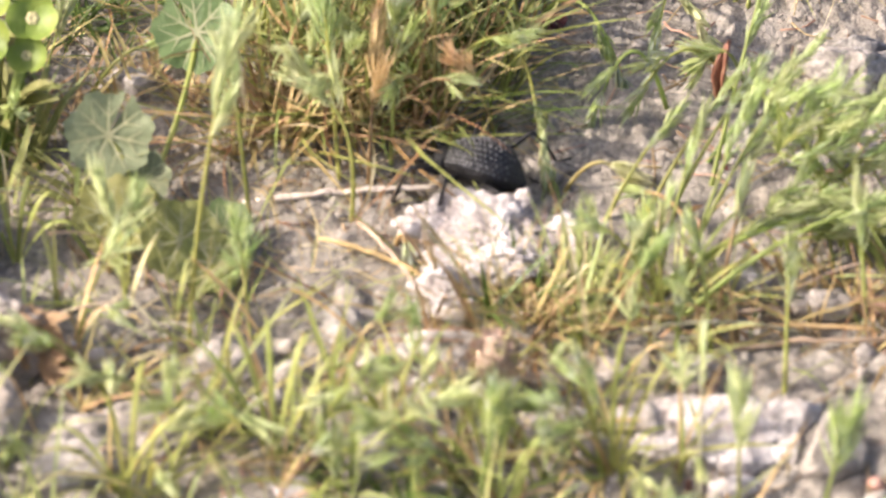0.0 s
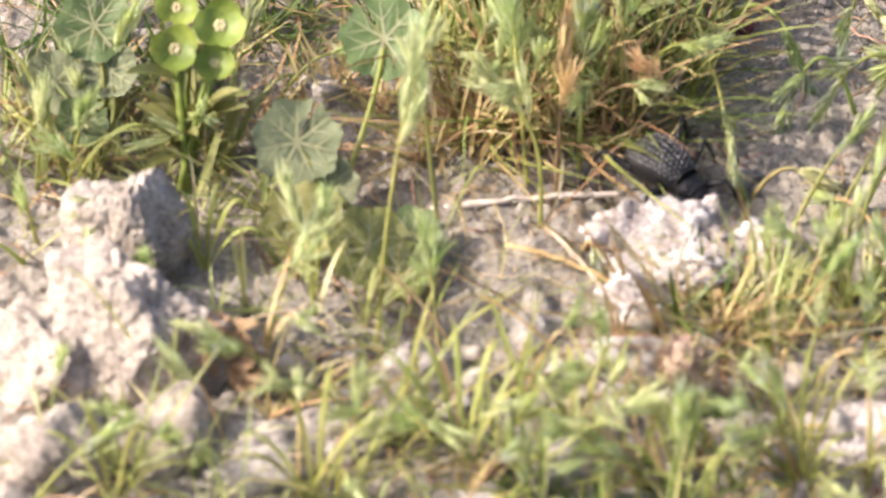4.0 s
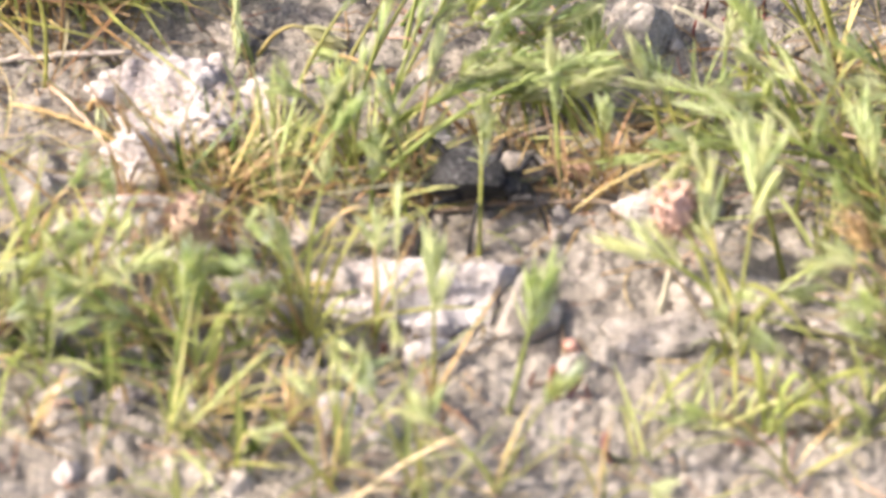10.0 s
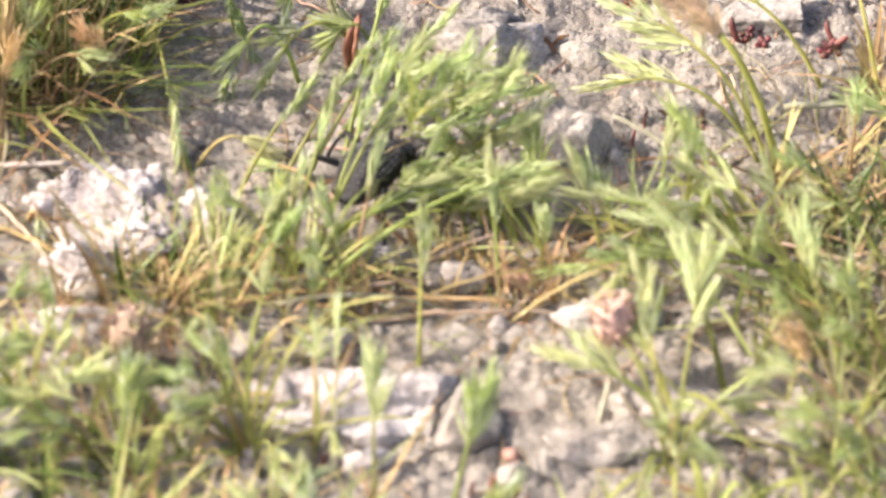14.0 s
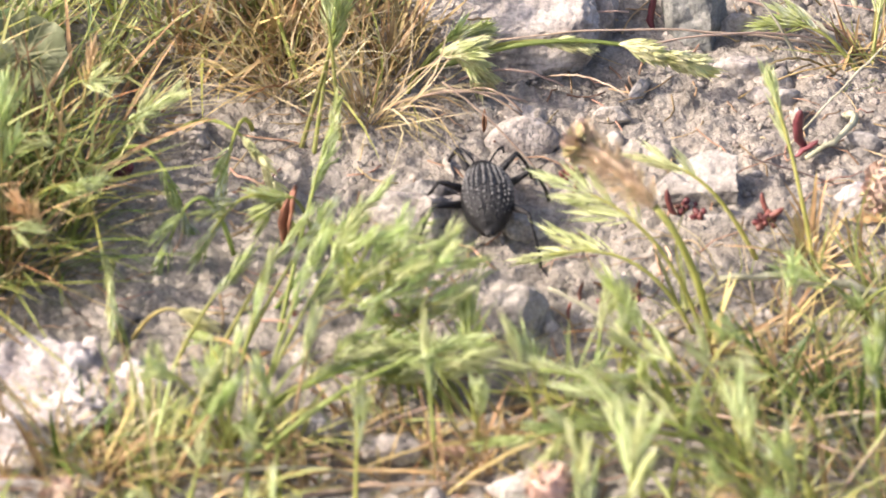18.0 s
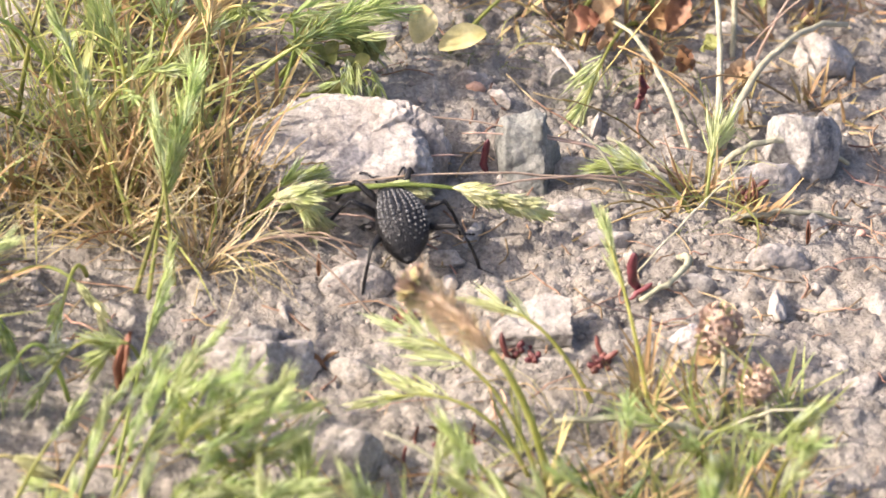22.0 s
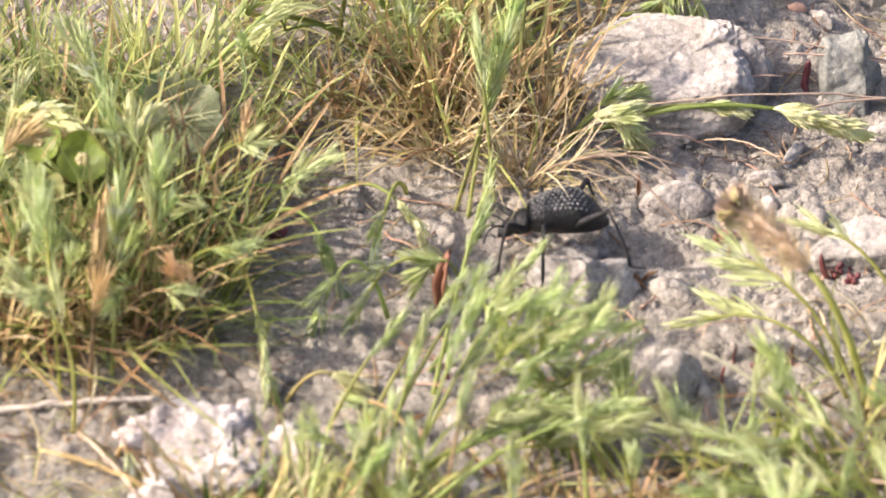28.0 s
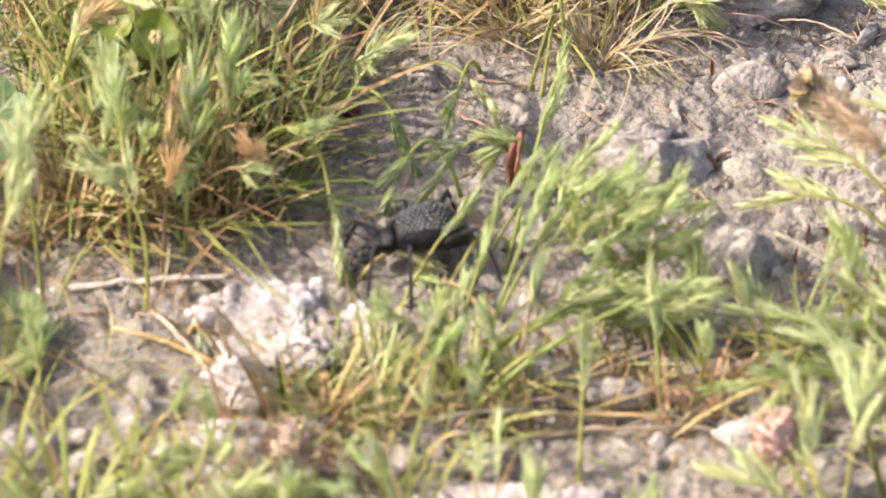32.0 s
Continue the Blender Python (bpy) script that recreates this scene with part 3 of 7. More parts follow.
def build_gravel(name, count, xa, xb, ya, yb, least, most, power, seed, label):
    base = bmesh.new()
    bmesh.ops.create_icosphere(base, subdivisions=1, radius=0.5)
    bv = np.array([v.co[:] for v in base.verts])
    bf = np.array([[v.index for v in f.verts] for f in base.faces])
    base.free()
    rng = np.random.RandomState(seed)
    xs, ys = rng.uniform(xa, xb, count), rng.uniform(ya, yb, count)
    size = least + most * rng.rand(count) ** power
    verts, faces = [], []
    for k in range(count):
        x, y, s = xs[k], ys[k], size[k]
        if noise.noise(Vector((x, y, 0)) * 60) < rng.uniform(-0.8, 0.25):
            continue
        q = bv * (1 + 0.35 * (rng.rand(len(bv), 1) - 0.5))
        th = rng.uniform(0, 6.28)
        c, sn = math.cos(th), math.sin(th)
        q = np.stack([(q[:, 0] * c - q[:, 1] * sn) * s, (q[:, 0] * sn + q[:, 1] * c) * s * rng.uniform(0.7, 1), q[:, 2] * s * rng.uniform(0.6, 1)], 1)
        z = terr(x, y) + 0.0011 * noise.noise(Vector((x, y, 0)) * 70) + 0.0008 * noise.noise(Vector((x, y, 0)) * 190) + s * 0.2
        faces.append(bf + len(verts) * len(bv))
        verts.append(q + (x, y, z))
    me = bpy.data.meshes.new(name)
    me.from_pydata(np.concatenate(verts).tolist(), [], np.concatenate(faces).tolist())
    me.materials.append(GRAVEL)
    return tagged(new(name, me), label, "gravel", kind="stuff")


build_gravel("gravel", 80000, -0.14, 0.23, -0.12, 0.20, 0.0004, 0.0011, 5.0, 4, "fine pale gravel and soil crumbs strewn over the ground")
(FX, FY), (GX, GY) = (0.0808, 0.0840), (0.2028, 0.1993)
build_gravel("soil_crumbs", 4200, FX, GX, FY, GY, 0.0005, 0.0019, 3.4, 9, "coarse soil crumbs and splinters of stone on the far soil")
(FX, FY), (GX, GY) = (0.0567, 0.0039), (0.1802, 0.0951)
build_gravel("soil_crumbs", 3400, FX, GX, FY, GY, 0.0005, 0.0017, 3.4, 10, "coarse soil crumbs strewn over the bare clearing")


def build_litter(count):
    """Broken straws and rootlets lying on the soil, one mesh."""
    rng, s = random.Random(8), Shape()
    for _ in range(count):
        x, y, a, L = rng.uniform(-0.12, 0.21), rng.uniform(-0.10, 0.19), rng.uniform(0, 6.28), rng.uniform(0.003, 0.014)
        r = rng.uniform(0.00010, 0.00024)
        b = rng.uniform(-0.25, 0.25) * L
        pts = []
        for q in (0, 0.25, 0.5, 0.75, 1.0):
            px = x + L * (q - 0.5) * math.cos(a) - b * math.sin(3 * q) * math.sin(a)
            py = y + L * (q - 0.5) * math.sin(a) + b * math.sin(3 * q) * math.cos(a)
            pts.append((px, py, terr(px, py) + 0.0009 + rng.uniform(0, 0.0008) + 0.002 * q * (rng.random() < 0.1)))
        s.tube(pts, [r] * 5, 4)
    return tagged(new("plant_litter", s.mesh("plant_litter", LITTER)), "broken dry straws and rootlets strewn over the soil", "litter", kind="stuff")


build_litter(1500)


# Grass blades: a few shapes, each unit long, shared by all tufts.
def blade_shapes(mat, n, width, droop, seed):
    rng, out = random.Random(seed), []
    for _ in range(n):
        s, bend, w = Shape(), rng.uniform(0.3, 1.0) * droop, width * rng.uniform(0.7, 1.3)
        kink = rng.uniform(-0.22, 0.22)
        pts = [(bend * t * t + 0.06 * t, kink * math.sin(3 * t), t * (1 - 0.35 * bend * t)) for t in (0, 0.18, 0.38, 0.58, 0.78, 0.92, 1.0)]
        s.ribbon(pts, [w * k for k in (0.7, 1.0, 1.0, 0.85, 0.6, 0.3, 0.03)], (0.25 * rng.uniform(-1, 1), 1, 0), 0.22)
        out.append(s.mesh("blade", mat))
    return out


POOL = {
    "green": blade_shapes(GRASS, 7, 0.018, 0.8, 1),
    "lime": blade_shapes(LIME, 6, 0.018, 0.8, 2),
    "dark": blade_shapes(DARK_GRASS, 6, 0.016, 0.7, 3),
    "straw": blade_shapes(STRAW, 7, 0.014, 0.9, 4),
    "rust": blade_shapes(RUST, 6, 0.016, 0.9, 5),
    "gold": blade_shapes(GOLD, 6, 0.014, 0.8, 7),
    "broad": blade_shapes(GRASS, 6, 0.042, 0.6, 6),
}


def tuft(x, y, n, length, spread, mix, label, seed, lean=0, lean_to=0, radius=0.006, name="grass_tuft"):
    """A clump of blades. mix: kinds and shares; lean: degrees by which all bow towards lean_to."""
    rng = random.Random(seed)
    th = holder(name, x, y, label, "grass", "grass tufts")
    kinds, shares = [k for k, _ in mix], [s for _, s in mix]
    tip = pose(0, 0, 0, 0, lean, lean_to) @ pose(0, 0, 0, 0, 0, -lean_to) if lean else Matrix()
    for _ in range(n):
        kind = rng.choices(kinds, shares)[0]
        r, a = radius * math.sqrt(rng.random()), rng.uniform(0, 360)
        size = length * rng.uniform(0.45, 1.15)
        px, py = r * math.cos(radians(a)), r * math.sin(radians(a))
        m = pose(px, py, terr(x + px, y + py) - terr(x, y) - 0.0006) @ tip @ pose(0, 0, 0, 0, rng.uniform(2, spread), a + rng.uniform(-70, 70)) @ Matrix.Diagonal((size, size * rng.uniform(0.8, 1.2), size, 1))
        part("blade", rng.choice(POOL[kind]), th, m)
    return th


# Spikelets of brome grass: overlapping pointed scales with short bristles.
def spikelet_shapes(mat, n, seed, wide=0.05, scales=15, awn=0.4, spread=(10, 34), core=0.0):
    rng, out = random.Random(seed), []
    for _ in range(n):
        s = Shape()
        for k in range(scales):
            t, roll = k / scales, k * 2.4 + rng.uniform(-0.4, 0.4)
            ang = radians(rng.uniform(*spread)) * (1 - 0.45 * t)
            side = Vector((0, math.cos(roll), 0.75 * math.sin(roll)))
            d = Vector((math.cos(ang), 0, 0)) + side * math.sin(ang)
            a, L = Vector((0.6 * t, 0, 0)) + side * 0.012, 0.44 * (1 - 0.25 * t) * rng.uniform(0.85, 1.15)
            w = wide * rng.uniform(0.85, 1.2)
            pts = [a + d * (L * q) for q in (0, 0.25, 0.55, 0.85, 1.0)] + [a + d * L * (1 + awn)]
            s.ribbon(pts, [w * q for q in (0.4, 0.95, 1.0, 0.5, 0.16, 0.04)], side.cross(Vector((1, 0, 0))), 0.45)
        if core:
            s.blob(Matrix.Translation((0.36, 0, 0)) @ Matrix.Diagonal((0.42, core, core, 1)), 7, 6, 0.3, seed)
        out.append(s.mesh("spikelet", mat))
    return out


SPIKES = {
    "pale": spikelet_shapes(SPIKE, 6, 11, 0.048, 11, 0.35, (4, 22)),
    "lime": spikelet_shapes(SPIKE_LIME, 6, 12, 0.06, 11, 0.35, (8, 32), 0.02),
    "fresh": spikelet_shapes(SPIKE_FRESH, 7, 13, 0.052, 11, 0.5, (9, 40)),
    "cream": spikelet_shapes(CREAM, 5, 15, 0.10, 12, 0.25, (12, 34), 0.10),
    "brown": spikelet_shapes(SPIKE_BROWN, 4, 14),
}


def aim(at, to, size, roll=0, thick=1.0):
    """Pose of a unit-long piece whose x axis runs from at towards to."""
    d = Vector(to) - Vector(at)
    q = d.to_track_quat("X", "Z").to_matrix().to_4x4()
    return Matrix.Translation(at) @ q @ pose(0, 0, 0, roll) @ Matrix.Diagonal((size, size * thick, size * thick, 1))


def brome(base, tip, heads, label, seed, kind="pale", stem=GRASS, lift=(0, 0, 0.004), r=0.00045, leaves=0, leaf="green", fan=28, size=0.011, name="brome_grass", span=0.42):
    """A flowering grass stem from base to tip (a drooping one has its tip low), with spikelets along its last part and leaves on its lower part."""
    rng = random.Random(seed)
    bx, by = base[0], base[1]
    th = holder(name, bx, by, label, "grass", "flowering grasses")
    o = Vector(th.matrix_basis.translation)
    path = [p - o for p in arc((bx, by, o.z - 0.001), tip, lift, 12)]
    s = Shape()
    s.tube(path, [r * (1.1 - 0.6 * i / 12) for i in range(13)], 5)
    part("stem", s.mesh("stem", stem), th)
    for k in range(heads):
        t = 1 - span * k / max(heads, 1)
        f = t * 12
        i = min(int(f), 11)
        p = path[i].lerp(path[i + 1], f - i)
        d = (path[i + 1] - path[i]).normalized()
        if k:
            side = d.cross(Vector((rng.uniform(-1, 1), rng.uniform(-1, 1), rng.uniform(-0.3, 1)))).normalized()
            d = (d + side * math.tan(radians(rng.uniform(0.5, 1) * fan))).normalized()
        part("spikelet", rng.choice(SPIKES[kind]), th, aim(p, p + d, size * rng.uniform(0.8, 1.15), rng.uniform(0, 360)))
    for k in range(leaves):
        i = rng.randint(1, 6)
        L = rng.uniform(0.012, 0.026)
        part("leaf", rng.choice(POOL[leaf]), th, Matrix.Translation(path[i]) @ pose(0, 0, 0, 0, rng.uniform(20, 60), rng.uniform(0, 360)) @ Matrix.Diagonal((L, L, L, 1)))
    return th


# Broad leaves.
def lobed_leaf(mat, lobes, notch, seed, cup=0.18):
    """A round leaf with shallow lobes, radiating folds and a notch at the stalk, about 1 across, on a fan of quads."""
    rng, s = random.Random(seed), Shape()
    rings, seg = 6, 60
    for i in range(rings + 1):
        for k in range(seg + 1):
            a = radians(-176 + 352 * k / seg)
            edge = 0.5 * (1 - notch * (0.5 - 0.5 * math.cos((a + math.pi) * lobes)) + 0.03 * math.sin(a * 23 + seed))
            rr = edge * i / rings
            z = cup * rr * rr * 2 + 0.035 * rr * math.cos((a + math.pi) * lobes) + 0.03 * noise.noise(Vector((rr * 5 * math.cos(a), rr * 5 * math.sin(a), seed)))
            s.v.append(Vector((rr * math.cos(a), rr * math.sin(a), z)))
    for i in range(rings):
        for k in range(seg):
            a = i * (seg + 1) + k
            s.f.append((a, a + 1, a + seg + 2, a + seg + 1))
    return s.mesh("leaf", mat)


def oval_leaf(mat, wide, curl, seed, wave=0.0):
    """An oval leaf along x, unit long, curled upwards at the sides."""
    s = Shape()
    for i in range(11):
        t = i / 10
        w = wide * math.sin(math.pi * min(1, t * 0.94 + 0.03)) ** 0.7
        for k in range(5):
            q = (k - 2) / 2
            s.v.append(Vector((t, q * w / 2 * (1 + wave * noise.noise(Vector((t * 7, 3 + q, seed)))), curl * q * q * w + 0.12 * math.sin(2.6 * t) + wave * noise.noise(Vector((t * 4, q * 2, seed))) + wave * 0.7 * noise.noise(Vector((t * 11, q * 5, seed))))))
    for i in range(10):
        for k in range(4):
            a = i * 5 + k
            s.f.append((a, a + 1, a + 6, a + 5))
    return s.mesh("leaf", mat)


def round_leaf(mat, cup, seed):
    """A round cupped leaf, unit across, its stalk end at the origin."""
    s = Shape()
    for i in range(7):
        for k in range(20):
            a, r = 2 * math.pi * k / 20, 0.5 * i / 6
            s.v.append(Vector((0.42 + r * math.cos(a), r * math.sin(a) * 1.1, cup * r * r * 4 + 0.02 * noise.noise(Vector((a, r * 6, seed))))))
    for i in range(6):
        for k in range(20):
            a, b = i * 20 + k, i * 20 + (k + 1) % 20
            s.f.append((a, b, b + 20, a + 20))
    return s.mesh("bract", mat)


def leaf_veins():
    """Seven pale ribs that fork from the stalk of a lobed leaf, just above its blade."""
    s = Shape()
    for k in range(7):
        a = radians(-154 + 308 * k / 6)
        d = Vector((math.cos(a), math.sin(a), 0))
        s.ribbon([d * r + Vector((0, 0, 0.36 * r * r + 0.016)) for r in (0, 0.12, 0.24, 0.35, 0.44)], [0.035, 0.03, 0.022, 0.015, 0.006], (-d.y, d.x, 0), 0.1)
        for sd in (-1, 1):
            b = a + sd * 0.42
            e = Vector((math.cos(b), math.sin(b), 0))
            s.ribbon([(d * 0.2).lerp(e * 0.43, q) + Vector((0, 0, 0.36 * (0.2 + 0.23 * q) ** 2 + 0.016)) for q in (0, 0.5, 1.0)], [0.018, 0.013, 0.004], (-e.y, e.x, 0), 0.1)
    return s.mesh("vein_relief", VEIN)


VEIN = material("pale_leaf_vein", [(0.3, (0.24, 0.26, 0.14)), (0.6, (0.34, 0.35, 0.20)), (0.8, (0.42, 0.42, 0.27))], 200, 0.6, 0, 0, 0.1, 0.3, 0.3)
VEINS = leaf_veins()
FACE = pose(0, 0, 0, 40, 0, 0)


def mallow(base, leaves, label, seed):
    """A mallow: stalks from the base, each to a lobed leaf (place, width, material, tilt, turn)."""
    rng = random.Random(seed)
    th = holder("mallow_plant", base[0], base[1], label, "plant", "broad-leaved plants")
    o = Vector(th.matrix_basis.translation)
    for at, w, mat, tilt, turn in leaves:
        p = Vector(at) - o
        lf = part("leaf", lobed_leaf(mat, 7, 0.11, rng.random() * 9), th, Matrix.Translation(p) @ pose(0, 0, 0, tilt, rng.uniform(-12, 12), 0) @ pose(0, 0, 0, 0, 0, turn) @ Matrix.Diagonal((w, w, w, 1)))
        part("vein_relief", VEINS, lf, kind="stuff")
        s = Shape()
        s.tube(arc((0, 0, 0), p - Vector((0, 0, 0.0006)), (0.002, 0, 0.002), 6), [0.0005] * 7, 5)
        part("stalk", s.mesh("stalk", GRASS), th)
    return th


mallow((-0.0555, 0.0032, -0.0001), [((-0.0594, 0.0136, 0.0142), 0.0165, MALLOW, 42, 250), ((-0.0443, 0.0368, 0.0186), 0.0165, MALLOW_DARK, 35, 300)], "mallow with two round lobed leaves over dry soil", 1)
mallow((-0.0452, -0.0110, -0.0007), [((-0.0462, -0.0045, 0.0055), 0.0155, CLOVER, 38, 200), ((-0.0388, -0.0005, 0.0046), 0.0115, MALLOW_DARK, 30, 120), ((-0.0407, -0.0079, 0.0032), 0.0128, CLOVER, 25, 20), ((-0.0578, 0.0011, 0.0059), 0.0155, CLOVER, 30, 160), ((-0.0534, 0.0090, 0.0082), 0.0108, MALLOW, 40, 90)], "low mallow with scalloped green leaves", 2)
mallow((-0.0964, 0.0187, -0.0018), [((-0.0965, 0.0399, 0.0187), 0.0145, MALLOW_DARK, 40, 260), ((-0.1034, 0.0317, 0.0124), 0.0120, MALLOW, 45, 200), ((-0.0934, 0.0336, 0.0134), 0.0110, MALLOW, 35, 320), ((-0.0983, 0.0258, 0.0082), 0.010, MALLOW_DARK, 35, 220)], "leafy mallow with grey-green lobed leaves beside rocks", 3)
mallow((0.0017, 0.0703, 0.0009), [((0.0029, 0.0774, 0.0145), 0.0165, MALLOW, 48, 260), ((-0.0009, 0.0860, 0.0134), 0.008, MALLOW_DARK, 40, 200)], "mallow with one pale upright leaf in tall grass", 4)


def spurge(base, heads, label, seed):
    """A spurge: leafy stems that end in round cups of bracts with a pale floret."""
    rng = random.Random(seed)
    th = holder("spurge_plant", base[0], base[1], label, "plant", "broad-leaved plants")
    o = Vector(th.matrix_basis.translation)
    leafm = oval_leaf(CLOVER, 0.30, 0.3, 2)
    br = round_leaf(BRACT, 0.16, 3)
    for at, w in heads:
        p = Vector(at) - o
        path = arc((rng.uniform(-0.003, 0.003), rng.uniform(-0.003, 0.003), 0), p, (0, 0, 0.001), 8)
        s = Shape()
        s.tube(path, [0.0008] * 9, 6)
        part("stem", s.mesh("stem", BRACT), th)
        for k in range(5):
            q = path[rng.randint(2, 6)]
            L = rng.uniform(0.008, 0.013)
            part("leaf", leafm, th, Matrix.Translation(q) @ pose(0, 0, 0, 0, rng.uniform(-50, 10), rng.uniform(0, 360)) @ Matrix.Diagonal((L, L, L, 1)))
        spin = rng.uniform(0, 120)
        for k in range(3):
            part("bract", br, th, Matrix.Translation(p) @ FACE @ pose(0, 0, 0.0002 * k, 0, 0, spin + 120 * k + rng.uniform(-15, 15)) @ pose(0, 0, 0, 0, -26, 0) @ Matrix.Diagonal((w * 0.62, w * 0.62, w * 0.62, 1)))
        s = Shape()
        for k in range(6):
            a = k * 1.05
            s.blob(Matrix.Translation((0.07 * math.cos(a), 0.07 * math.sin(a), 0.09)) @ Matrix.Diagonal((0.07, 0.07, 0.06, 1)), 7, 5)
        part("floret", s.mesh("floret", FLORET), th, Matrix.Translation(p) @ FACE @ Matrix.Diagonal((w, w, w, 1)))
    return th


spurge((-0.0791, 0.0180, -0.0011), [((-0.0812, 0.0376, 0.0248), 0.0085), ((-0.0733, 0.0333, 0.0243), 0.0100), ((-0.0813, 0.0298, 0.0217), 0.0095), ((-0.0743, 0.0291, 0.0192), 0.0080)], "spurge with yellow-green cupped flower heads", 5)
spurge((-0.0178, 0.0484, 0.0006), [((-0.0149, 0.0595, 0.0193), 0.0105), ((-0.0229, 0.0642, 0.0194), 0.009)], "spurge with a bright green cupped head in grass", 6)


# Grass tufts.
G1 = [("green", 4), ("lime", 2), ("straw", 4), ("gold", 3)]
G2 = [("green", 5), ("lime", 4), ("straw", 4), ("gold", 1)]
G3 = [("straw", 6), ("lime", 2), ("gold", 6), ("rust", 1)]
G4 = [("rust", 5), ("straw", 3), ("green", 2)]
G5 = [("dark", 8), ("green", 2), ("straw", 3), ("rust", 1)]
tuft(0.0115, -0.0227, 170, 0.021, 62, [("rust", 7), ("gold", 3), ("straw", 2), ("green", 1), ("lime", 1)], "brown tuft of grass with a few green blades beside white limestone", 1, radius=0.008)
tuft(0.0199, -0.0165, 70, 0.020, 60, [("lime", 4), ("straw", 3), ("green", 3)], "yellow-green grass fanning over a white stone", 2)
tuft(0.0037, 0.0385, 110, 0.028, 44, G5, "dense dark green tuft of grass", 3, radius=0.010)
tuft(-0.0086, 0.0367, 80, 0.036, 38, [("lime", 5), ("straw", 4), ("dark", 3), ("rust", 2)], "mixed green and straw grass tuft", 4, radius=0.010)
tuft(-0.0228, 0.0341, 80, 0.034, 42, G4 + [("lime", 4)], "tuft of brown dry grass", 5, radius=0.011)
tuft(-0.0190, 0.0240, 90, 0.014, 62, [("rust", 6), ("straw", 3)], "flattened brown dead grass", 6, radius=0.011)
tuft(-0.0339, 0.0313, 60, 0.020, 55, G4, "dead brown grass behind mallow leaves", 7, radius=0.010)
tuft(0.0651, 0.0747, 95, 0.025, 36, [("gold", 7), ("straw", 5), ("lime", 1)], "straw-coloured tuft of dry grass", 8, radius=0.0028)
tuft(0.0504, 0.0832, 95, 0.027, 36, [("gold", 7), ("straw", 5), ("lime", 1)], "large tuft of dry straw grass on bare soil", 9, radius=0.003)
tuft(0.0734, 0.0819, 45, 0.018, 60, G3, "small tight tuft of golden dry grass", 200, radius=0.002)
tuft(0.0627, 0.1044, 68, 0.022, 55, G3, "thick dry straw tussock", 10, radius=0.012)
tuft(0.0471, 0.1118, 68, 0.026, 50, [("lime", 3), ("green", 4), ("straw", 7)], "green and straw grass clump", 11, radius=0.012)
tuft(0.0311, 0.1010, 68, 0.026, 50, G1, "bright green grass clump", 12, radius=0.013)
tuft(0.0315, 0.1303, 68, 0.026, 50, G1, "tall fresh green grass", 13, radius=0.014)
tuft(0.0499, 0.1423, 68, 0.024, 50, G1 + [("straw", 4)], "fresh grass mixed with dry stems", 14, radius=0.014)
tuft(0.0153, 0.1006, 61, 0.026, 50, G1, "tall green grass behind a mallow", 15, radius=0.013)
# Deep shade in this tuft comes from the dark blades of its mix.
tuft(-0.0025, 0.0700, 90, 0.034, 42, G5, "green grass with deep shade put into its blade colour", 16, radius=0.013)
tuft(-0.0169, 0.0678, 80, 0.034, 42, G1, "tangled green grass in a clump", 17, radius=0.012)
tuft(0.0172, 0.0783, 70, 0.022, 55, G3 + [("green", 3)], "thin dry grass over soil", 18, radius=0.013)
tuft(0.0683, 0.1484, 60, 0.020, 55, G3, "thin dry grass over pale soil", 19, radius=0.013)
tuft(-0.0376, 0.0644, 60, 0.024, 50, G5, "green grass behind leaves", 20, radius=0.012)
tuft(0.1102, 0.1702, 50, 0.014, 65, [("rust", 3), ("straw", 4), ("dark", 4)], "low withered grass among small leaves", 140, radius=0.014)
tuft(0.1321, 0.1711, 50, 0.014, 65, [("rust", 3), ("straw", 4), ("dark", 4)], "withered grass on the far soil", 141, radius=0.014)
tuft(0.1503, 0.1474, 30, 0.012, 70, [("rust", 4), ("straw", 4), ("green", 2)], "dry rootlets and withered blades", 142, radius=0.012)
tuft(0.1622, 0.0945, 40, 0.014, 65, [("straw", 3), ("green", 4), ("lime", 3)], "spreading base of a grass plant", 143, radius=0.006)
tuft(0.1800, 0.1519, 30, 0.012, 70, [("rust", 4), ("straw", 4), ("green", 2)], "thin withered grass by pale stones", 144, radius=0.014)
# Undergrowth behind the leaves: its dark blades paint in the shade there.
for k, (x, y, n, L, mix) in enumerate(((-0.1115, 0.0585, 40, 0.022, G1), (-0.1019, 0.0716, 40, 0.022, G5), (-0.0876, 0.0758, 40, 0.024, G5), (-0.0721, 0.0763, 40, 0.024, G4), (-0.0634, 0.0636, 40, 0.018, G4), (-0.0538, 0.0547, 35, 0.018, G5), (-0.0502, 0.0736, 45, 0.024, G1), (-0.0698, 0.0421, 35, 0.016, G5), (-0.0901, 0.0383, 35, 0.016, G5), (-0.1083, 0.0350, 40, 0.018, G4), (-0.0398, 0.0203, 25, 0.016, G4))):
    tuft(x, y, n, L, 60, mix, "undergrowth of green and withered grass with dark blades standing in for shade", 150 + k, radius=0.012)
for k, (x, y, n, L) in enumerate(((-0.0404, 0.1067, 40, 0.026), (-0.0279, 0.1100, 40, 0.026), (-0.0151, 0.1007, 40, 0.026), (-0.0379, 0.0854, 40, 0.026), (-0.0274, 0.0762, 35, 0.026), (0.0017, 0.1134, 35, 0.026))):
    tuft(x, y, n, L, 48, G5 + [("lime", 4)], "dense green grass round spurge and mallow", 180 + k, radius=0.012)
FG = "bright green grass mixed with dry blades"
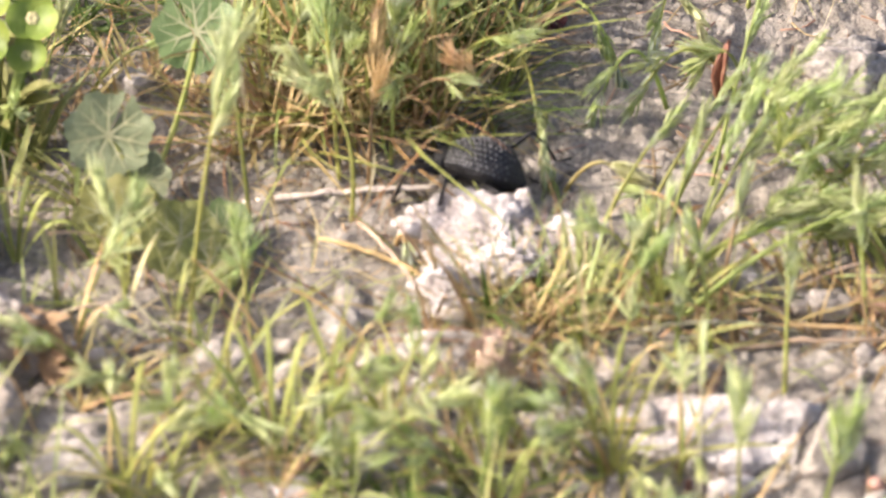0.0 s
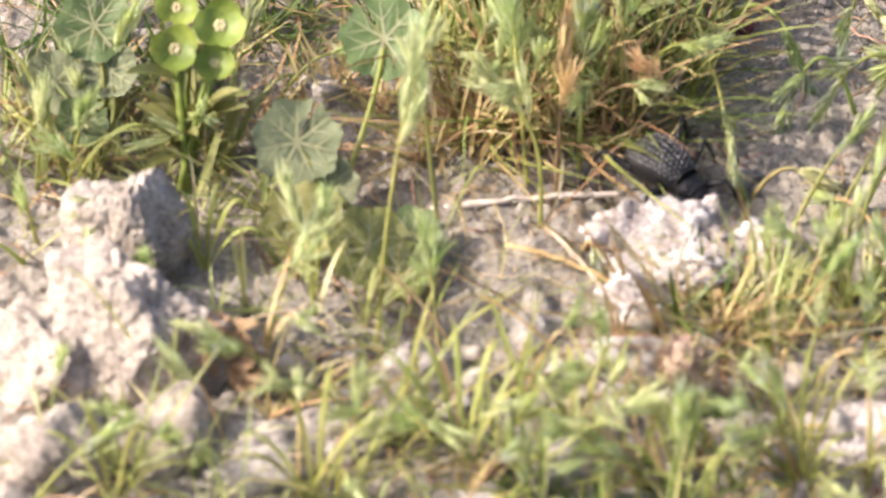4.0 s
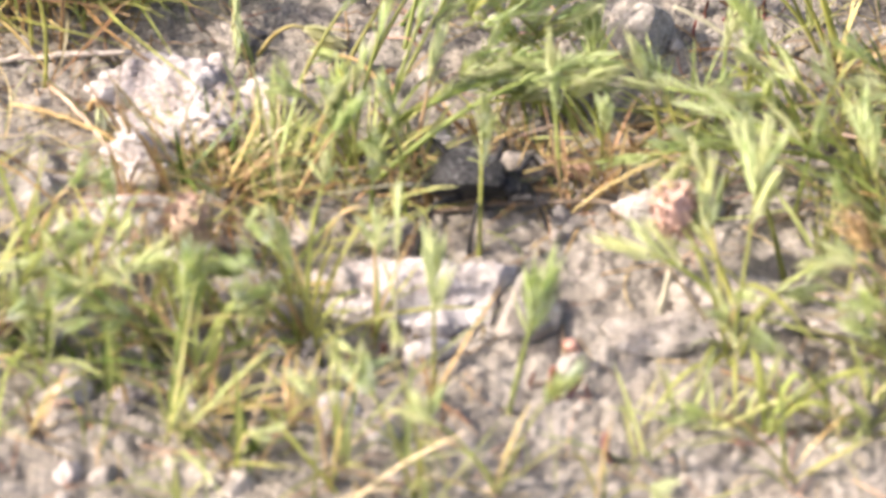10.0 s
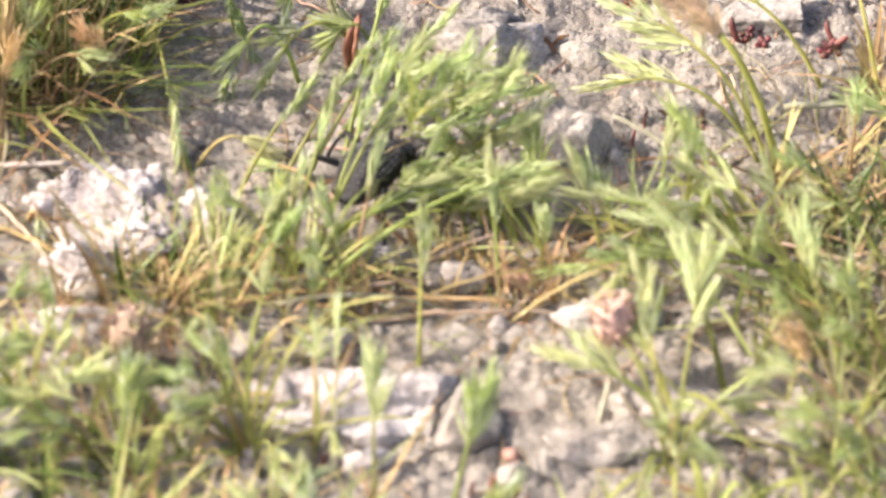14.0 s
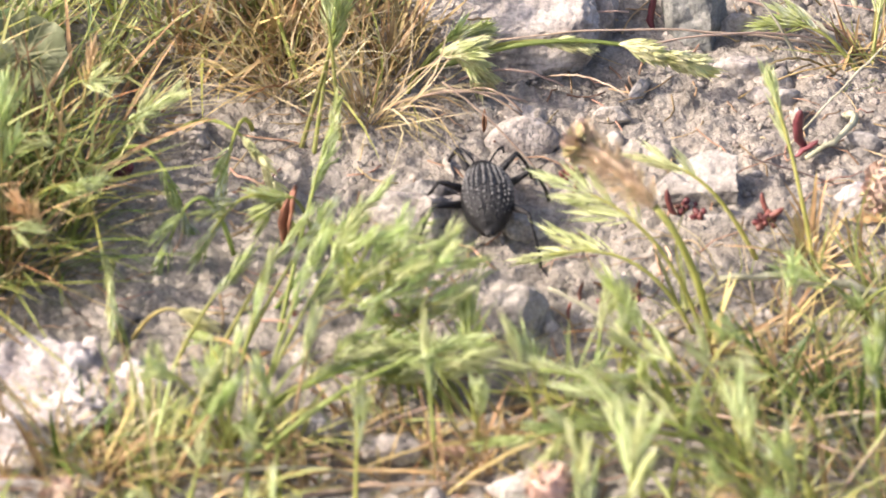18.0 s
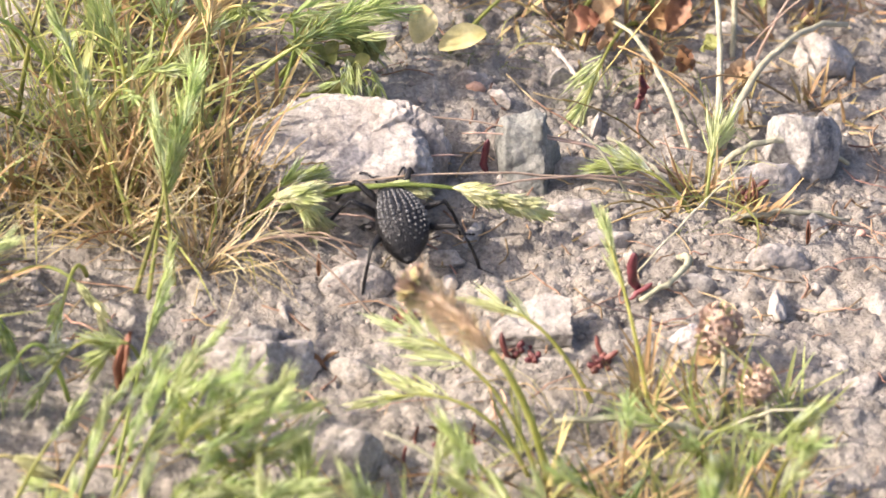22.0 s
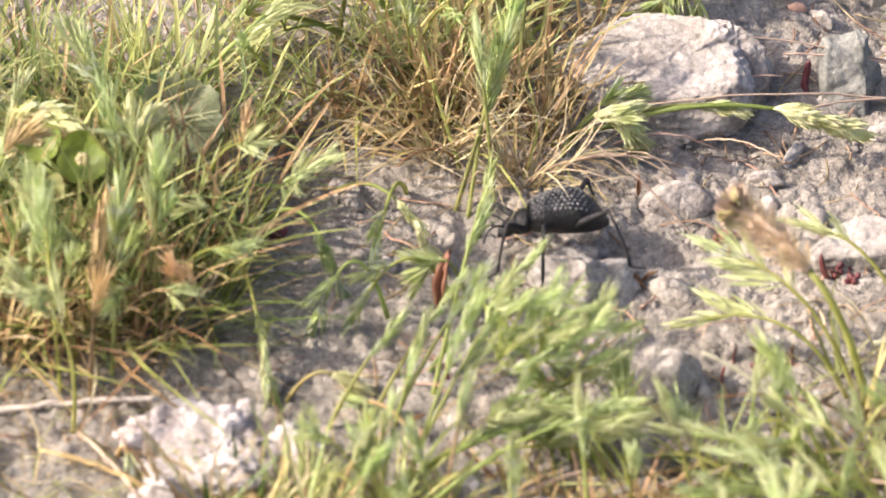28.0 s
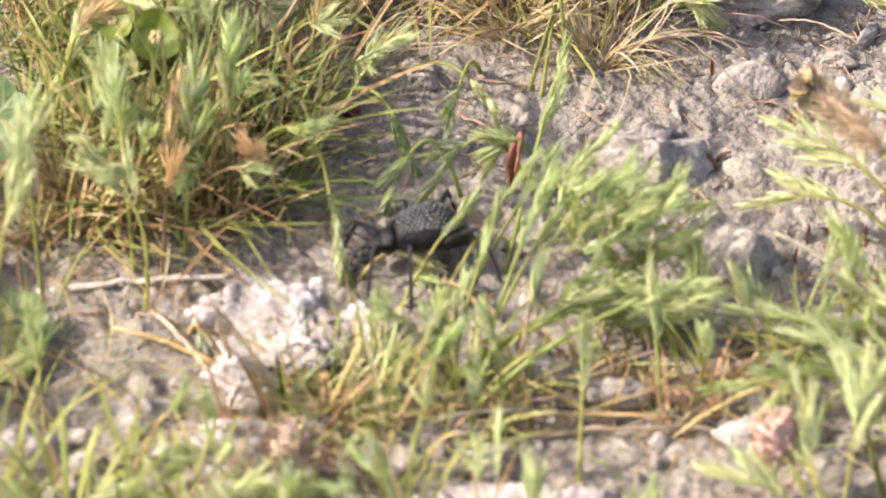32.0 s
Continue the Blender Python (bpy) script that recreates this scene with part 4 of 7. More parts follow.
for k, (x, y, n, L) in enumerate(((-0.0697, -0.0748, 70, 0.024), (-0.0441, -0.0590, 80, 0.022), (-0.0306, -0.0525, 80, 0.022), (-0.0159, -0.0638, 80, 0.021), (-0.0004, -0.0687, 80, 0.022), (0.0142, -0.0622, 70, 0.020), (0.0267, -0.0645, 70, 0.020),
                                 (-0.0560, -0.0816, 70, 0.022), (-0.0321, -0.0814, 80, 0.022), (-0.0080, -0.0873, 80, 0.022), (0.0140, -0.0898, 80, 0.022), (0.0330, -0.0909, 80, 0.022), (0.0519, -0.0975, 70, 0.020), (0.0660, -0.1027, 60, 0.018))):
    tuft(x, y, int(n * 0.11), L * 1.3, 60, G2, FG, 30 + k, radius=0.009)
for k, (x, y, n, L, mix) in enumerate(((-0.0428, -0.0287, 45, 0.016, G1), (-0.0301, -0.0208, 40, 0.015, G1), (-0.0524, -0.0381, 40, 0.016, G1), (-0.0141, -0.0360, 40, 0.015, G4), (-0.0083, -0.0232, 40, 0.015, G1), (0.0222, -0.0359, 45, 0.015, G1), (0.0302, -0.0265, 40, 0.015, G4),
                                      (-0.1047, 0.0232, 50, 0.020, G1), (-0.0852, 0.0184, 40, 0.016, G1), (-0.0729, 0.0144, 40, 0.016, G2), (-0.1058, -0.0474, 50, 0.018, G2), (-0.0905, -0.0619, 50, 0.018, G2), (-0.0729, -0.0389, 40, 0.016, G2), (-0.0579, -0.0178, 40, 0.016, G1),
                                      (0.0353, -0.0179, 18, 0.012, G4), (0.0451, -0.0216, 40, 0.012, G4), (0.0391, -0.0234, 40, 0.012, G4), (0.0305, -0.0050, 16, 0.012, G4), (-0.0363, -0.0079, 35, 0.013, G1), (-0.0692, -0.0060, 40, 0.016, G1))):
    tuft(x, y, int(n * 0.4), L, 60, mix, "short mixed green and dry grass on pale soil", 60 + k, radius=0.010)
for k, (x, y, n, L, mix) in enumerate(((0.1308, 0.0174, 80, 0.020, G4 + [("green", 5)], ), (0.1429, 0.0175, 80, 0.020, G1), (0.1581, 0.0187, 70, 0.020, G1), (0.1364, -0.0037, 80, 0.018, G1), (0.1478, -0.0110, 80, 0.020, G2), (0.1395, -0.0293, 80, 0.020, G2), (0.1516, -0.0384, 70, 0.020, G2),
                                      (0.1373, -0.0609, 80, 0.020, G2), (0.1489, -0.0741, 80, 0.020, G2), (0.1162, -0.0066, 60, 0.016, G1), (0.1264, -0.0180, 50, 0.016, G2), (0.1662, -0.0050, 60, 0.020, G1), (0.1165, -0.0838, 50, 0.016, G2), (0.0872, -0.0965, 60, 0.016, G2),
                                      (0.1034, -0.0037, 50, 0.013, G1), (0.0838, 0.0035, 50, 0.014, G1))):
    tuft(x, y, int(n * 0.33), L * 1.1, 58, mix + [("straw", 4), ("gold", 1)], "leafy green grass thicket with dry stems", 90 + k, radius=0.011)
for k, (x, y, n, L) in enumerate(((0.0540, -0.0228, 24, 0.018), (0.0670, -0.0197, 24, 0.018), (0.0768, -0.0217, 18, 0.018), (0.0849, -0.0176, 18, 0.016), (0.0706, -0.0294, 14, 0.016))):
    tuft(x, y, n, L, 75, [("rust", 4), ("straw", 4), ("lime", 2)], "fallen brown grass stems lying across the soil", 120 + k, radius=0.010)

tuft(-0.0320, -0.0036, 26, 0.018, 72, [("rust", 4), ("straw", 3), ("gold", 3), ("lime", 3)], "thin dry grass fanning over pale soil", 1660, radius=0.007)
tuft(-0.0230, -0.0095, 26, 0.018, 72, [("rust", 4), ("straw", 3), ("gold", 3), ("lime", 3)], "thin dry grass fanning over pale soil", 1750, radius=0.007)
tuft(-0.0161, 0.0010, 26, 0.016, 72, [("rust", 4), ("straw", 3), ("gold", 3), ("lime", 3)], "thin dry grass fanning over pale soil", 1820, radius=0.007)
tuft(-0.0392, 0.0038, 26, 0.015, 72, [("rust", 4), ("straw", 3), ("gold", 3), ("lime", 3)], "thin dry grass fanning over pale soil", 1590, radius=0.007)
tuft(0.1180, 0.1395, 24, 0.010, 60, [("dark", 5), ("green", 3), ("rust", 2)], "small dark green tuft among withered leaves", 1960, radius=0.004)
tuft(0.1247, 0.1421, 24, 0.010, 60, [("dark", 5), ("green", 3), ("rust", 2)], "small dark green tuft among withered leaves", 2020, radius=0.004)
tuft(0.1434, 0.1318, 24, 0.010, 60, [("dark", 5), ("green", 3), ("rust", 2)], "small dark green tuft among withered leaves", 2200, radius=0.004)
tuft(0.1550, 0.1438, 24, 0.010, 60, [("dark", 5), ("green", 3), ("rust", 2)], "small dark green tuft among withered leaves", 2300, radius=0.004)
tuft(0.1645, 0.1266, 24, 0.010, 60, [("dark", 5), ("green", 3), ("rust", 2)], "small dark green tuft among withered leaves", 2400, radius=0.004)
tuft(0.0094, -0.0150, 110, 0.013, 72, [("rust", 8), ("dark", 3), ("gold", 2)], "dense brown withered heart of a grass tuft", 2375, radius=0.0065)
tuft(0.0134, -0.0172, 50, 0.016, 66, [("rust", 5), ("gold", 3), ("green", 2)], "brown and olive grass stubble beside white limestone", 2415, radius=0.005)
tuft(0.0010, -0.0151, 22, 0.015, 75, [("rust", 4), ("straw", 3), ("lime", 2)], "thin dry stems fanning over a white stone", 2290, radius=0.005)
tuft(-0.0071, -0.0033, 22, 0.017, 75, [("rust", 4), ("straw", 4), ("lime", 2)], "thin dry stems fanning over a white stone", 2210, radius=0.006)
tuft(0.0208, -0.0060, 20, 0.018, 70, [("straw", 4), ("lime", 3), ("rust", 3)], "yellowish stems bowed over a white stone", 2490, radius=0.005)


def grass_cover(name, mat, patches, label, seed):
    """Fine grass that nobody could count: little fans of thin blades in patches (x, y, reach, fans, length, tilt)."""
    rng, s = random.Random(seed), Shape()
    for x0, y0, reach, n, length, tilt in patches:
        for _ in range(n):
            a, q = rng.uniform(0, 6.2832), reach * math.sqrt(rng.random())
            bx, by, size = x0 + 1.25 * q * math.cos(a), y0 + q * math.sin(a), length * rng.uniform(0.6, 1.2)
            lean = rng.uniform(0, 6.2832)
            for _ in range(rng.randint(5, 11)):
                x, y = bx + rng.gauss(0, 0.0008), by + rng.gauss(0, 0.0008)
                L, az, el = size * rng.uniform(0.45, 1.1), rng.choice((lean + rng.gauss(0, 0.6), rng.uniform(0, 6.2832))), radians(rng.uniform(4, tilt))
                w, bend = rng.uniform(0.0004, 0.0010), rng.uniform(0.05, 0.9) ** 1.5
                z = terr(x, y) - 0.0004
                pts = []
                for t in (0, 0.3, 0.6, 0.85, 1.0):
                    out, up = L * (math.sin(el) * t + bend * 0.6 * t * t), L * (math.cos(el) * t - bend * 0.35 * t * t)
                    pts.append((x + out * math.cos(az), y + out * math.sin(az), z + max(up, 0.0004)))
                s.ribbon(pts, [w * k for k in (0.7, 1, 0.9, 0.55, 0.05)], (-math.sin(az), math.cos(az), rng.uniform(-0.4, 0.4)), 0.15)
    return tagged(new(name, s.mesh(name, mat)), label, "grass", kind="stuff")


grass_cover("fine_grass", COVER, (
    (-0.0722, -0.0607, 0.017, 2, 0.028, 50), (-0.0472, -0.0493, 0.017, 2, 0.028, 50), (-0.0258, -0.0436, 0.017, 2, 0.026, 50), (-0.0043, -0.0521, 0.017, 2, 0.026, 50), (0.0171, -0.0535, 0.017, 2, 0.025, 50), (0.0330, -0.0398, 0.012, 2, 0.025, 50),
    (-0.0562, -0.0773, 0.018, 2, 0.028, 50), (-0.0273, -0.0773, 0.018, 2, 0.028, 50), (0.0015, -0.0819, 0.018, 2, 0.028, 50), (0.0285, -0.0792, 0.018, 2, 0.028, 50), (0.0531, -0.0890, 0.016, 2, 0.025, 50), (-0.0984, -0.0594, 0.016, 2, 0.025, 50),
    (-0.0360, -0.0254, 0.012, 2, 0.022, 50), (-0.0626, -0.0242, 0.012, 2, 0.022, 50), (0.0373, -0.0148, 0.010, 4, 0.022, 55),) + ( (0.0214, -0.0186, 0.008, 4, 0.020, 55), (0.0611, -0.0165, 0.012, 3, 0.018, 60),
    (0.1109, -0.0127, 0.013, 3, 0.022, 58), (0.1298, 0.0020, 0.013, 3, 0.022, 55), (0.1477, -0.0001, 0.015, 4, 0.024, 55), (0.1356, -0.0293, 0.016, 5, 0.026, 55), (0.1514, -0.0413, 0.016, 5, 0.026, 55), (0.1398, -0.0669, 0.016, 5, 0.025, 55), (0.1193, -0.0378, 0.012, 2, 0.022, 60), (0.0973, -0.0050, 0.010, 3, 0.018, 62), (0.0880, -0.0780, 0.016, 5, 0.018, 62), (0.1146, -0.0837, 0.014, 2, 0.022, 60),
    (-0.1050, 0.0307, 0.012, 10, 0.022, 50), (-0.0857, 0.0306, 0.012, 8, 0.020, 50), (-0.0670, 0.0170, 0.011, 6, 0.020, 55),) + ( (-0.0313, 0.0577, 0.014, 15, 0.026, 45), (-0.0148, 0.0542, 0.014, 15, 0.030, 42), (-0.0004, 0.0483, 0.013, 14, 0.030, 42), (-0.0297, 0.0921, 0.015, 17, 0.028, 45), (-0.0088, 0.0919, 0.015, 17, 0.028, 45), (0.0143, 0.0975, 0.014, 14, 0.028, 45), (0.0335, 0.1181, 0.016, 10, 0.028, 45), (0.0393, 0.1487, 0.016, 10, 0.028, 45), (0.0573, 0.1389, 0.014, 7, 0.026, 45), (0.0522, 0.1064, 0.011, 8, 0.028, 38), (0.0650, 0.1116, 0.011, 8, 0.026, 38),
    (0.1227, 0.0174, 0.009, 2, 0.018, 55), (0.1658, 0.0274, 0.012, 4, 0.020, 55)), "fine pale green grass growing thickly between the tufts", 61)
grass_cover("fine_dry_grass", DRY_COVER, (
    (0.0100, -0.0220, 0.010, 9, 0.020, 60), (-0.0471, -0.0562, 0.022, 4, 0.022, 65), (-0.0081, -0.0636, 0.022, 4, 0.022, 65), (0.0258, -0.0645, 0.022, 4, 0.022, 65), (0.0461, -0.0216, 0.012, 3, 0.018, 80), (0.0670, -0.0182, 0.013, 6, 0.018, 80), (0.0810, -0.0143, 0.009, 6, 0.016, 80),
    (-0.0167, 0.0320, 0.014, 20, 0.022, 55), (-0.0309, 0.0314, 0.013, 14, 0.020, 65), (-0.0978, 0.0279, 0.014, 10, 0.020, 65), (-0.0676, 0.0371, 0.016, 13, 0.018, 70), (-0.0025, 0.0604, 0.016, 14, 0.028, 45), (-0.0234, 0.0865, 0.016, 13, 0.026, 50),
    (0.0612, 0.0902, 0.011, 18, 0.025, 42), (0.0499, 0.0993, 0.011, 16, 0.026, 42),) + ( (0.0694, 0.1167, 0.010, 11, 0.022, 55), (0.0384, 0.0978, 0.013, 11, 0.022, 60), (0.0585, 0.1421, 0.015, 14, 0.024, 50), (0.0308, 0.0818, 0.012, 5, 0.014, 80),
    (0.1321, 0.0068, 0.012, 8, 0.018, 65), (0.1503, -0.0172, 0.018, 15, 0.020, 65), (0.1572, 0.0334, 0.014, 8, 0.014, 75),
    (0.1080, 0.1701, 0.013, 14, 0.013, 80), (0.1296, 0.1656, 0.013, 14, 0.013, 80), (0.1509, 0.1571, 0.014, 14, 0.012, 82), (0.1625, 0.0986, 0.009, 7, 0.014, 75), (0.1821, 0.1631, 0.014, 12, 0.013, 80), (0.1687, 0.1749, 0.014, 12, 0.013, 80), (0.1818, 0.1344, 0.012, 8, 0.012, 80)), "fine dry brown grass matted under the green", 62)
# Low blades coloured dark to paint the shade between tufts and stones.
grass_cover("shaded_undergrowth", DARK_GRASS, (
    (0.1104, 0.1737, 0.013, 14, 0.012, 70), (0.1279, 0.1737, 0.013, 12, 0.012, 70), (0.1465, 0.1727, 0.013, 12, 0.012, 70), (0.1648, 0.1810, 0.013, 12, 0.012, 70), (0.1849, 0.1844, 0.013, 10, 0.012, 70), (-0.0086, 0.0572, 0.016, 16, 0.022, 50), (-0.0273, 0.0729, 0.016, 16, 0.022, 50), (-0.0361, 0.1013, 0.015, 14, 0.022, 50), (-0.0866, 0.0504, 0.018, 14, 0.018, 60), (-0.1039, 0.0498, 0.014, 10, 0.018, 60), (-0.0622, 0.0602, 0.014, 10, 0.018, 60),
    (0.0105, -0.0227, 0.007, 3, 0.016, 60), (0.1411, -0.0081, 0.014, 9, 0.020, 60), (-0.0276, -0.0596, 0.020, 3, 0.022, 55), (0.0112, -0.0722, 0.020, 3, 0.022, 55)), "dark green undergrowth with shade put into its colour, low between tufts and stones", 63)

# Flowering stems.
PALE, LIMES = "flowering brome grass with pale green spikelets", "brome grass with drooping lime spikelets"
brome((-0.0444, -0.0243, -0.0006), (-0.0376, 0.0042, 0.0420), 9, "upright brome grass with a loose pale head", 1, "pale", GRASS, (-0.001, 0, 0.002), size=0.0125, leaves=2, fan=30, span=0.36)
brome((-0.0164, 0.0059, 0.0002), (-0.0239, 0.0194, 0.0204), 6, PALE, 2, "pale", GRASS, (0.003, 0, 0.006), size=0.012)
brome((-0.0185, 0.0164, 0.0002), (-0.0215, 0.0326, 0.0282), 6, PALE, 3, "fresh", GRASS, (0, 0, 0.002), size=0.012)
brome((-0.0019, 0.0291, -0.0001), (-0.0014, 0.0417, 0.0303), 6, "tall dark green brome stem", 4, "fresh", GRASS, (0, 0, 0.002), size=0.012, leaves=2)
brome((-0.0135, 0.0166, 0.0001), (-0.0125, 0.0253, 0.0179), 4, "straw-coloured brome head", 5, "brown", STRAW, (0, 0, 0.002), size=0.012)
brome((-0.0095, 0.0213, -0.0000), (-0.0084, 0.0345, 0.0259), 5, LIMES, 6, "lime", LIME, (0, 0, 0.002), size=0.012)
brome((0.0159, 0.0341, 0.0009), (0.0189, 0.0151, 0.0028), 3, LIMES, 7, "lime", LIME, (0, 0, 0.006), size=0.0115, fan=12)
brome((0.0403, 0.0361, 0.0018), (0.0285, 0.0318, 0.0096), 2, LIMES, 8, "lime", LIME, (0, 0, 0.012), size=0.013, fan=10)
brome((0.0526, 0.0417, 0.0010), (0.0360, 0.0331, 0.0098), 3, LIMES, 9, "lime", LIME, (0, 0, 0.010), size=0.010, fan=20)
brome((0.0556, 0.0372, 0.0009), (0.0468, 0.0384, 0.0106), 5, LIMES, 10, "lime", LIME, (0, 0, 0.008), size=0.011, fan=25)
brome((0.0457, 0.0034, -0.0002), (0.0347, 0.0110, 0.0037), 2, "yellowish grass spikelet bowed to the soil", 11, "lime", STRAW, (0, 0, 0.004), size=0.010, fan=8)
brome((0.0403, -0.0175, -0.0001), (0.0530, 0.0044, 0.0295), 4, "long slanting green brome stem", 12, "fresh", LIME, (0, 0, 0.003), size=0.011, fan=12)
brome((0.0363, -0.0178, 0.0001), (0.0443, 0.0054, 0.0220), 3, "slanting green brome stem", 13, "fresh", LIME, (0, 0, 0.003), size=0.011, fan=12)
brome((0.0342, -0.0208, 0.0002), (0.0347, -0.0120, 0.0123), 5, PALE, 14, "fresh", GRASS, (0, 0, 0.002), size=0.011, fan=18, leaves=2)
brome((0.0382, -0.0220, -0.0000), (0.0776, -0.0088, 0.0193), 3, "long yellow-green stem leaning over stones", 15, "fresh", LIME, (0, 0, 0.006), size=0.012, fan=14, r=0.0006)
brome((0.1244, 0.0127, -0.0005), (0.1021, 0.0295, 0.0223), 7, PALE, 17, "pale", GRASS, (0.002, 0, 0.006), size=0.013, fan=35, leaves=2)
brome((0.1226, 0.0158, -0.0006), (0.0964, 0.0263, 0.0103), 6, PALE, 18, "pale", GRASS, (0.002, 0, 0.008), size=0.012, fan=30)
brome((0.1452, 0.0304, 0.0001), (0.1371, 0.0529, 0.0255), 6, PALE, 19, "pale", GRASS, (0, 0, 0.004), size=0.010, fan=22)
brome((0.1350, 0.0365, 0.0001), (0.1179, 0.0456, 0.0151), 5, PALE, 20, "pale", GRASS, (0, 0, 0.005), size=0.010, fan=22)
brome((0.0724, 0.0818, 0.0006), (0.0857, 0.0825, 0.0068), 18, "nodding creamy brome head over a stone", 21, "cream", LIME, (0, 0, 0.008), size=0.0085, fan=30, span=0.55)
brome((0.0724, 0.0827, 0.0006), (0.0849, 0.0895, 0.0098), 10, "soft lime brome head beside a creamy one", 221, "lime", LIME, (0, 0, 0.004), size=0.0075, fan=26, span=0.45)
brome((0.0758, 0.0886, 0.0004), (0.1041, 0.0881, 0.0079), 12, "lime brome head beside a creamy one", 22, "cream", LIME, (0, 0, 0.004), size=0.0062, fan=22, span=0.26)
brome((0.0747, 0.0886, 0.0005), (0.1249, 0.0858, 0.0055), 24, "yellow-green brome head on a level stem", 23, "cream", LIME, (0, 0, 0.007), size=0.0074, fan=26, r=0.0006, span=0.26)
brome((0.0525, 0.0663, 0.0002), (0.0635, 0.0930, 0.0284), 12, PALE, 24, "fresh", LIME, (0.001, 0, 0.003), size=0.0095, fan=22, span=0.6)
brome((0.0644, 0.0918, 0.0004), (0.0692, 0.1247, 0.0330), 5, "golden ripe brome head", 25, "brown", LIME, (0, 0, 0.003), size=0.011, fan=14)
brome((0.0829, 0.1373, 0.0001), (0.1044, 0.1508, 0.0112), 6, PALE, 26, "fresh", GRASS, (0, 0, 0.004), size=0.013, fan=22)
brome((0.0796, 0.1341, -0.0001), (0.0996, 0.1384, 0.0101), 5, PALE, 27, "fresh", GRASS, (0, 0, 0.004), size=0.013, fan=22)
brome((0.1140, 0.1393, -0.0015), (0.1406, 0.1601, 0.0066), 6, LIMES, 28, "fresh", LIME, (0, 0, 0.004), size=0.013, fan=18)
brome((0.1399, 0.1548, -0.0056), (0.1599, 0.1715, 0.0032), 5, LIMES, 29, "lime", LIME, (0, 0, 0.004), size=0.010, fan=18)
brome((0.1531, 0.1575, -0.0078), (0.1400, 0.1261, -0.0032), 6, PALE, 30, "pale", GRASS, (0, 0, 0.006), size=0.012, fan=26)
brome((0.1600, 0.0944, -0.0044), (0.1627, 0.1077, 0.0023), 8, PALE, 31, "pale", GRASS, (0, 0, 0.001), size=0.011, fan=30, leaves=3)
brome((0.1588, 0.0924, -0.0041), (0.1453, 0.0999, 0.0026), 5, PALE, 32, "lime", GRASS, (0, 0, 0.004), size=0.011, fan=20)
brome((0.1018, -0.0633, 0.0011), (0.0972, -0.0404, 0.0209), 5, PALE, 33, "pale", GRASS, (0, 0, 0.003), size=0.012, fan=26)
brome((0.1022, -0.0633, 0.0011), (0.1071, -0.0414, 0.0243), 7, PALE, 34, "pale", GRASS, (0, 0, 0.003), size=0.013, fan=26, leaves=4, leaf="broad")
brome((0.1031, -0.0647, 0.0011), (0.1122, -0.0578, 0.0106), 3, PALE, 35, "pale", GRASS, (0, 0, 0.006), size=0.012, fan=26)
brome((0.0507, -0.0744, -0.0003), (0.0506, -0.0601, 0.0173), 7, PALE, 36, "pale", GRASS, (0, 0, 0.002), size=0.012, fan=24)
brome((0.0631, -0.0778, 0.0003), (0.0682, -0.0665, 0.0167), 7, PALE, 37, "fresh", GRASS, (0, 0, 0.002), size=0.012, fan=24)
brome((0.0742, -0.0232, -0.0003), (0.0727, -0.0107, 0.0171), 4, PALE, 38, "pale", GRASS, (0, 0, 0.002), size=0.012, fan=14)
brome((0.0968, -0.0153, 0.0006), (0.0921, -0.0084, 0.0143), 3, PALE, 39, "fresh", GRASS, (0, 0, 0.002), size=0.013, fan=12)
brome((0.1173, -0.0050, 0.0006), (0.1090, 0.0034, 0.0164), 3, PALE, 40, "fresh", GRASS, (0, 0, 0.002), size=0.013, fan=12)
brome((-0.0549, -0.0175, -0.0001), (-0.0597, -0.0065, 0.0179), 6, PALE, 41, "pale", GRASS, (0, 0, 0.002), size=0.010, fan=26)
brome((-0.0409, 0.0774, 0.0003), (-0.0198, 0.0664, 0.0235), 10, PALE, 42, "cream", GRASS, (0, 0, 0.006), size=0.0095, fan=16, span=0.5)
brome((-0.0107, 0.0572, 0.0012), (-0.0050, 0.0659, 0.0213), 9, PALE, 43, "cream", GRASS, (0, 0, 0.006), size=0.010, fan=24)
brome((0.0442, -0.0651, -0.0012), (0.0445, -0.0519, 0.0209), 2, "thin grey-green grass stem", 44, "pale", HAIRY_STEM, (0, 0, 0.002), size=0.009, fan=12)
brome((0.0815, -0.0039, -0.0004), (0.0803, 0.0037, 0.0115), 5, LIMES, 45, "fresh", GRASS, (0, 0, 0.002), size=0.012, fan=24)
brome((0.0594, -0.0382, 0.0002), (0.0599, -0.0252, 0.0175), 4, LIMES, 46, "lime", LIME, (0, 0, 0.002), size=0.011, fan=14)
brome((-0.0084, 0.0011, 0.0005), (-0.0064, -0.0038, 0.0036), 2, "yellow fallen grass spikelet on soil", 47, "lime", STRAW, (0, 0, 0.003), size=0.009, fan=10)
brome((-0.0647, 0.0402, -0.0003), (-0.0518, 0.0429, 0.0101), 3, LIMES, 48, "lime", LIME, (0, 0, 0.004), size=0.011, fan=12)


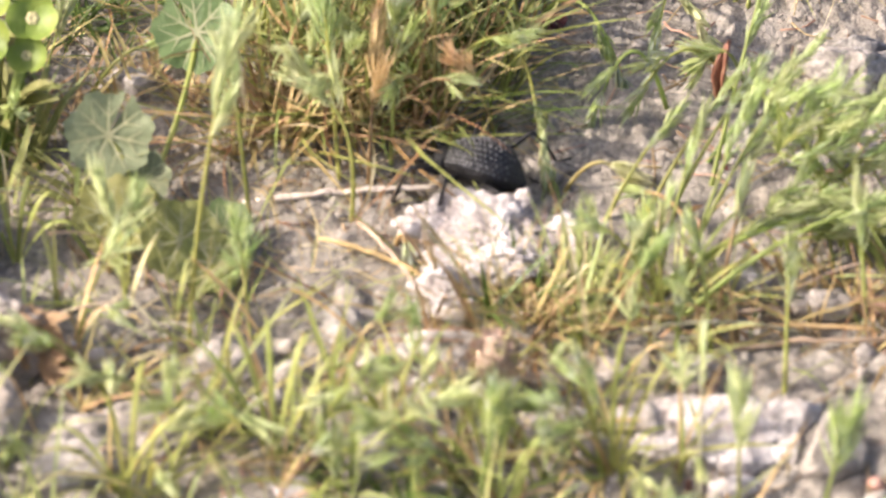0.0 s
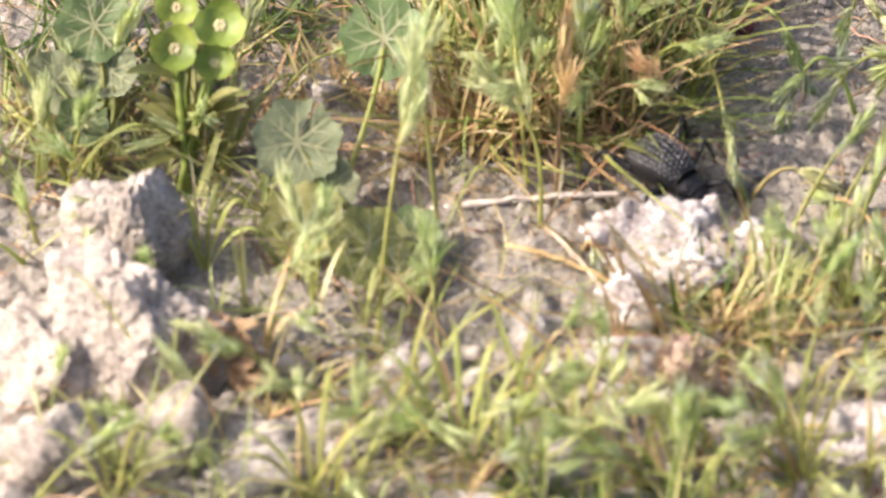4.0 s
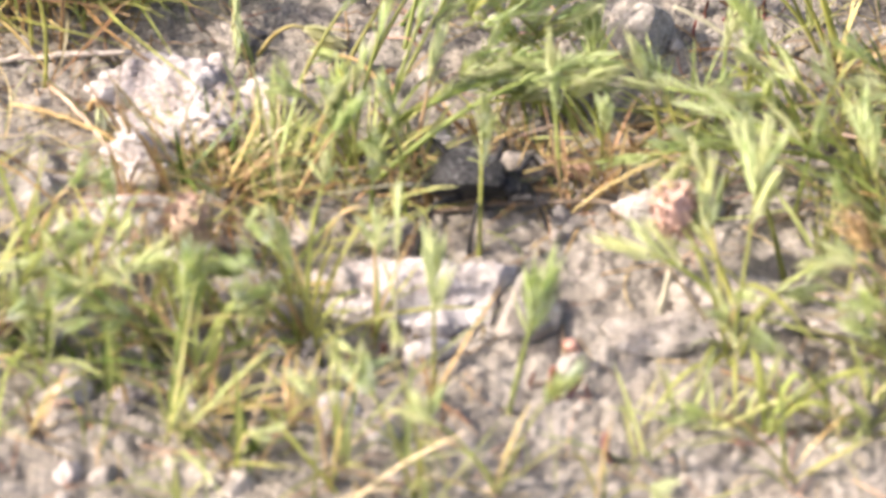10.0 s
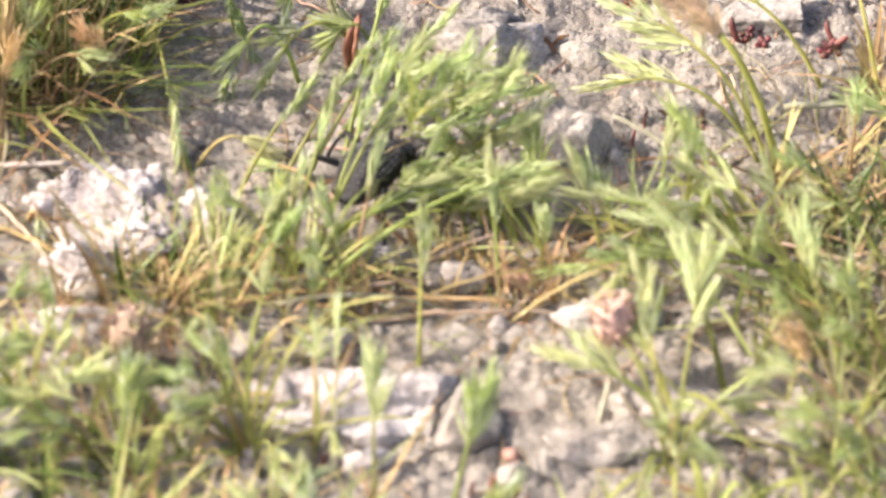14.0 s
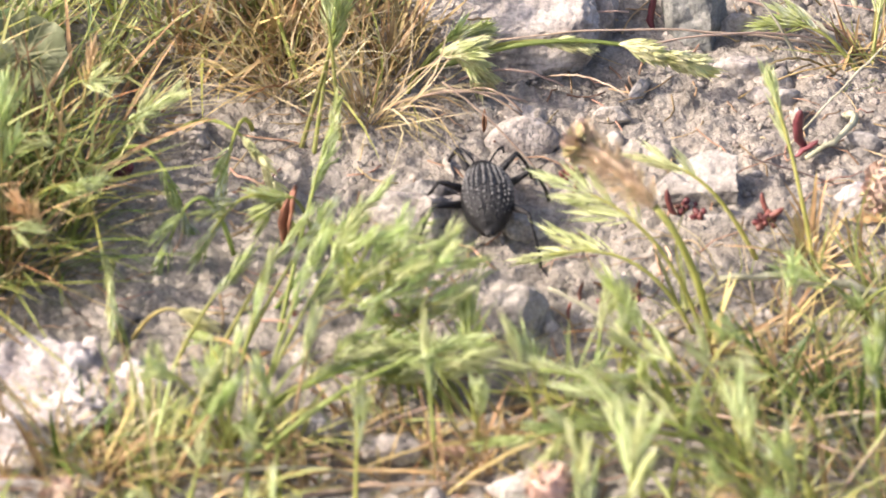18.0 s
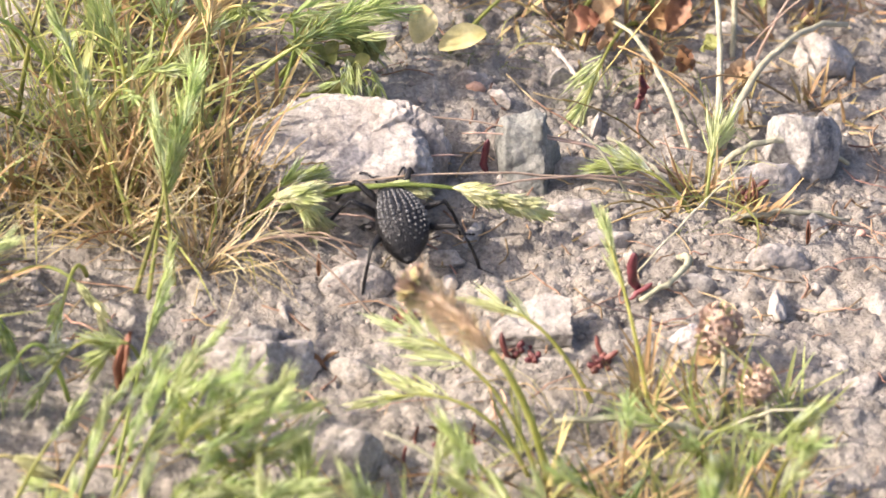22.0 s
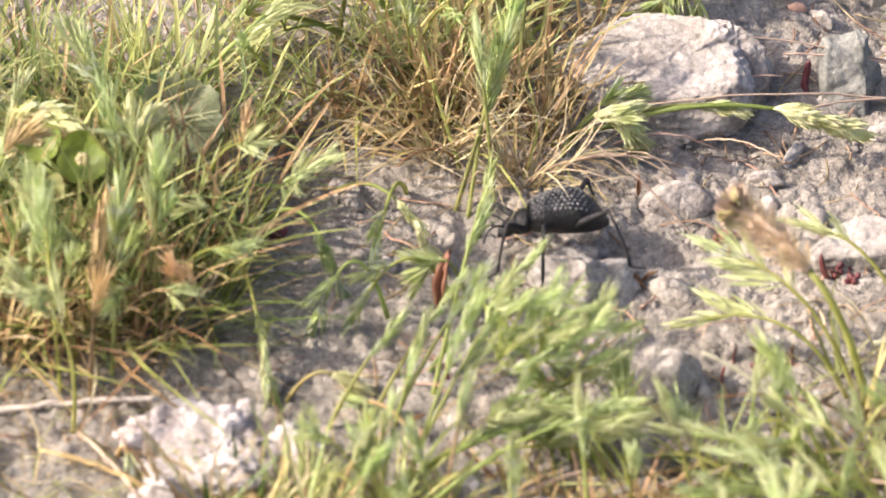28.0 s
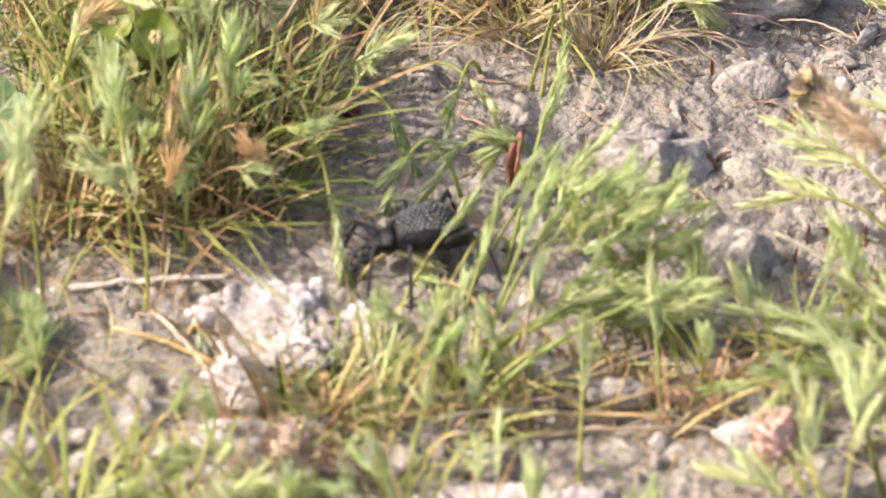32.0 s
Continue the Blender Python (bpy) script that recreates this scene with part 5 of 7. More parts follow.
brome((0.0164, 0.0611, 0.0000), (0.0320, 0.0423, 0.0040), 4, "thin grass stem nodding over bare soil", 801, "lime", LIME, (0, 0, 0.012), size=0.009, fan=20)
brome((0.0122, 0.0516, 0.0000), (0.0180, 0.0172, 0.0030), 4, "thin grass stem nodding over bare soil", 802, "pale", GRASS, (0, 0, 0.01), size=0.009, fan=20)
brome((0.0445, 0.0739, 0.0000), (0.0377, 0.0469, 0.0040), 4, "thin grass stem nodding over bare soil", 803, "lime", LIME, (0, 0, 0.01), size=0.009, fan=20)
brome((0.0300, 0.0739, 0.0000), (0.0475, 0.0517, 0.0060), 4, "thin grass stem nodding over bare soil", 804, "cream", LIME, (0, 0, 0.008), size=0.008, fan=20)
brome((0.0396, -0.0124, 0.0000), (0.0583, 0.0153, 0.0220), 4, "slender upright brome stem over bare soil", 805, "fresh", LIME, (0, 0, 0.002), size=0.01, fan=14)
brome((0.0350, 0.0070, 0.0000), (0.0507, 0.0245, 0.0180), 3, "slender upright brome stem over bare soil", 806, "fresh", GRASS, (0, 0, 0.002), size=0.009, fan=14)
brome((0.0472, 0.0145, 0.0000), (0.0574, 0.0502, 0.0200), 5, "slender upright brome stem over bare soil", 807, "fresh", LIME, (0, 0, 0.002), size=0.009, fan=18)
brome((0.0604, 0.0674, 0.0000), (0.0572, 0.0830, 0.0260), 6, "slender upright brome stem over bare soil", 808, "pale", GRASS, (0, 0, 0.002), size=0.01, fan=20)
brome((0.0280, 0.0055, 0.0000), (0.0390, 0.0169, 0.0140), 3, "slender upright brome stem over bare soil", 809, "lime", LIME, (0, 0, 0.002), size=0.008, fan=14)
brome((0.0211, 0.0146, 0.0000), (0.0321, 0.0161, 0.0040), 2, "thin grass stem nodding over bare soil", 810, "cream", STRAW, (0, 0, 0.005), size=0.009, fan=10)
brome((-0.0016, 0.0268, 0.0000), (-0.0021, 0.0439, 0.0280), 6, "slender upright brome stem over bare soil", 811, "pale", GRASS, (0, 0, 0.001), size=0.011, fan=24)
brome((-0.0153, 0.0253, 0.0000), (-0.0232, 0.0376, 0.0280), 6, "slender upright brome stem over bare soil", 812, "pale", GRASS, (0, 0, 0.002), size=0.011, fan=24)
brome((-0.0163, 0.0268, 0.0000), (-0.0117, 0.0385, 0.0220), 4, "slender upright brome stem over bare soil", 813, "brown", STRAW, (0, 0, 0.002), size=0.01, fan=18)
brome((-0.0341, 0.0056, 0.0000), (-0.0379, 0.0183, 0.0300), 7, "slender upright brome stem over bare soil", 814, "pale", GRASS, (0, 0, 0.001), size=0.011, fan=24)
brome((-0.0073, 0.0675, 0.0000), (-0.0370, 0.0717, 0.0220), 12, "nodding pale brome head in tall grass", 815, "pale", GRASS, (0, 0, 0.006), size=0.009, fan=24, span=0.5)
brome((-0.0042, 0.0485, 0.0000), (-0.0103, 0.0637, 0.0260), 6, "slender upright brome stem over bare soil", 816, "fresh", LIME, (0, 0, 0.002), size=0.01, fan=24)
brome((0.0641, 0.1154, 0.0000), (0.0982, 0.1299, 0.0180), 8, "long brome stem leaning over a slab", 817, "fresh", LIME, (0, 0, 0.003), size=0.01, fan=24)
brome((0.0551, 0.0649, 0.0000), (0.0595, 0.0844, 0.0200), 6, "slender upright brome stem over bare soil", 818, "fresh", LIME, (0, 0, 0.001), size=0.009, fan=20)
brome((0.0545, 0.0793, 0.0000), (0.0405, 0.1119, 0.0260), 6, "slender upright brome stem over bare soil", 819, "lime", LIME, (0, 0, 0.002), size=0.009, fan=22)
brome((0.0425, 0.0990, 0.0000), (0.0702, 0.1225, 0.0240), 7, "golden ripe brome head over grass", 820, "brown", LIME, (0, 0, 0.003), size=0.01, fan=18)
brome((0.0401, 0.0094, 0.0000), (0.0543, 0.0254, 0.0180), 5, "slender upright brome stem over bare soil", 821, "lime", LIME, (0, 0, 0.002), size=0.008, fan=18)
brome((0.0465, 0.0215, 0.0000), (0.0636, 0.0323, 0.0180), 6, "slender upright brome stem over bare soil", 822, "fresh", DARK_GRASS, (0, 0, 0.002), size=0.007, fan=24)
brome((0.0367, -0.0129, 0.0000), (0.0586, -0.0033, 0.0100), 3, "long slanting yellow-green stem over stones", 823, "lime", LIME, (0, 0, 0.003), size=0.01, fan=12, r=0.0006)
brome((0.0363, -0.0108, 0.0000), (0.0661, -0.0034, 0.0120), 3, "long yellow-green stem leaning over stones", 824, "lime", LIME, (0, 0, 0.003), size=0.01, fan=12, r=0.0007)
brome((0.1414, -0.0214, 0.0000), (0.0892, -0.0219, 0.0100), 6, "long brome stem arching low over soil", 825, "fresh", LIME, (0, 0, 0.006), size=0.011, fan=26, r=0.0006)
brome((0.1411, -0.0360, 0.0000), (0.1030, -0.0183, 0.0160), 6, "long brome stem arching low over soil", 826, "pale", GRASS, (0, 0, 0.005), size=0.011, fan=26, r=0.0005)
brome((0.1356, -0.0185, 0.0000), (0.0925, -0.0109, 0.0160), 5, "long brome stem arching low over soil", 827, "pale", LIME, (0, 0, 0.004), size=0.01, fan=22, r=0.0005)
brome((0.1127, -0.0450, 0.0000), (0.1060, -0.0328, 0.0180), 5, "bright pale brome head on a bowed stem", 828, "pale", LIME, (0, 0, 0.003), size=0.013, fan=22, r=0.0006)
brome((0.1042, -0.0564, 0.0000), (0.0961, -0.0461, 0.0170), 6, "bright pale brome head on a bowed stem", 829, "pale", LIME, (0, 0, 0.003), size=0.013, fan=26, r=0.0006)
brome((0.1052, -0.0564, 0.0000), (0.0884, -0.0493, 0.0120), 5, "bright pale brome head on a bowed stem", 830, "pale", LIME, (0, 0, 0.003), size=0.013, fan=26, r=0.0006)


def foxtail(base, neck, tip, thick, label, seed):
    """A bristly cylindrical grass spike on a thick green stem, with a pinkish tuft at its tip."""
    rng = random.Random(seed)
    th = holder("foxtail_grass", base[0], base[1], label, "grass", "flowering grasses")
    o = Vector(th.matrix_basis.translation)
    a, b = Vector(neck) - o, Vector(tip) - o
    s = Shape()
    s.tube(arc((0, 0, -0.001), a, (0.001, 0, 0.003), 10), [0.0008 - 0.00002 * i for i in range(11)], 6)
    part("stem", s.mesh("stem", LIME), th)
    axis = arc(a, b, (0, 0, 0.001), 12)
    s = Shape()
    s.tube(axis, [thick * 0.30 * (0.55 + 0.45 * math.sin(0.5 + 2.4 * i / 12)) for i in range(13)], 8)
    spike = part("spike", s.mesh("spike", FOX), th)
    d = (b - a).normalized()
    for k in range(140):
        p = a.lerp(b, k / 140)
        side = d.cross(Vector((rng.uniform(-1, 1), rng.uniform(-1, 1), rng.uniform(-1, 1)))).normalized()
        part("bristle", rng.choice(FOXS), spike, aim(p + side * thick * 0.2, p + side * thick * 0.2 + d + side * rng.uniform(0.5, 1.5), thick * rng.uniform(0.9, 1.5), rng.uniform(0, 360)))
    for k in range(34):
        q = Vector((rng.uniform(-1, 1), rng.uniform(-1, 1), rng.uniform(-1, 1))).normalized()
        part("floret", rng.choice(FLORETS), spike, aim(b, b + q + d * 0.4, thick * rng.uniform(0.7, 1.15), rng.uniform(0, 360)))
    return th


# Loose flowering stems through the thickets.
def scatter(n, lo, hi, kinds, stems, height, seed, label, heads=5, bow=0.35):
    rng = random.Random(seed)
    for k in range(n):
        x, y = rng.uniform(lo[0], hi[0]), rng.uniform(lo[1], hi[1])
        h = height * rng.uniform(0.5, 1.15)
        a, out = rng.uniform(0, 6.28), h * rng.uniform(0.1, 1.0)
        brome((x, y, 0), (x + out * math.cos(a), y + out * math.sin(a), h), rng.randint(2, heads), label, seed * 50 + k, rng.choice(kinds), rng.choice(stems), (0, 0, h * bow * rng.random()), r=rng.uniform(0.0003, 0.00055), size=rng.uniform(0.008, 0.0125), fan=rng.uniform(8, 30), leaves=rng.randint(0, 2))


scatter(34, (0.0174, 0.1007), (0.0754, 0.1664), ("fresh", "pale", "lime"), (GRASS, LIME, LIME, STRAW), 0.026, 21, "green brome stem rising from a grass thicket")
scatter(16, (-0.0359, 0.0296), (0.0121, 0.0927), ("fresh", "lime", "pale", "brown"), (GRASS, LIME, STRAW), 0.026, 22, "brome stem rising from a shaded tuft")
scatter(15, (-0.1067, -0.0842), (0.0361, -0.0263), ("pale", "fresh", "lime"), (GRASS, LIME, STRAW), 0.018, 23, "short brome stem with pale spikelets")
scatter(20, (0.1167, -0.0811), (0.1734, 0.0211), ("pale", "fresh", "lime", "brown"), (GRASS, LIME, STRAW), 0.020, 24, "brome stem in a leafy green thicket")
scatter(14, (-0.1110, -0.0084), (-0.0646, 0.0369), ("pale", "fresh", "lime"), (GRASS, LIME), 0.018, 25, "brome stem beside crusted rocks")
scatter(6, (0.0262, -0.0292), (0.0515, -0.0049), ("pale", "fresh", "lime"), (GRASS, LIME, STRAW), 0.016, 26, "brome stem over fallen dry grass", 4)
scatter(10, (0.0804, -0.0298), (0.1220, 0.0063), ("pale", "fresh"), (GRASS, LIME), 0.015, 27, "brome stem over pale soil", 4)

# The leafy green clump of brome heads in the middle of the clearing.
CLUMP = "soft bright green clump of leafy brome heads"


def plume(base, stems, centre, reach, count, way, size, label, seed, kind="fresh", stem=LIME, stray=0.35):
    """A bushy grass panicle: stems rise from the base into a cloud of spikelets that all nod one way."""
    rng = random.Random(seed)
    th = holder("brome_plume", base[0], base[1], label, "grass", "flowering grasses")
    o = Vector(th.matrix_basis.translation)
    mid, way = Vector(centre) - o, Vector(way).normalized()
    hubs = []
    for k in range(stems):
        hub = mid + Vector((rng.uniform(-0.6, 0.6) * reach[0], rng.uniform(-0.6, 0.6) * reach[1], rng.uniform(-0.9, 0.2) * reach[2]))
        foot = Vector((rng.gauss(0, 0.0025), rng.gauss(0, 0.002), -0.0008))
        s = Shape()
        s.tube(arc(foot, hub, way * 0.002 + Vector((0, 0, 0.002)), 8), [0.00042 - 0.00002 * i for i in range(9)], 5)
        part("stem", s.mesh("stem", stem), th)
        hubs.append(hub)
    for k in range(count):
        while True:
            q = Vector((rng.uniform(-1, 1), rng.uniform(-1, 1), rng.uniform(-1, 1)))
            if q.length < 1:
                break
        p = mid + Vector((q.x * reach[0], q.y * reach[1], q.z * reach[2]))
        p.z = max(p.z, 0.002)
        hub = min(hubs, key=lambda h: (h - p).length)
        d = (way + Vector((rng.gauss(0, stray), rng.gauss(0, stray), rng.gauss(0, stray)))).normalized()
        s = Shape()
        s.tube(arc(hub, p, (0, 0, 0.0012), 4), [0.00018] * 5, 4)
        part("branchlet", s.mesh("branchlet", stem), th)
        part("spikelet", rng.choice(SPIKES[kind if rng.random() < 0.6 else "pale"]), th, aim(p, p + d, size * rng.uniform(0.75, 1.2), rng.uniform(0, 360)))
    return th


CLUMP = "soft bright green clump of leafy brome heads"
plume((0.0775, -0.0055), 6, (0.0668, 0.0101, 0.0180), (0.0145, 0.007, 0.011), 66, (0.8, 0.25, 0.5), 0.0088, CLUMP, 200)
plume((0.079, -0.004), 4, (0.0626, -0.0019, 0.0100), (0.0085, 0.005, 0.006), 32, (0.8, 0.1, 0.45), 0.0090, CLUMP + " low over the soil", 201)
plume((0.08, -0.005), 3, (0.0755, -0.0030, 0.0110), (0.007, 0.004, 0.005), 12, (0.9, 0.1, 0.2), 0.01, CLUMP + " nodding over a stone", 202, "pale")
plume((0.07, -0.003), 3, (0.0591, 0.0185, 0.0200), (0.005, 0.004, 0.004), 10, (0.6, 0.3, 0.7), 0.0085, CLUMP + " on slender stems", 203)
plume((0.078, 0.127), 3, (0.0898, 0.1290, 0.0140), (0.011, 0.006, 0.0035), 18, (0.9, 0.1, 0.1), 0.011, "feathery green brome panicle leaning over a slab", 204)
plume((0.09, 0.126), 3, (0.0961, 0.1154, 0.0120), (0.005, 0.004, 0.0045), 14, (0.1, -0.4, -0.7), 0.008, "drooping olive green panicle over a pale slab", 205, "lime")
plume((0.04, 0.115), 3, (0.0187, 0.1023, 0.0200), (0.006, 0.005, 0.006), 14, (0.5, 0.3, 0.6), 0.011, "pale feathery brome panicle in tall grass", 206, "pale")


def grass_plant(base, tips, w, label, mat=None, lift=0.006):
    """Single long leaves that bow from one base to the places given."""
    th = holder("grass_plant", base[0], base[1], label, "grass", "long-leaved grasses")
    o = Vector(th.matrix_basis.translation)
    for k, t in enumerate(tips):
        s = Shape()
        pts = arc((0, 0, -0.0005), Vector(t) - o, (0, 0, lift * (1 + 0.3 * (k % 3))), 10)
        side = (Vector(t) - o).cross(Vector((0, 0, 1)))
        s.ribbon(pts, [0.62 * w * q for q in (0.5, 0.7, 0.85, 1, 1, 1, 0.95, 0.85, 0.65, 0.4, 0.03)], side if side.length > 1e-5 else (1, 0, 0), 0.2)
        part("leaf", s.mesh("leaf", mat or GRASS), th)
    return th


LONG = "long bowed green grass leaves"
grass_plant((0.1017, -0.0654, 0.0011), [(0.0869, -0.0806, 0.0023), (0.1016, -0.0823, 0.0033), (0.0942, -0.0773, 0.0026), (0.0932, -0.0470, 0.0163), (0.1102, -0.0615, 0.0088)], 0.0016, "pale grass plant with bowed leaves on bare soil")
grass_plant((0.1070, -0.0821, 0.0005), [(0.1042, -0.0722, 0.0109), (0.1210, -0.0854, 0.0050), (0.1143, -0.0811, 0.0088), (0.1269, -0.0769, 0.0101)], 0.0024, LONG + " over a clod")
grass_plant((0.1199, -0.0034, 0.0005), [(0.1068, 0.0076, 0.0141), (0.1104, 0.0051, 0.0103), (0.0969, -0.0064, 0.0086), (0.1312, 0.0038, 0.0115)], 0.0015, LONG + " over small stones")
grass_plant((0.1086, -0.0184, 0.0007), [(0.0907, -0.0135, 0.0083), (0.0831, -0.0062, 0.0057), (0.1257, -0.0219, 0.0093), (0.0845, -0.0221, 0.0041), (0.1192, -0.0322, 0.0080)], 0.0015, LONG + " lying over soil")
grass_plant((0.1297, -0.0293, -0.0000), [(0.1152, -0.0309, 0.0121), (0.1203, -0.0263, 0.0132), (0.1222, -0.0525, 0.0029), (0.1384, -0.0329, 0.0139), (0.1320, -0.0505, 0.0037), (0.1178, -0.0414, 0.0058)], 0.0024, LONG + " beside pale clods")
grass_plant((0.1403, -0.0464, -0.0001), [(0.1301, -0.0419, 0.0116), (0.1359, -0.0395, 0.0148), (0.1473, -0.0446, 0.0142), (0.1496, -0.0582, 0.0082), (0.1319, -0.0655, 0.0045)], 0.0024, LONG + " in a thicket")
grass_plant((0.1462, -0.0713, 0.0007), [(0.1320, -0.0700, 0.0128), (0.1379, -0.0659, 0.0155), (0.1532, -0.0696, 0.0124), (0.1355, -0.0813, 0.0064)], 0.0022, LONG + " with pale tips")
grass_plant((-0.0286, -0.0568, 0.0003), [(-0.0441, -0.0429, 0.0179), (-0.0373, -0.0407, 0.0198), (-0.0217, -0.0426, 0.0189), (-0.0140, -0.0414, 0.0178), (-0.0159, -0.0481, 0.0121), (-0.0421, -0.0514, 0.0099), (-0.0082, -0.0493, 0.0079), (-0.0305, -0.0391, 0.0197)], 0.0018, LONG + " in an open fan")
grass_plant((-0.0092, -0.0523, 0.0001), [(-0.0217, -0.0518, 0.0103), (-0.0111, -0.0406, 0.0157), (-0.0014, -0.0382, 0.0136), (0.0045, -0.0423, 0.0094), (-0.0189, -0.0436, 0.0119)], 0.0015, LONG + " over gravel")
grass_plant((-0.0536, -0.0658, -0.0005), [(-0.0669, -0.0612, 0.0138), (-0.0582, -0.0569, 0.0176), (-0.0506, -0.0507, 0.0198), (-0.0438, -0.0584, 0.0138), (-0.0698, -0.0645, 0.0089)], 0.0018, LONG + " beside a dead leaf")
grass_plant((0.0093, -0.0653, -0.0010), [(-0.0023, -0.0619, 0.0118), (0.0054, -0.0543, 0.0152), (0.0141, -0.0519, 0.0157), (0.0209, -0.0575, 0.0103), (0.0006, -0.0511, 0.0135)], 0.0016, LONG + " and a seed head")
grass_plant((0.0288, -0.0588, -0.0019), [(0.0209, -0.0472, 0.0165), (0.0307, -0.0438, 0.0186), (0.0355, -0.0485, 0.0125), (0.0403, -0.0546, 0.0075), (0.0434, -0.0401, 0.0153)], 0.0015, LONG + " by a grey stone")
grass_plant((-0.0883, -0.0675, 0.0011), [(-0.1004, -0.0631, 0.0155), (-0.0949, -0.0564, 0.0172), (-0.0814, -0.0600, 0.0126), (-0.0736, -0.0647, 0.0091)], 0.0018, LONG + " below a crusted rock")
grass_plant((-0.0752, -0.0061, 0.0003), [(-0.0801, 0.0038, 0.0115), (-0.0721, 0.0039, 0.0127), (-0.0661, -0.0005, 0.0099), (-0.0840, -0.0006, 0.0087), (-0.0621, -0.0050, 0.0060)], 0.0016, LONG + " by a tall rock")
grass_plant((-0.0796, -0.0431, 0.0008), [(-0.0985, -0.0281, 0.0225), (-0.0775, -0.0341, 0.0151)], 0.0009, "thin grass leaf slanting across a rock")
grass_plant((0.0392, -0.0205, -0.0001), [(0.0263, -0.0141, 0.0088), (0.0303, -0.0080, 0.0127), (0.0343, -0.0040, 0.0144), (0.0502, -0.0086, 0.0092), (0.0552, -0.0025, 0.0130), (0.0661, -0.0097, 0.0049)], 0.0013, LONG + " over fallen straw")
grass_plant((-0.1004, 0.0186, -0.0017), [(-0.1124, 0.0266, 0.0088), (-0.1096, 0.0344, 0.0127), (-0.1138, 0.0379, 0.0151), (-0.0891, 0.0218, 0.0063), (-0.0832, 0.0245, 0.0066)], 0.0016, LONG + " among mallow leaves")
grass_plant((-0.0732, 0.0206, -0.0007), [(-0.0864, 0.0270, 0.0044), (-0.0793, 0.0292, 0.0079), (-0.0671, 0.0277, 0.0078), (-0.0631, 0.0316, 0.0111), (-0.0702, 0.0346, 0.0125)], 0.0022, "leafy spurge shoots with olive green leaves", CLOVER)


def wisp(x, y, leaves, length, heads, lean, label, seed):
    """A loose grass plant: long narrow blades that bow outwards, and thin stems with nodding heads. lean: degrees of its bearing, or None."""
    rng = random.Random(seed)
    th = holder("grass_plant", x, y, label, "grass", "long-leaved grasses")
    for k in range(int(leaves * 0.68)):
        az = radians(rng.uniform(0, 360) if lean is None else lean + rng.gauss(0, 38))
        L, el, bend = length * rng.uniform(0.55, 1.25), radians(rng.uniform(38, 84)), rng.uniform(0.15, 0.75)
        foot = Vector((rng.gauss(0, 0.0016), rng.gauss(0, 0.0016), -0.0006))
        twist = rng.uniform(-0.12, 0.12)
        pts = []
        for i in range(10):
            t = i / 9
            a2 = az + twist * t * 3
            out, up = L * (math.cos(el) * t + bend * 0.45 * t * t), L * (math.sin(el) * t - bend * 0.5 * t * t)
            pts.append(foot + Vector((out * math.cos(a2), out * math.sin(a2), max(up, 0.0008 * t))))
        w = rng.uniform(0.0005, 0.0011)
        s = Shape()
        s.ribbon(pts, [w * q for q in (0.6, 0.8, 0.95, 1, 1, 0.95, 0.85, 0.65, 0.4, 0.04)], (-math.sin(az), math.cos(az), rng.uniform(-0.5, 0.5)), 0.2)
        part("leaf", s.mesh("leaf", rng.choice((GRASS, GRASS, LIME, LIME, STRAW, GOLD))), th)
    for k in range(heads):
        az, h = radians(rng.uniform(0, 360) if lean is None else lean + rng.gauss(0, 25)), length * rng.uniform(0.65, 1.05)
        out = h * rng.uniform(0.25, 0.8)
        s = Shape()
        path = arc((0, 0, -0.0006), (out * math.cos(az), out * math.sin(az), h * 0.8), (0, 0, h * 0.18), 10)
        s.tube(path, [0.00036 - 0.000016 * i for i in range(11)], 5)
        part("stem", s.mesh("stem", rng.choice((GRASS, LIME, STRAW))), th)
        kind = rng.choice(("pale", "pale", "fresh", "lime"))
        for i in range(rng.randint(3, 6)):
            p = path[10 - i // 2]
            d = (path[10] - path[8]).normalized() + Vector((rng.gauss(0, 0.4), rng.gauss(0, 0.4), rng.gauss(0, 0.35)))
            part("spikelet", rng.choice(SPIKES[kind]), th, aim(p, p + d, rng.uniform(0.0060, 0.0095), rng.uniform(0, 360)))
    return th


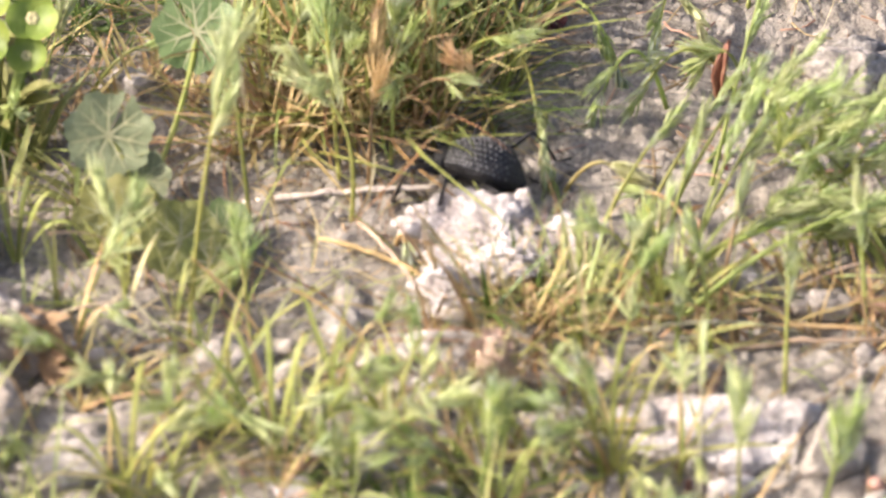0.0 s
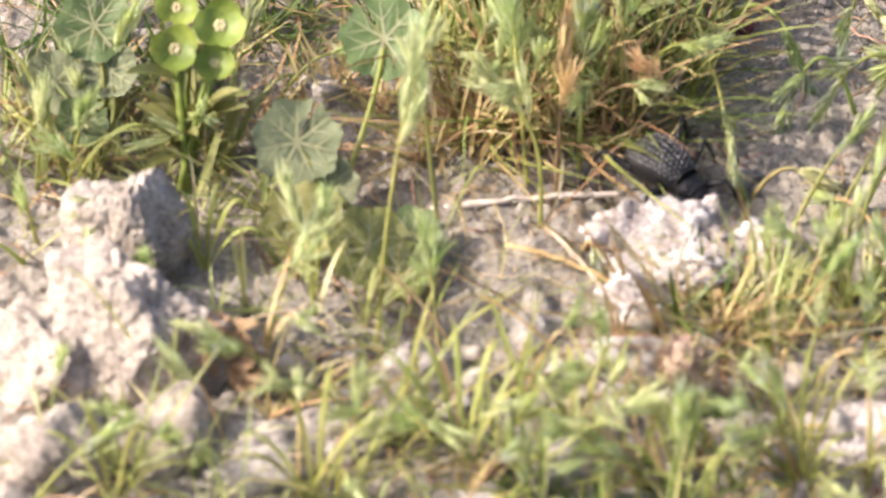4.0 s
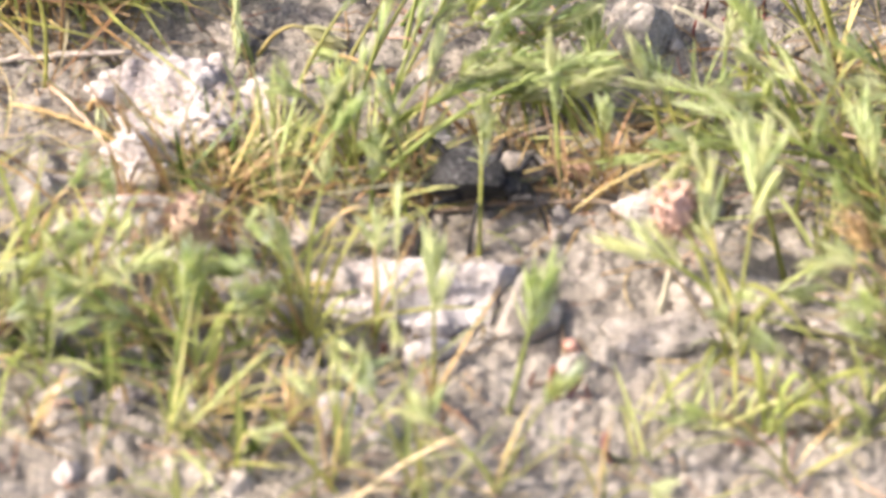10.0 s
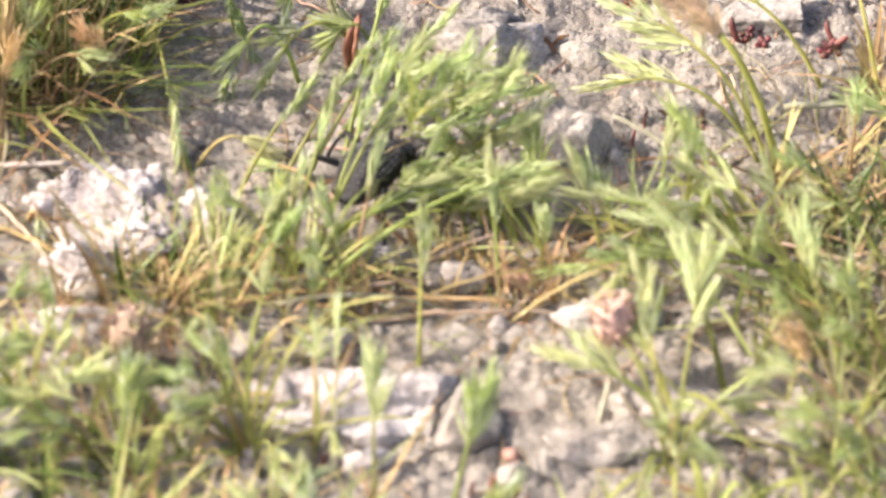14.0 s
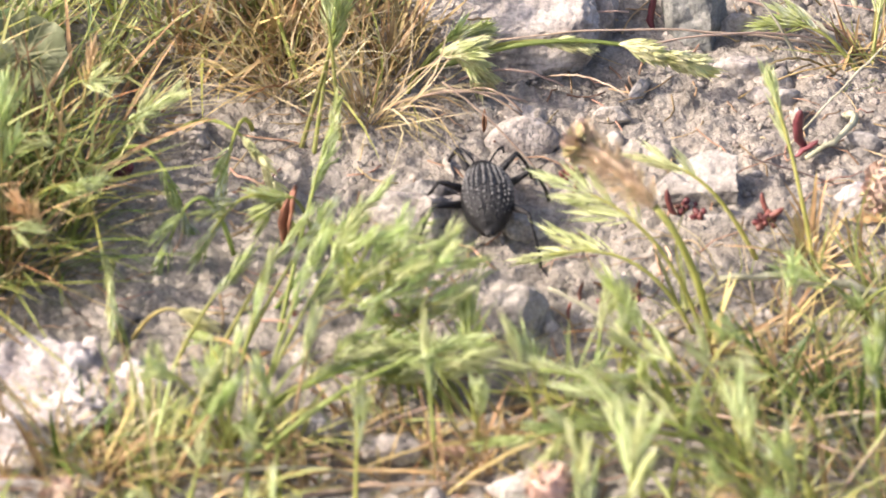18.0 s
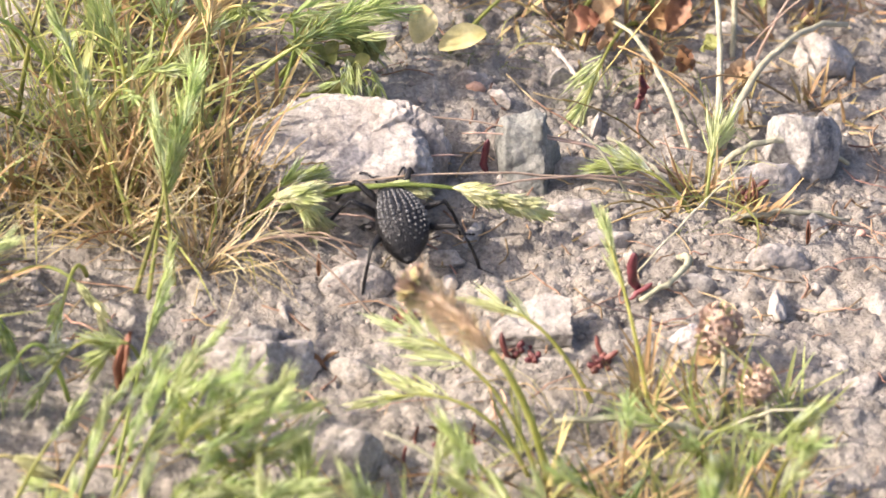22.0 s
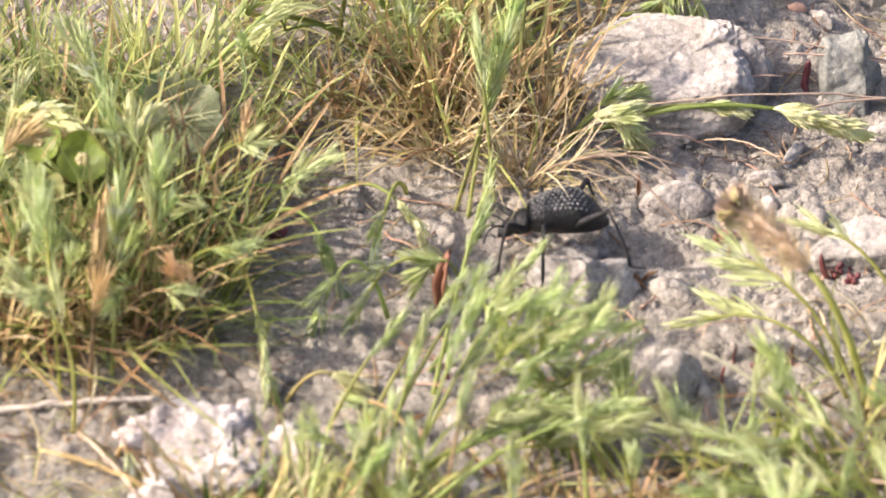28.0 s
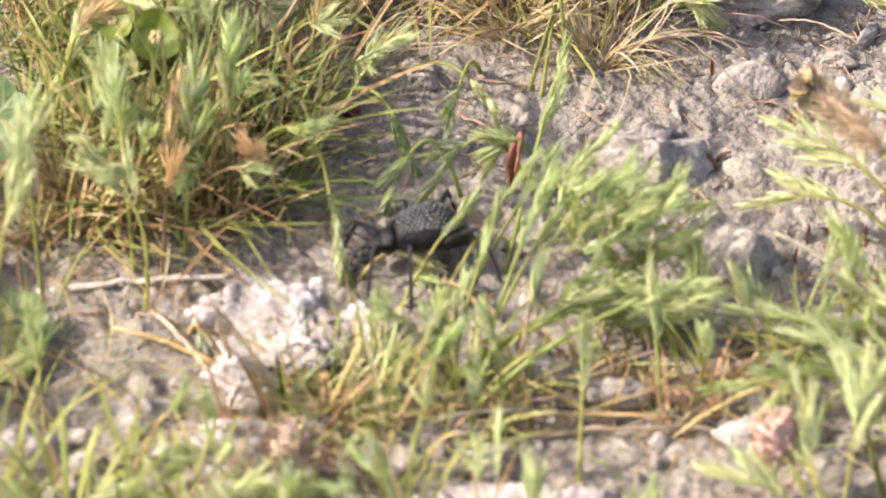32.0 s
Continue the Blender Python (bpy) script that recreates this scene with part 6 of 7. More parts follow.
WA, WB, WC = "loose green grass plant with long bowed blades", "slender brome plant with thin leaves and pale heads", "arching yellow-green grass in a thicket"
for k, row in enumerate((
        (-0.0428, -0.0503, 14, 0.030, 2, None, WB),
        (-0.0241, -0.0586, 12, 0.028, 2, None, WB),
        (-0.0861, -0.0621, 9, 0.026, 1, None, WA),
        (-0.0747, -0.0571, 9, 0.026, 1, None, WA),
        (0.0036, -0.0604, 11, 0.026, 2, None, WB),
        (0.0303, -0.0580, 11, 0.028, 2, None, WB),
        (-0.0556, -0.0172, 6, 0.020, 2, None, WB),
        (-0.0336, -0.0228, 6, 0.020, 2, None, WB),
        (-0.0641, -0.0290, 7, 0.022, 2, None, WB),
        (-0.0077, -0.0456, 9, 0.024, 1, None, WA),
        (0.0176, -0.0595, 9, 0.026, 1, None, WA),
        (0.0409, -0.0571, 9, 0.026, 2, None, WB),
        (-0.1000, -0.0581, 7, 0.024, 1, None, WA),
        (-0.0567, -0.0412, 8, 0.024, 2, None, WB),
        (0.0386, -0.0161, 8, 0.024, 2, None, WB),
        (-0.0370, -0.0460, 9, 0.026, 1, None, WA),
        (-0.0502, -0.0631, 9, 0.028, 1, None, WA),
        (-0.0143, -0.0627, 8, 0.028, 1, None, WA),) + (
        (-0.0793, 0.0033, 7, 0.020, 1, None, WA),
        (0.0247, -0.0265, 7, 0.022, 1, None, WA),
        (-0.0589, -0.0069, 6, 0.017, 2, None, WB),
        (-0.0195, -0.0415, 8, 0.024, 1, None, WA),
        (-0.0567, -0.0639, 8, 0.026, 2, None, WB),
        (-0.0295, -0.0722, 9, 0.026, 1, None, WA),
        (-0.0016, -0.0596, 10, 0.026, 1, None, WA),
        (0.0120, -0.0708, 10, 0.026, 2, None, WB),
        (0.0238, -0.0525, 8, 0.024, 1, None, WA),
        (0.0053, -0.0411, 7, 0.020, 1, None, WA),
        (0.0298, -0.0367, 7, 0.020, 1, None, WA),
        (-0.0132, -0.0568, 8, 0.024, 1, None, WA),
        (0.0049, -0.0581, 8, 0.024, 1, None, WA),
        (-0.0018, -0.0748, 9, 0.026, 1, None, WA),
        (0.0164, -0.0886, 10, 0.026, 1, None, WA),
        (0.0325, -0.0954, 9, 0.024, 2, None, WB),
        (0.0468, -0.0981, 9, 0.022, 2, None, WB),
        (0.0611, -0.0967, 8, 0.022, 2, None, WB),) + (
        (0.0781, -0.1008, 8, 0.022, 1, None, WA),
        (0.1119, -0.0939, 8, 0.024, 1, None, WA),
        (0.1380, -0.0634, 10, 0.030, 2, 180, WC),
        (0.1330, -0.0507, 10, 0.030, 2, 175, WC),
        (0.1432, -0.0449, 10, 0.034, 2, 170, WC),
        (0.1346, -0.0843, 10, 0.028, 1, 160, WC),
        (0.1430, -0.0760, 9, 0.030, 2, 180, WC),
        (0.1203, -0.0816, 6, 0.024, 1, None, WA),
        (0.1288, -0.0232, 9, 0.028, 2, 165, WC),
        (0.1450, -0.0188, 9, 0.030, 2, 160, WC),
        (0.1185, -0.0115, 7, 0.024, 2, 170, WC),
        (0.0292, -0.0566, 7, 0.020, 1, None, WA),
        (0.1020, -0.0621, 8, 0.024, 2, None, WB),
    (0.0071, 0.0469, 10, 0.034, 2, None, WB),
    (-0.0031, 0.0391, 10, 0.034, 2, None, WB),
    (-0.0112, 0.0314, 9, 0.032, 2, None, WB),) + (
    (0.0041, 0.0627, 10, 0.034, 2, None, WB),
    (0.0143, 0.0548, 8, 0.026, 2, None, WB),
    (-0.0205, 0.0438, 9, 0.034, 2, None, WB),
    (-0.0315, 0.0268, 9, 0.032, 2, None, WB),
)):
    wisp(*row, 700 + k)

FLORETS = []
for fk in range(4):
    fs = Shape()
    for fq in range(3):
        fs.ribbon([(0, 0, 0), (0.3, 0.1 * (fq - 1), 0.05), (0.7, 0.22 * (fq - 1), 0.04), (1, 0.3 * (fq - 1), -0.05)], [0.35, 0.5, 0.4, 0.06], (0, 1, 0.5 * (fq - 1)), 0.35)
    FLORETS.append(fs.mesh("floret", (HEAD, FLORET, HEAD, HEAD)[fk]))


FOXS = spikelet_shapes(FOX, 5, 16, 0.045, 5, 1.0, (6, 30))
foxtail((0.1255, 0.0143, -0.0006), (0.1141, 0.0224, 0.0251), (0.1017, 0.0315, 0.0322), 0.0042, "thick bristly straw-coloured grass spike with a pinkish tip", 16)


# Plantain heads: fuzzy ovals on hairy stems.
def plantain(base, at, w, h, label, seed):
    rng = random.Random(seed)
    th = holder("plantain_head", base[0], base[1], label, "seed head", "plantain heads")
    o = Vector(th.matrix_basis.translation)
    p = Vector(at) - o
    s = Shape()
    s.tube(arc((0, 0, -0.001), p, (0.001, 0, 0.002), 10), [0.00055] * 11, 6)
    part("stem", s.mesh("stem", HAIRY_STEM), th)
    s = Shape()
    s.blob(Matrix.Translation(p) @ Matrix.Diagonal((w * 0.4, w * 0.4, h * 0.42, 1)), 10, 8, 0.2, seed)
    core = part("seed_head", s.mesh("seed_head", HEAD), th)
    for k in range(80):
        z = 0.95 - 1.9 * k / 79
        th_a, q = k * 2.4, math.sqrt(1 - z * z)
        d = Vector((q * math.cos(th_a) * w * 0.40, q * math.sin(th_a) * w * 0.40, z * h * 0.43))
        L = w * rng.uniform(0.15, 0.26)
        part("floret", rng.choice(FLORETS), core, aim(p + d * 0.8, p + d * 1.2 + Vector((0, 0, w * 0.12)), L, rng.uniform(0, 360)))
    return th


plantain((0.0113, -0.0496, -0.0011), (0.0088, -0.0405, 0.0113), 0.0095, 0.0105, "pinkish brown plantain head among grass", 1)
plantain((0.0890, -0.0568, 0.0016), (0.0929, -0.0432, 0.0162), 0.0100, 0.0125, "pinkish brown plantain head over pale soil", 2)
plantain((0.1570, 0.0319, 0.0001), (0.1579, 0.0449, 0.0097), 0.0090, 0.0120, "brown dry plantain head on a stem", 3)
plantain((0.1655, 0.0229, -0.0001), (0.1635, 0.0313, 0.0080), 0.0080, 0.0085, "brown dry plantain head low on its stem", 4)
plantain((0.1700, 0.1471, -0.0105), (0.1698, 0.1651, 0.0025), 0.0085, 0.0090, "pale plantain head on a hairy stem", 5)

# Hairy bare stems that arch over the soil.
def bare_stem(a, b, lift, r, mat, label, name="creeping_plant"):
    th = holder(name, a[0], a[1], label, "stem", "bare stems")
    o = Vector(th.matrix_basis.translation)
    s = Shape()
    path = [p - o for p in arc((a[0], a[1], o.z - 0.0005), b, lift, 14)]
    for i, p in enumerate(path[1:-1]):
        p += Vector((0, noise.noise(Vector((i * 0.9, a[0] * 900, 1))), 0.6 * noise.noise(Vector((i * 0.9, a[0] * 900, 7))))) * (1.6 * r)
    s.tube(path, [r * (1 - 0.35 * i / 14) * (1 + 0.25 * noise.noise(Vector((i * 1.7, a[1] * 900, 3)))) for i in range(15)], 6)
    part("stem", s.mesh("stem", mat), th)
    return th


HS = "long hairy grey-green stem arching over soil"
bare_stem((0.1598, 0.1167, -0.0078), (0.1468, 0.1493, -0.0013), (0, 0, 0.006), 0.0006, HAIRY_STEM, HS)
bare_stem((0.1640, 0.1153, -0.0080), (0.1643, 0.1640, 0.0104), (0.002, 0, 0.004), 0.0006, HAIRY_STEM, HS)
bare_stem((0.1652, 0.1175, -0.0085), (0.1925, 0.1524, -0.0051), (-0.003, 0, 0.008), 0.0008, HAIRY_STEM, HS)
bare_stem((0.1588, 0.0924, -0.0041), (0.1435, 0.1156, -0.0028), (0, 0, 0.003), 0.0005, HAIRY_STEM, HS)
bare_stem((0.1538, 0.0814, -0.0030), (0.1458, 0.0660, -0.0009), (0.005, 0, 0.003), 0.0008, HAIRY_STEM, HS)
bare_stem((0.1597, 0.0905, -0.0039), (0.1873, 0.0934, -0.0050), (0, 0, 0.003), 0.0006, HAIRY_STEM, HS)
bare_stem((0.1638, 0.1132, -0.0077), (0.1894, 0.1144, -0.0086), (0, 0, 0.006), 0.0007, HAIRY_STEM, HS)
bare_stem((0.1674, 0.0213, -0.0000), (0.1265, 0.0217, 0.0084), (0, 0, 0.004), 0.0009, HAIRY_STEM, "pale stem arching across the grass")
bare_stem((0.1213, -0.0048, 0.0004), (0.0950, 0.0111, 0.0157), (0, 0, 0.004), 0.0005, HAIRY_STEM, HS)
PS2 = "thin pinkish dry grass stem"
for k, (a, b) in enumerate((((0.1631, 0.1048, -0.0062), (0.1003, 0.1074, 0.0100)), ((0.1619, 0.1036, -0.0059), (0.1152, 0.0893, 0.0059)), ((0.1597, 0.1023, -0.0055), (0.0889, 0.0874, 0.0095)), ((0.1609, 0.1045, -0.0060), (0.1150, 0.1057, 0.0066)), ((0.0804, 0.0856, 0.0002), (0.1021, 0.0842, 0.0011)), ((0.0808, 0.0823, 0.0002), (0.0940, 0.0768, 0.0011)), ((0.0812, 0.0924, 0.0000), (0.1148, 0.1007, 0.0053)), ((0.0660, 0.0770, 0.0006), (0.0951, 0.0787, 0.0020)), ((0.0745, 0.0819, 0.0006), (0.0940, 0.0757, 0.0011)))):
    bare_stem(a, b, (0, 0, 0.004), 0.00027, PINK_STEM, PS2, "fallen_straw")
for k, (a, b) in enumerate((((0.0392, -0.0219, -0.0001), (0.0767, -0.0225, 0.0018)), ((0.0412, -0.0189, -0.0002), (0.0690, -0.0167, 0.0011)), ((0.0213, -0.0240, 0.0005), (0.0451, -0.0194, 0.0016)), ((0.0470, -0.0260, -0.0004), (0.0844, -0.0260, 0.0023)), ((-0.0224, 0.0031, 0.0000), (0.0016, -0.0158, 0.0037)), ((-0.0165, 0.0089, 0.0003), (-0.0024, -0.0183, 0.0033)), ((0.0834, -0.0040, -0.0003), (0.1310, -0.0033, 0.0058)), ((0.1075, -0.0006, 0.0007), (0.1495, -0.0230, 0.0049)))):
    bare_stem(a, b, (0, 0, 0.002), 0.0005, PINK_STEM if k % 2 else STRAW, "fallen dry grass stem on soil", "fallen_straw")
bare_stem((-0.0356, 0.0116, 0.0005), (-0.0009, 0.0138, 0.0023), (0, 0, 0.001), 0.0007, TWIG, "bleached dead twig lying over stones", "twig")
bare_stem((0.1345, 0.1483, -0.0052), (0.1414, 0.1318, -0.0057), (0, 0, 0.0006), 0.0007, TWIG, "bleached dead twig lying on soil", "twig")


# Red curled leaves that stand or lie on the soil.
def finger_leaf(mat, wide, bend, seed):
    """A fleshy finger-shaped leaf along x, unit long."""
    s = Shape()
    pts = [(t, bend * math.sin(2.4 * t) * 0.3, bend * t * t * 0.4) for t in (0, 0.12, 0.3, 0.5, 0.7, 0.88, 0.97, 1.0)]
    s.tube(pts, [wide * k for k in (0.55, 0.8, 1.0, 1.05, 1.0, 0.8, 0.45, 0.1)], 8)
    for v in s.v:
        v += Vector((0, 1, 0.6)) * (0.06 * noise.noise(v * 4 + Vector((seed, 0, 0))))
    return s.mesh("leaf", mat)


REDS = [finger_leaf(RED, 0.095, 0.5, 1), finger_leaf(RED, 0.12, -0.5, 2), oval_leaf(RUSSET, 0.2, 0.9, 3, 0.1)]


def curled_leaf(at, L, rise, turn, kind=0, label="small red fleshy leaf curled on the soil"):
    """A single curled leaf, its base on the ground; rise: degrees that it stands up."""
    me = REDS[kind].copy()
    ob = new("curled_leaf", me)
    x, y = at[0], at[1]
    ob.matrix_basis = pose(x, y, terr(x, y) + 0.0004, 0, -rise, turn) @ Matrix.Diagonal((L, L, L, 1))
    if kind == 2:
        md = ob.modifiers.new("thickness", "SOLIDIFY")
        md.thickness = 0.05
    return tagged(ob, label, "leaf", "curled red leaves")


curled_leaf((0.0503, 0.0382, 0.0013), 0.0135, 78, 60, 2, "upright curled russet-red leaf")
curled_leaf((0.0517, 0.0387, 0.0012), 0.009, 15, 10, 2, "russet-red leaf lying at the foot of another")
for u in (((0.0150, 0.0536, 0.0009), 0.005, 40, 30, 0), ((0.0186, 0.0595, 0.0006), 0.0055, 55, 80, 0), ((0.0165, 0.0519, 0.0010), 0.004, 20, 200, 0), ((0.1123, 0.0264, -0.0012), 0.0045, 50, 60, 0), ((0.1076, 0.0272, -0.0014), 0.005, 30, 150, 2), ((0.1456, 0.0691, -0.0022), 0.0115, 80, 90, 0), ((0.1439, 0.0673, -0.0020), 0.006, 20, 10, 0),
          ((0.1196, 0.1041, -0.0029), 0.0085, 60, 60, 0), ((0.1210, 0.0484, -0.0008), 0.007, 50, 120, 0), ((0.1236, 0.0502, -0.0007), 0.006, 20, 40, 0), ((0.1351, 0.0452, 0.0000), 0.007, 20, 10, 0), ((0.1383, 0.0476, -0.0000), 0.006, 40, 120, 0),) + ( ((0.0868, 0.0726, -0.0004), 0.0055, 70, 90, 2), ((0.1786, 0.0856, -0.0046), 0.006, 70, 90, 2),
          ((0.1673, 0.0992, -0.0057), 0.008, 25, 10, 0), ((0.1698, 0.0975, -0.0056), 0.007, 60, 100, 2), ((0.0718, -0.0746, 0.0006), 0.0095, 75, 80, 0), ((0.0733, -0.0740, 0.0006), 0.006, 40, 20, 0), ((0.0801, -0.0893, 0.0001), 0.0085, 75, 80, 0), ((0.0430, -0.0636, -0.0013), 0.006, 75, 90, 0), ((0.0872, 0.0475, -0.0019), 0.0065, 15, 140, 2),
          ((0.0862, 0.0489, -0.0018), 0.005, 30, 20, 2), ((0.0422, 0.0067, 0.0002), 0.006, 20, 30, 2), ((0.0413, 0.0081, 0.0003), 0.004, 40, 80, 2),) + ( ((0.0260, 0.0786, -0.0007), 0.006, 20, 170, 0), ((0.0297, 0.0843, -0.0007), 0.006, 30, 10, 0), ((0.0209, 0.0788, -0.0006), 0.006, 20, 30, 0), ((0.0511, 0.0190, 0.0007), 0.005, 50, 100, 0),
          ((0.0997, 0.0211, -0.0012), 0.004, 50, 60, 0), ((0.1020, 0.0269, -0.0016), 0.004, 40, 60, 0), ((0.1516, 0.1351, -0.0084), 0.008, 70, 90, 2), ((0.1499, 0.1267, -0.0078), 0.007, 30, 60, 0), ((0.1415, 0.1457, -0.0066), 0.006, 30, 60, 2), ((0.1029, 0.0535, -0.0017), 0.005, 40, 80, 0), ((-0.0443, -0.0066, -0.0006), 0.006, 20, 30, 0),
          ((0.0671, -0.0711, 0.0005), 0.004, 60, 30, 0),) + ( ((0.0776, -0.0740, 0.0007), 0.004, 60, 130, 0), ((0.0192, -0.0405, -0.0010), 0.006, 30, 30, 2), ((0.0222, -0.0359, -0.0006), 0.005, 60, 90, 2), ((0.1576, 0.1581, -0.0085), 0.008, 30, 200, 2), ((0.1398, 0.1540, -0.0057), 0.006, 30, 100, 2)):
    curled_leaf(u[0], u[1] * 0.85, *u[2:])


def stonecrop(at, n, size, seed):
    """A cluster of bead-like red leaves on the soil."""
    rng = random.Random(seed)
    th = holder("stonecrop", at[0], at[1], "cluster of tiny bead-like red succulent leaves", "plant", "red stonecrops")
    for k in range(n):
        a, q = k * 2.4, size * 0.3 * math.sqrt(k)
        L = size * rng.uniform(0.6, 1.0)
        part("bead", BEADS[k % 3], th, pose(q * math.cos(a), q * math.sin(a), L * 0.4 + size * 0.5 * max(0, 1 - k / 5), rng.uniform(-40, 40), rng.uniform(-70, -20), math.degrees(a)) @ Matrix.Diagonal((L, L, L, 1)))
    return th


BEADS = []
for bk in range(3):
    bs = Shape()
    bs.blob(Matrix.Diagonal((0.75, 0.42, 0.40, 1)), 8, 6, 0.15, bk * 3.0)
    BEADS.append(bs.mesh("bead", RED))
for k, at in enumerate(((0.1226, 0.0513, -0.0008), (0.1366, 0.0460, 0.0000), (0.1021, 0.0612, -0.0016), (0.1685, 0.1004, -0.0060), (0.0153, 0.0547, 0.0009), (0.0197, 0.0599, 0.0005), (0.1124, 0.0269, -0.0012), (0.1070, 0.0262, -0.0014), (0.0266, 0.0789, -0.0007), (0.1250, 0.0482, -0.0005), (0.1103, 0.0125, -0.0003), (0.0440, -0.0260, -0.0003), (0.0157, 0.0566, 0.0000), (0.0193, 0.0610, 0.0000), (0.0160, 0.0569, 0.0000), (0.0195, 0.0608, 0.0000), (0.0239, 0.0798, 0.0000), (0.0162, 0.0562, 0.0000))):
    stonecrop(at, 9 if k < 6 else 6, 0.0021 if k < 6 else 0.0017, 300 + k)


def flat_leaf(name, at, L, mat, wide, rise, turn, label, wave=0.05, seed=1, curl=0.3):
    ob = new(name, oval_leaf(mat, wide, curl, seed, wave))
    ob.matrix_basis = Matrix.Translation(at) @ pose(0, 0, 0, 25, -rise, turn) @ Matrix.Diagonal((L, L, L, 1))
    return tagged(ob, label, "leaf")


flat_leaf("dry_leaf", (-0.0714, -0.0354, 0.0030), 0.0105, DRYLEAF, 0.9, 60, 75, "crumpled orange-brown dry leaf", 0.4, 4, 0.5)
flat_leaf("dry_leaf", (-0.0689, -0.0372, 0.0020), 0.0080, DRYLEAF, 1.0, 30, 30, "crumpled tan dry leaf on soil", 0.4, 5, 0.4)
flat_leaf("dry_leaf", (-0.0703, -0.0365, 0.0080), 0.0085, DRYLEAF, 0.9, 50, 110, "crumpled orange fragment of dry leaf", 0.4, 6, 0.4)
flat_leaf("dry_leaf", (0.1541, 0.1506, -0.0043), 0.0064, RUSSET, 0.8, 20, 20, "torn orange dead leaf over soil", 0.3, 7, 0.3)
flat_leaf("dry_leaf", (0.1565, 0.1551, -0.0045), 0.0053, DRYLEAF, 0.8, 30, 60, "pale orange dead leaf caught in a plant", 0.3, 8, 0.3)
flat_leaf("dry_leaf", (0.1389, 0.1500, -0.0039), 0.0060, RUSSET, 0.9, 15, 10, "curled brown dead leaf over soil", 0.35, 9, 0.4)
flat_leaf("dry_leaf", (0.1595, 0.1407, -0.0074), 0.0049, RUSSET, 0.8, 50, 80, "rust-brown dead leaf standing on edge", 0.3, 10, 0.4)
flat_leaf("dry_leaf", (0.1536, 0.1674, -0.0046), 0.0075, DRYLEAF, 0.6, 10, 10, "brown withered leaf in a low plant", 0.35, 11, 0.4)
flat_leaf("dry_leaf", (0.1459, 0.1470, -0.0063), 0.0053, DRYLEAF, 0.4, 60, 100, "narrow brown withered leaf on soil", 0.2, 12, 0.4)
flat_leaf("dry_leaf", (0.1554, 0.0503, 0.0004), 0.0090, STRAW, 0.35, 10, 15, "withered straw-coloured leaf on soil", 0.2, 13, 0.4)
flat_leaf("dry_leaf", (0.1520, 0.0466, 0.0008), 0.0075, STRAW, 0.3, 5, -10, "withered tan leaf on soil", 0.2, 14, 0.4)
flat_leaf("dry_leaf", (0.1435, 0.1503, -0.0030), 0.008, DRYLEAF, 0.6, 40, 30, "withered tan leaf caught in a low plant", 0.3, 21, 0.4)
flat_leaf("dry_leaf", (0.1378, 0.1451, -0.0030), 0.006, DRYLEAF, 0.5, 60, 80, "curled brown withered leaf on soil", 0.3, 22, 0.4)
flat_leaf("dry_leaf", (0.1574, 0.1477, -0.0030), 0.008, RUSSET, 0.6, 35, 60, "orange-brown dead leaf on a stem", 0.3, 23, 0.4)
flat_leaf("dry_leaf", (0.1534, 0.1365, -0.0030), 0.006, RUSSET, 0.5, 60, 100, "narrow rust-brown dead leaf", 0.3, 24, 0.4)
flat_leaf("dry_leaf", (0.1608, 0.1356, -0.0030), 0.006, RUSSET, 0.5, 45, 150, "rust-brown dead leaf on soil", 0.3, 25, 0.4)
flat_leaf("dry_leaf", (0.1505, 0.1271, -0.0030), 0.005, RED, 0.35, 70, 90, "dark red dead stem leaf", 0.3, 26, 0.4)
flat_leaf("dry_leaf", (0.1484, 0.1425, -0.0030), 0.006, DRYLEAF, 0.5, 20, 200, "pale withered leaf over soil", 0.3, 27, 0.4)
flat_leaf("dry_leaf", (0.1670, 0.1322, -0.0030), 0.007, DRYLEAF, 0.5, 25, 20, "dry brown leaf among stems", 0.3, 28, 0.4)
flat_leaf("dry_leaf", (0.1635, 0.1425, -0.0030), 0.006, CLOVER, 0.6, 30, 320, "small green leaf by hairy stems", 0.3, 29, 0.4)
flat_leaf("yellow_leaf", (0.1127, 0.1370, 0.0017), 0.0095, YELLOW, 0.55, 10, 15, "pale yellow leaf with a small brown spot", 0.03)
flat_leaf("yellow_leaf", (0.1084, 0.1380, 0.0023), 0.0075, YELLOW, 0.8, 45, 80, "pale yellow fading leaf over soil", 0.05, 2)


def clover(base, spots, label, seed):
    """Low plant of three-part small leaves on thin stalks."""
    rng = random.Random(seed)
    th = holder("clover_plant", base[0], base[1], label, "plant", "broad-leaved plants")
    o = Vector(th.matrix_basis.translation)
    lf = oval_leaf(CLOVER, 0.8, 0.25, seed, 0.05)
    for at in spots:
        p = Vector(at) - o
        s = Shape()
        s.tube(arc((0, 0, 0), p, (0, 0, 0.002), 6), [0.0003] * 7, 4)
        part("stalk", s.mesh("stalk", CLOVER), th)
        t0 = rng.uniform(0, 360)
        for k in range(3):
            L = rng.uniform(0.0026, 0.0042)
            part("leaf", lf, th, Matrix.Translation(p) @ pose(0, 0, 0, rng.uniform(10, 35), 0, 0) @ pose(0, 0, 0, 0, -15, t0 + 120 * k) @ Matrix.Diagonal((L, L, L, 1)))
    return th


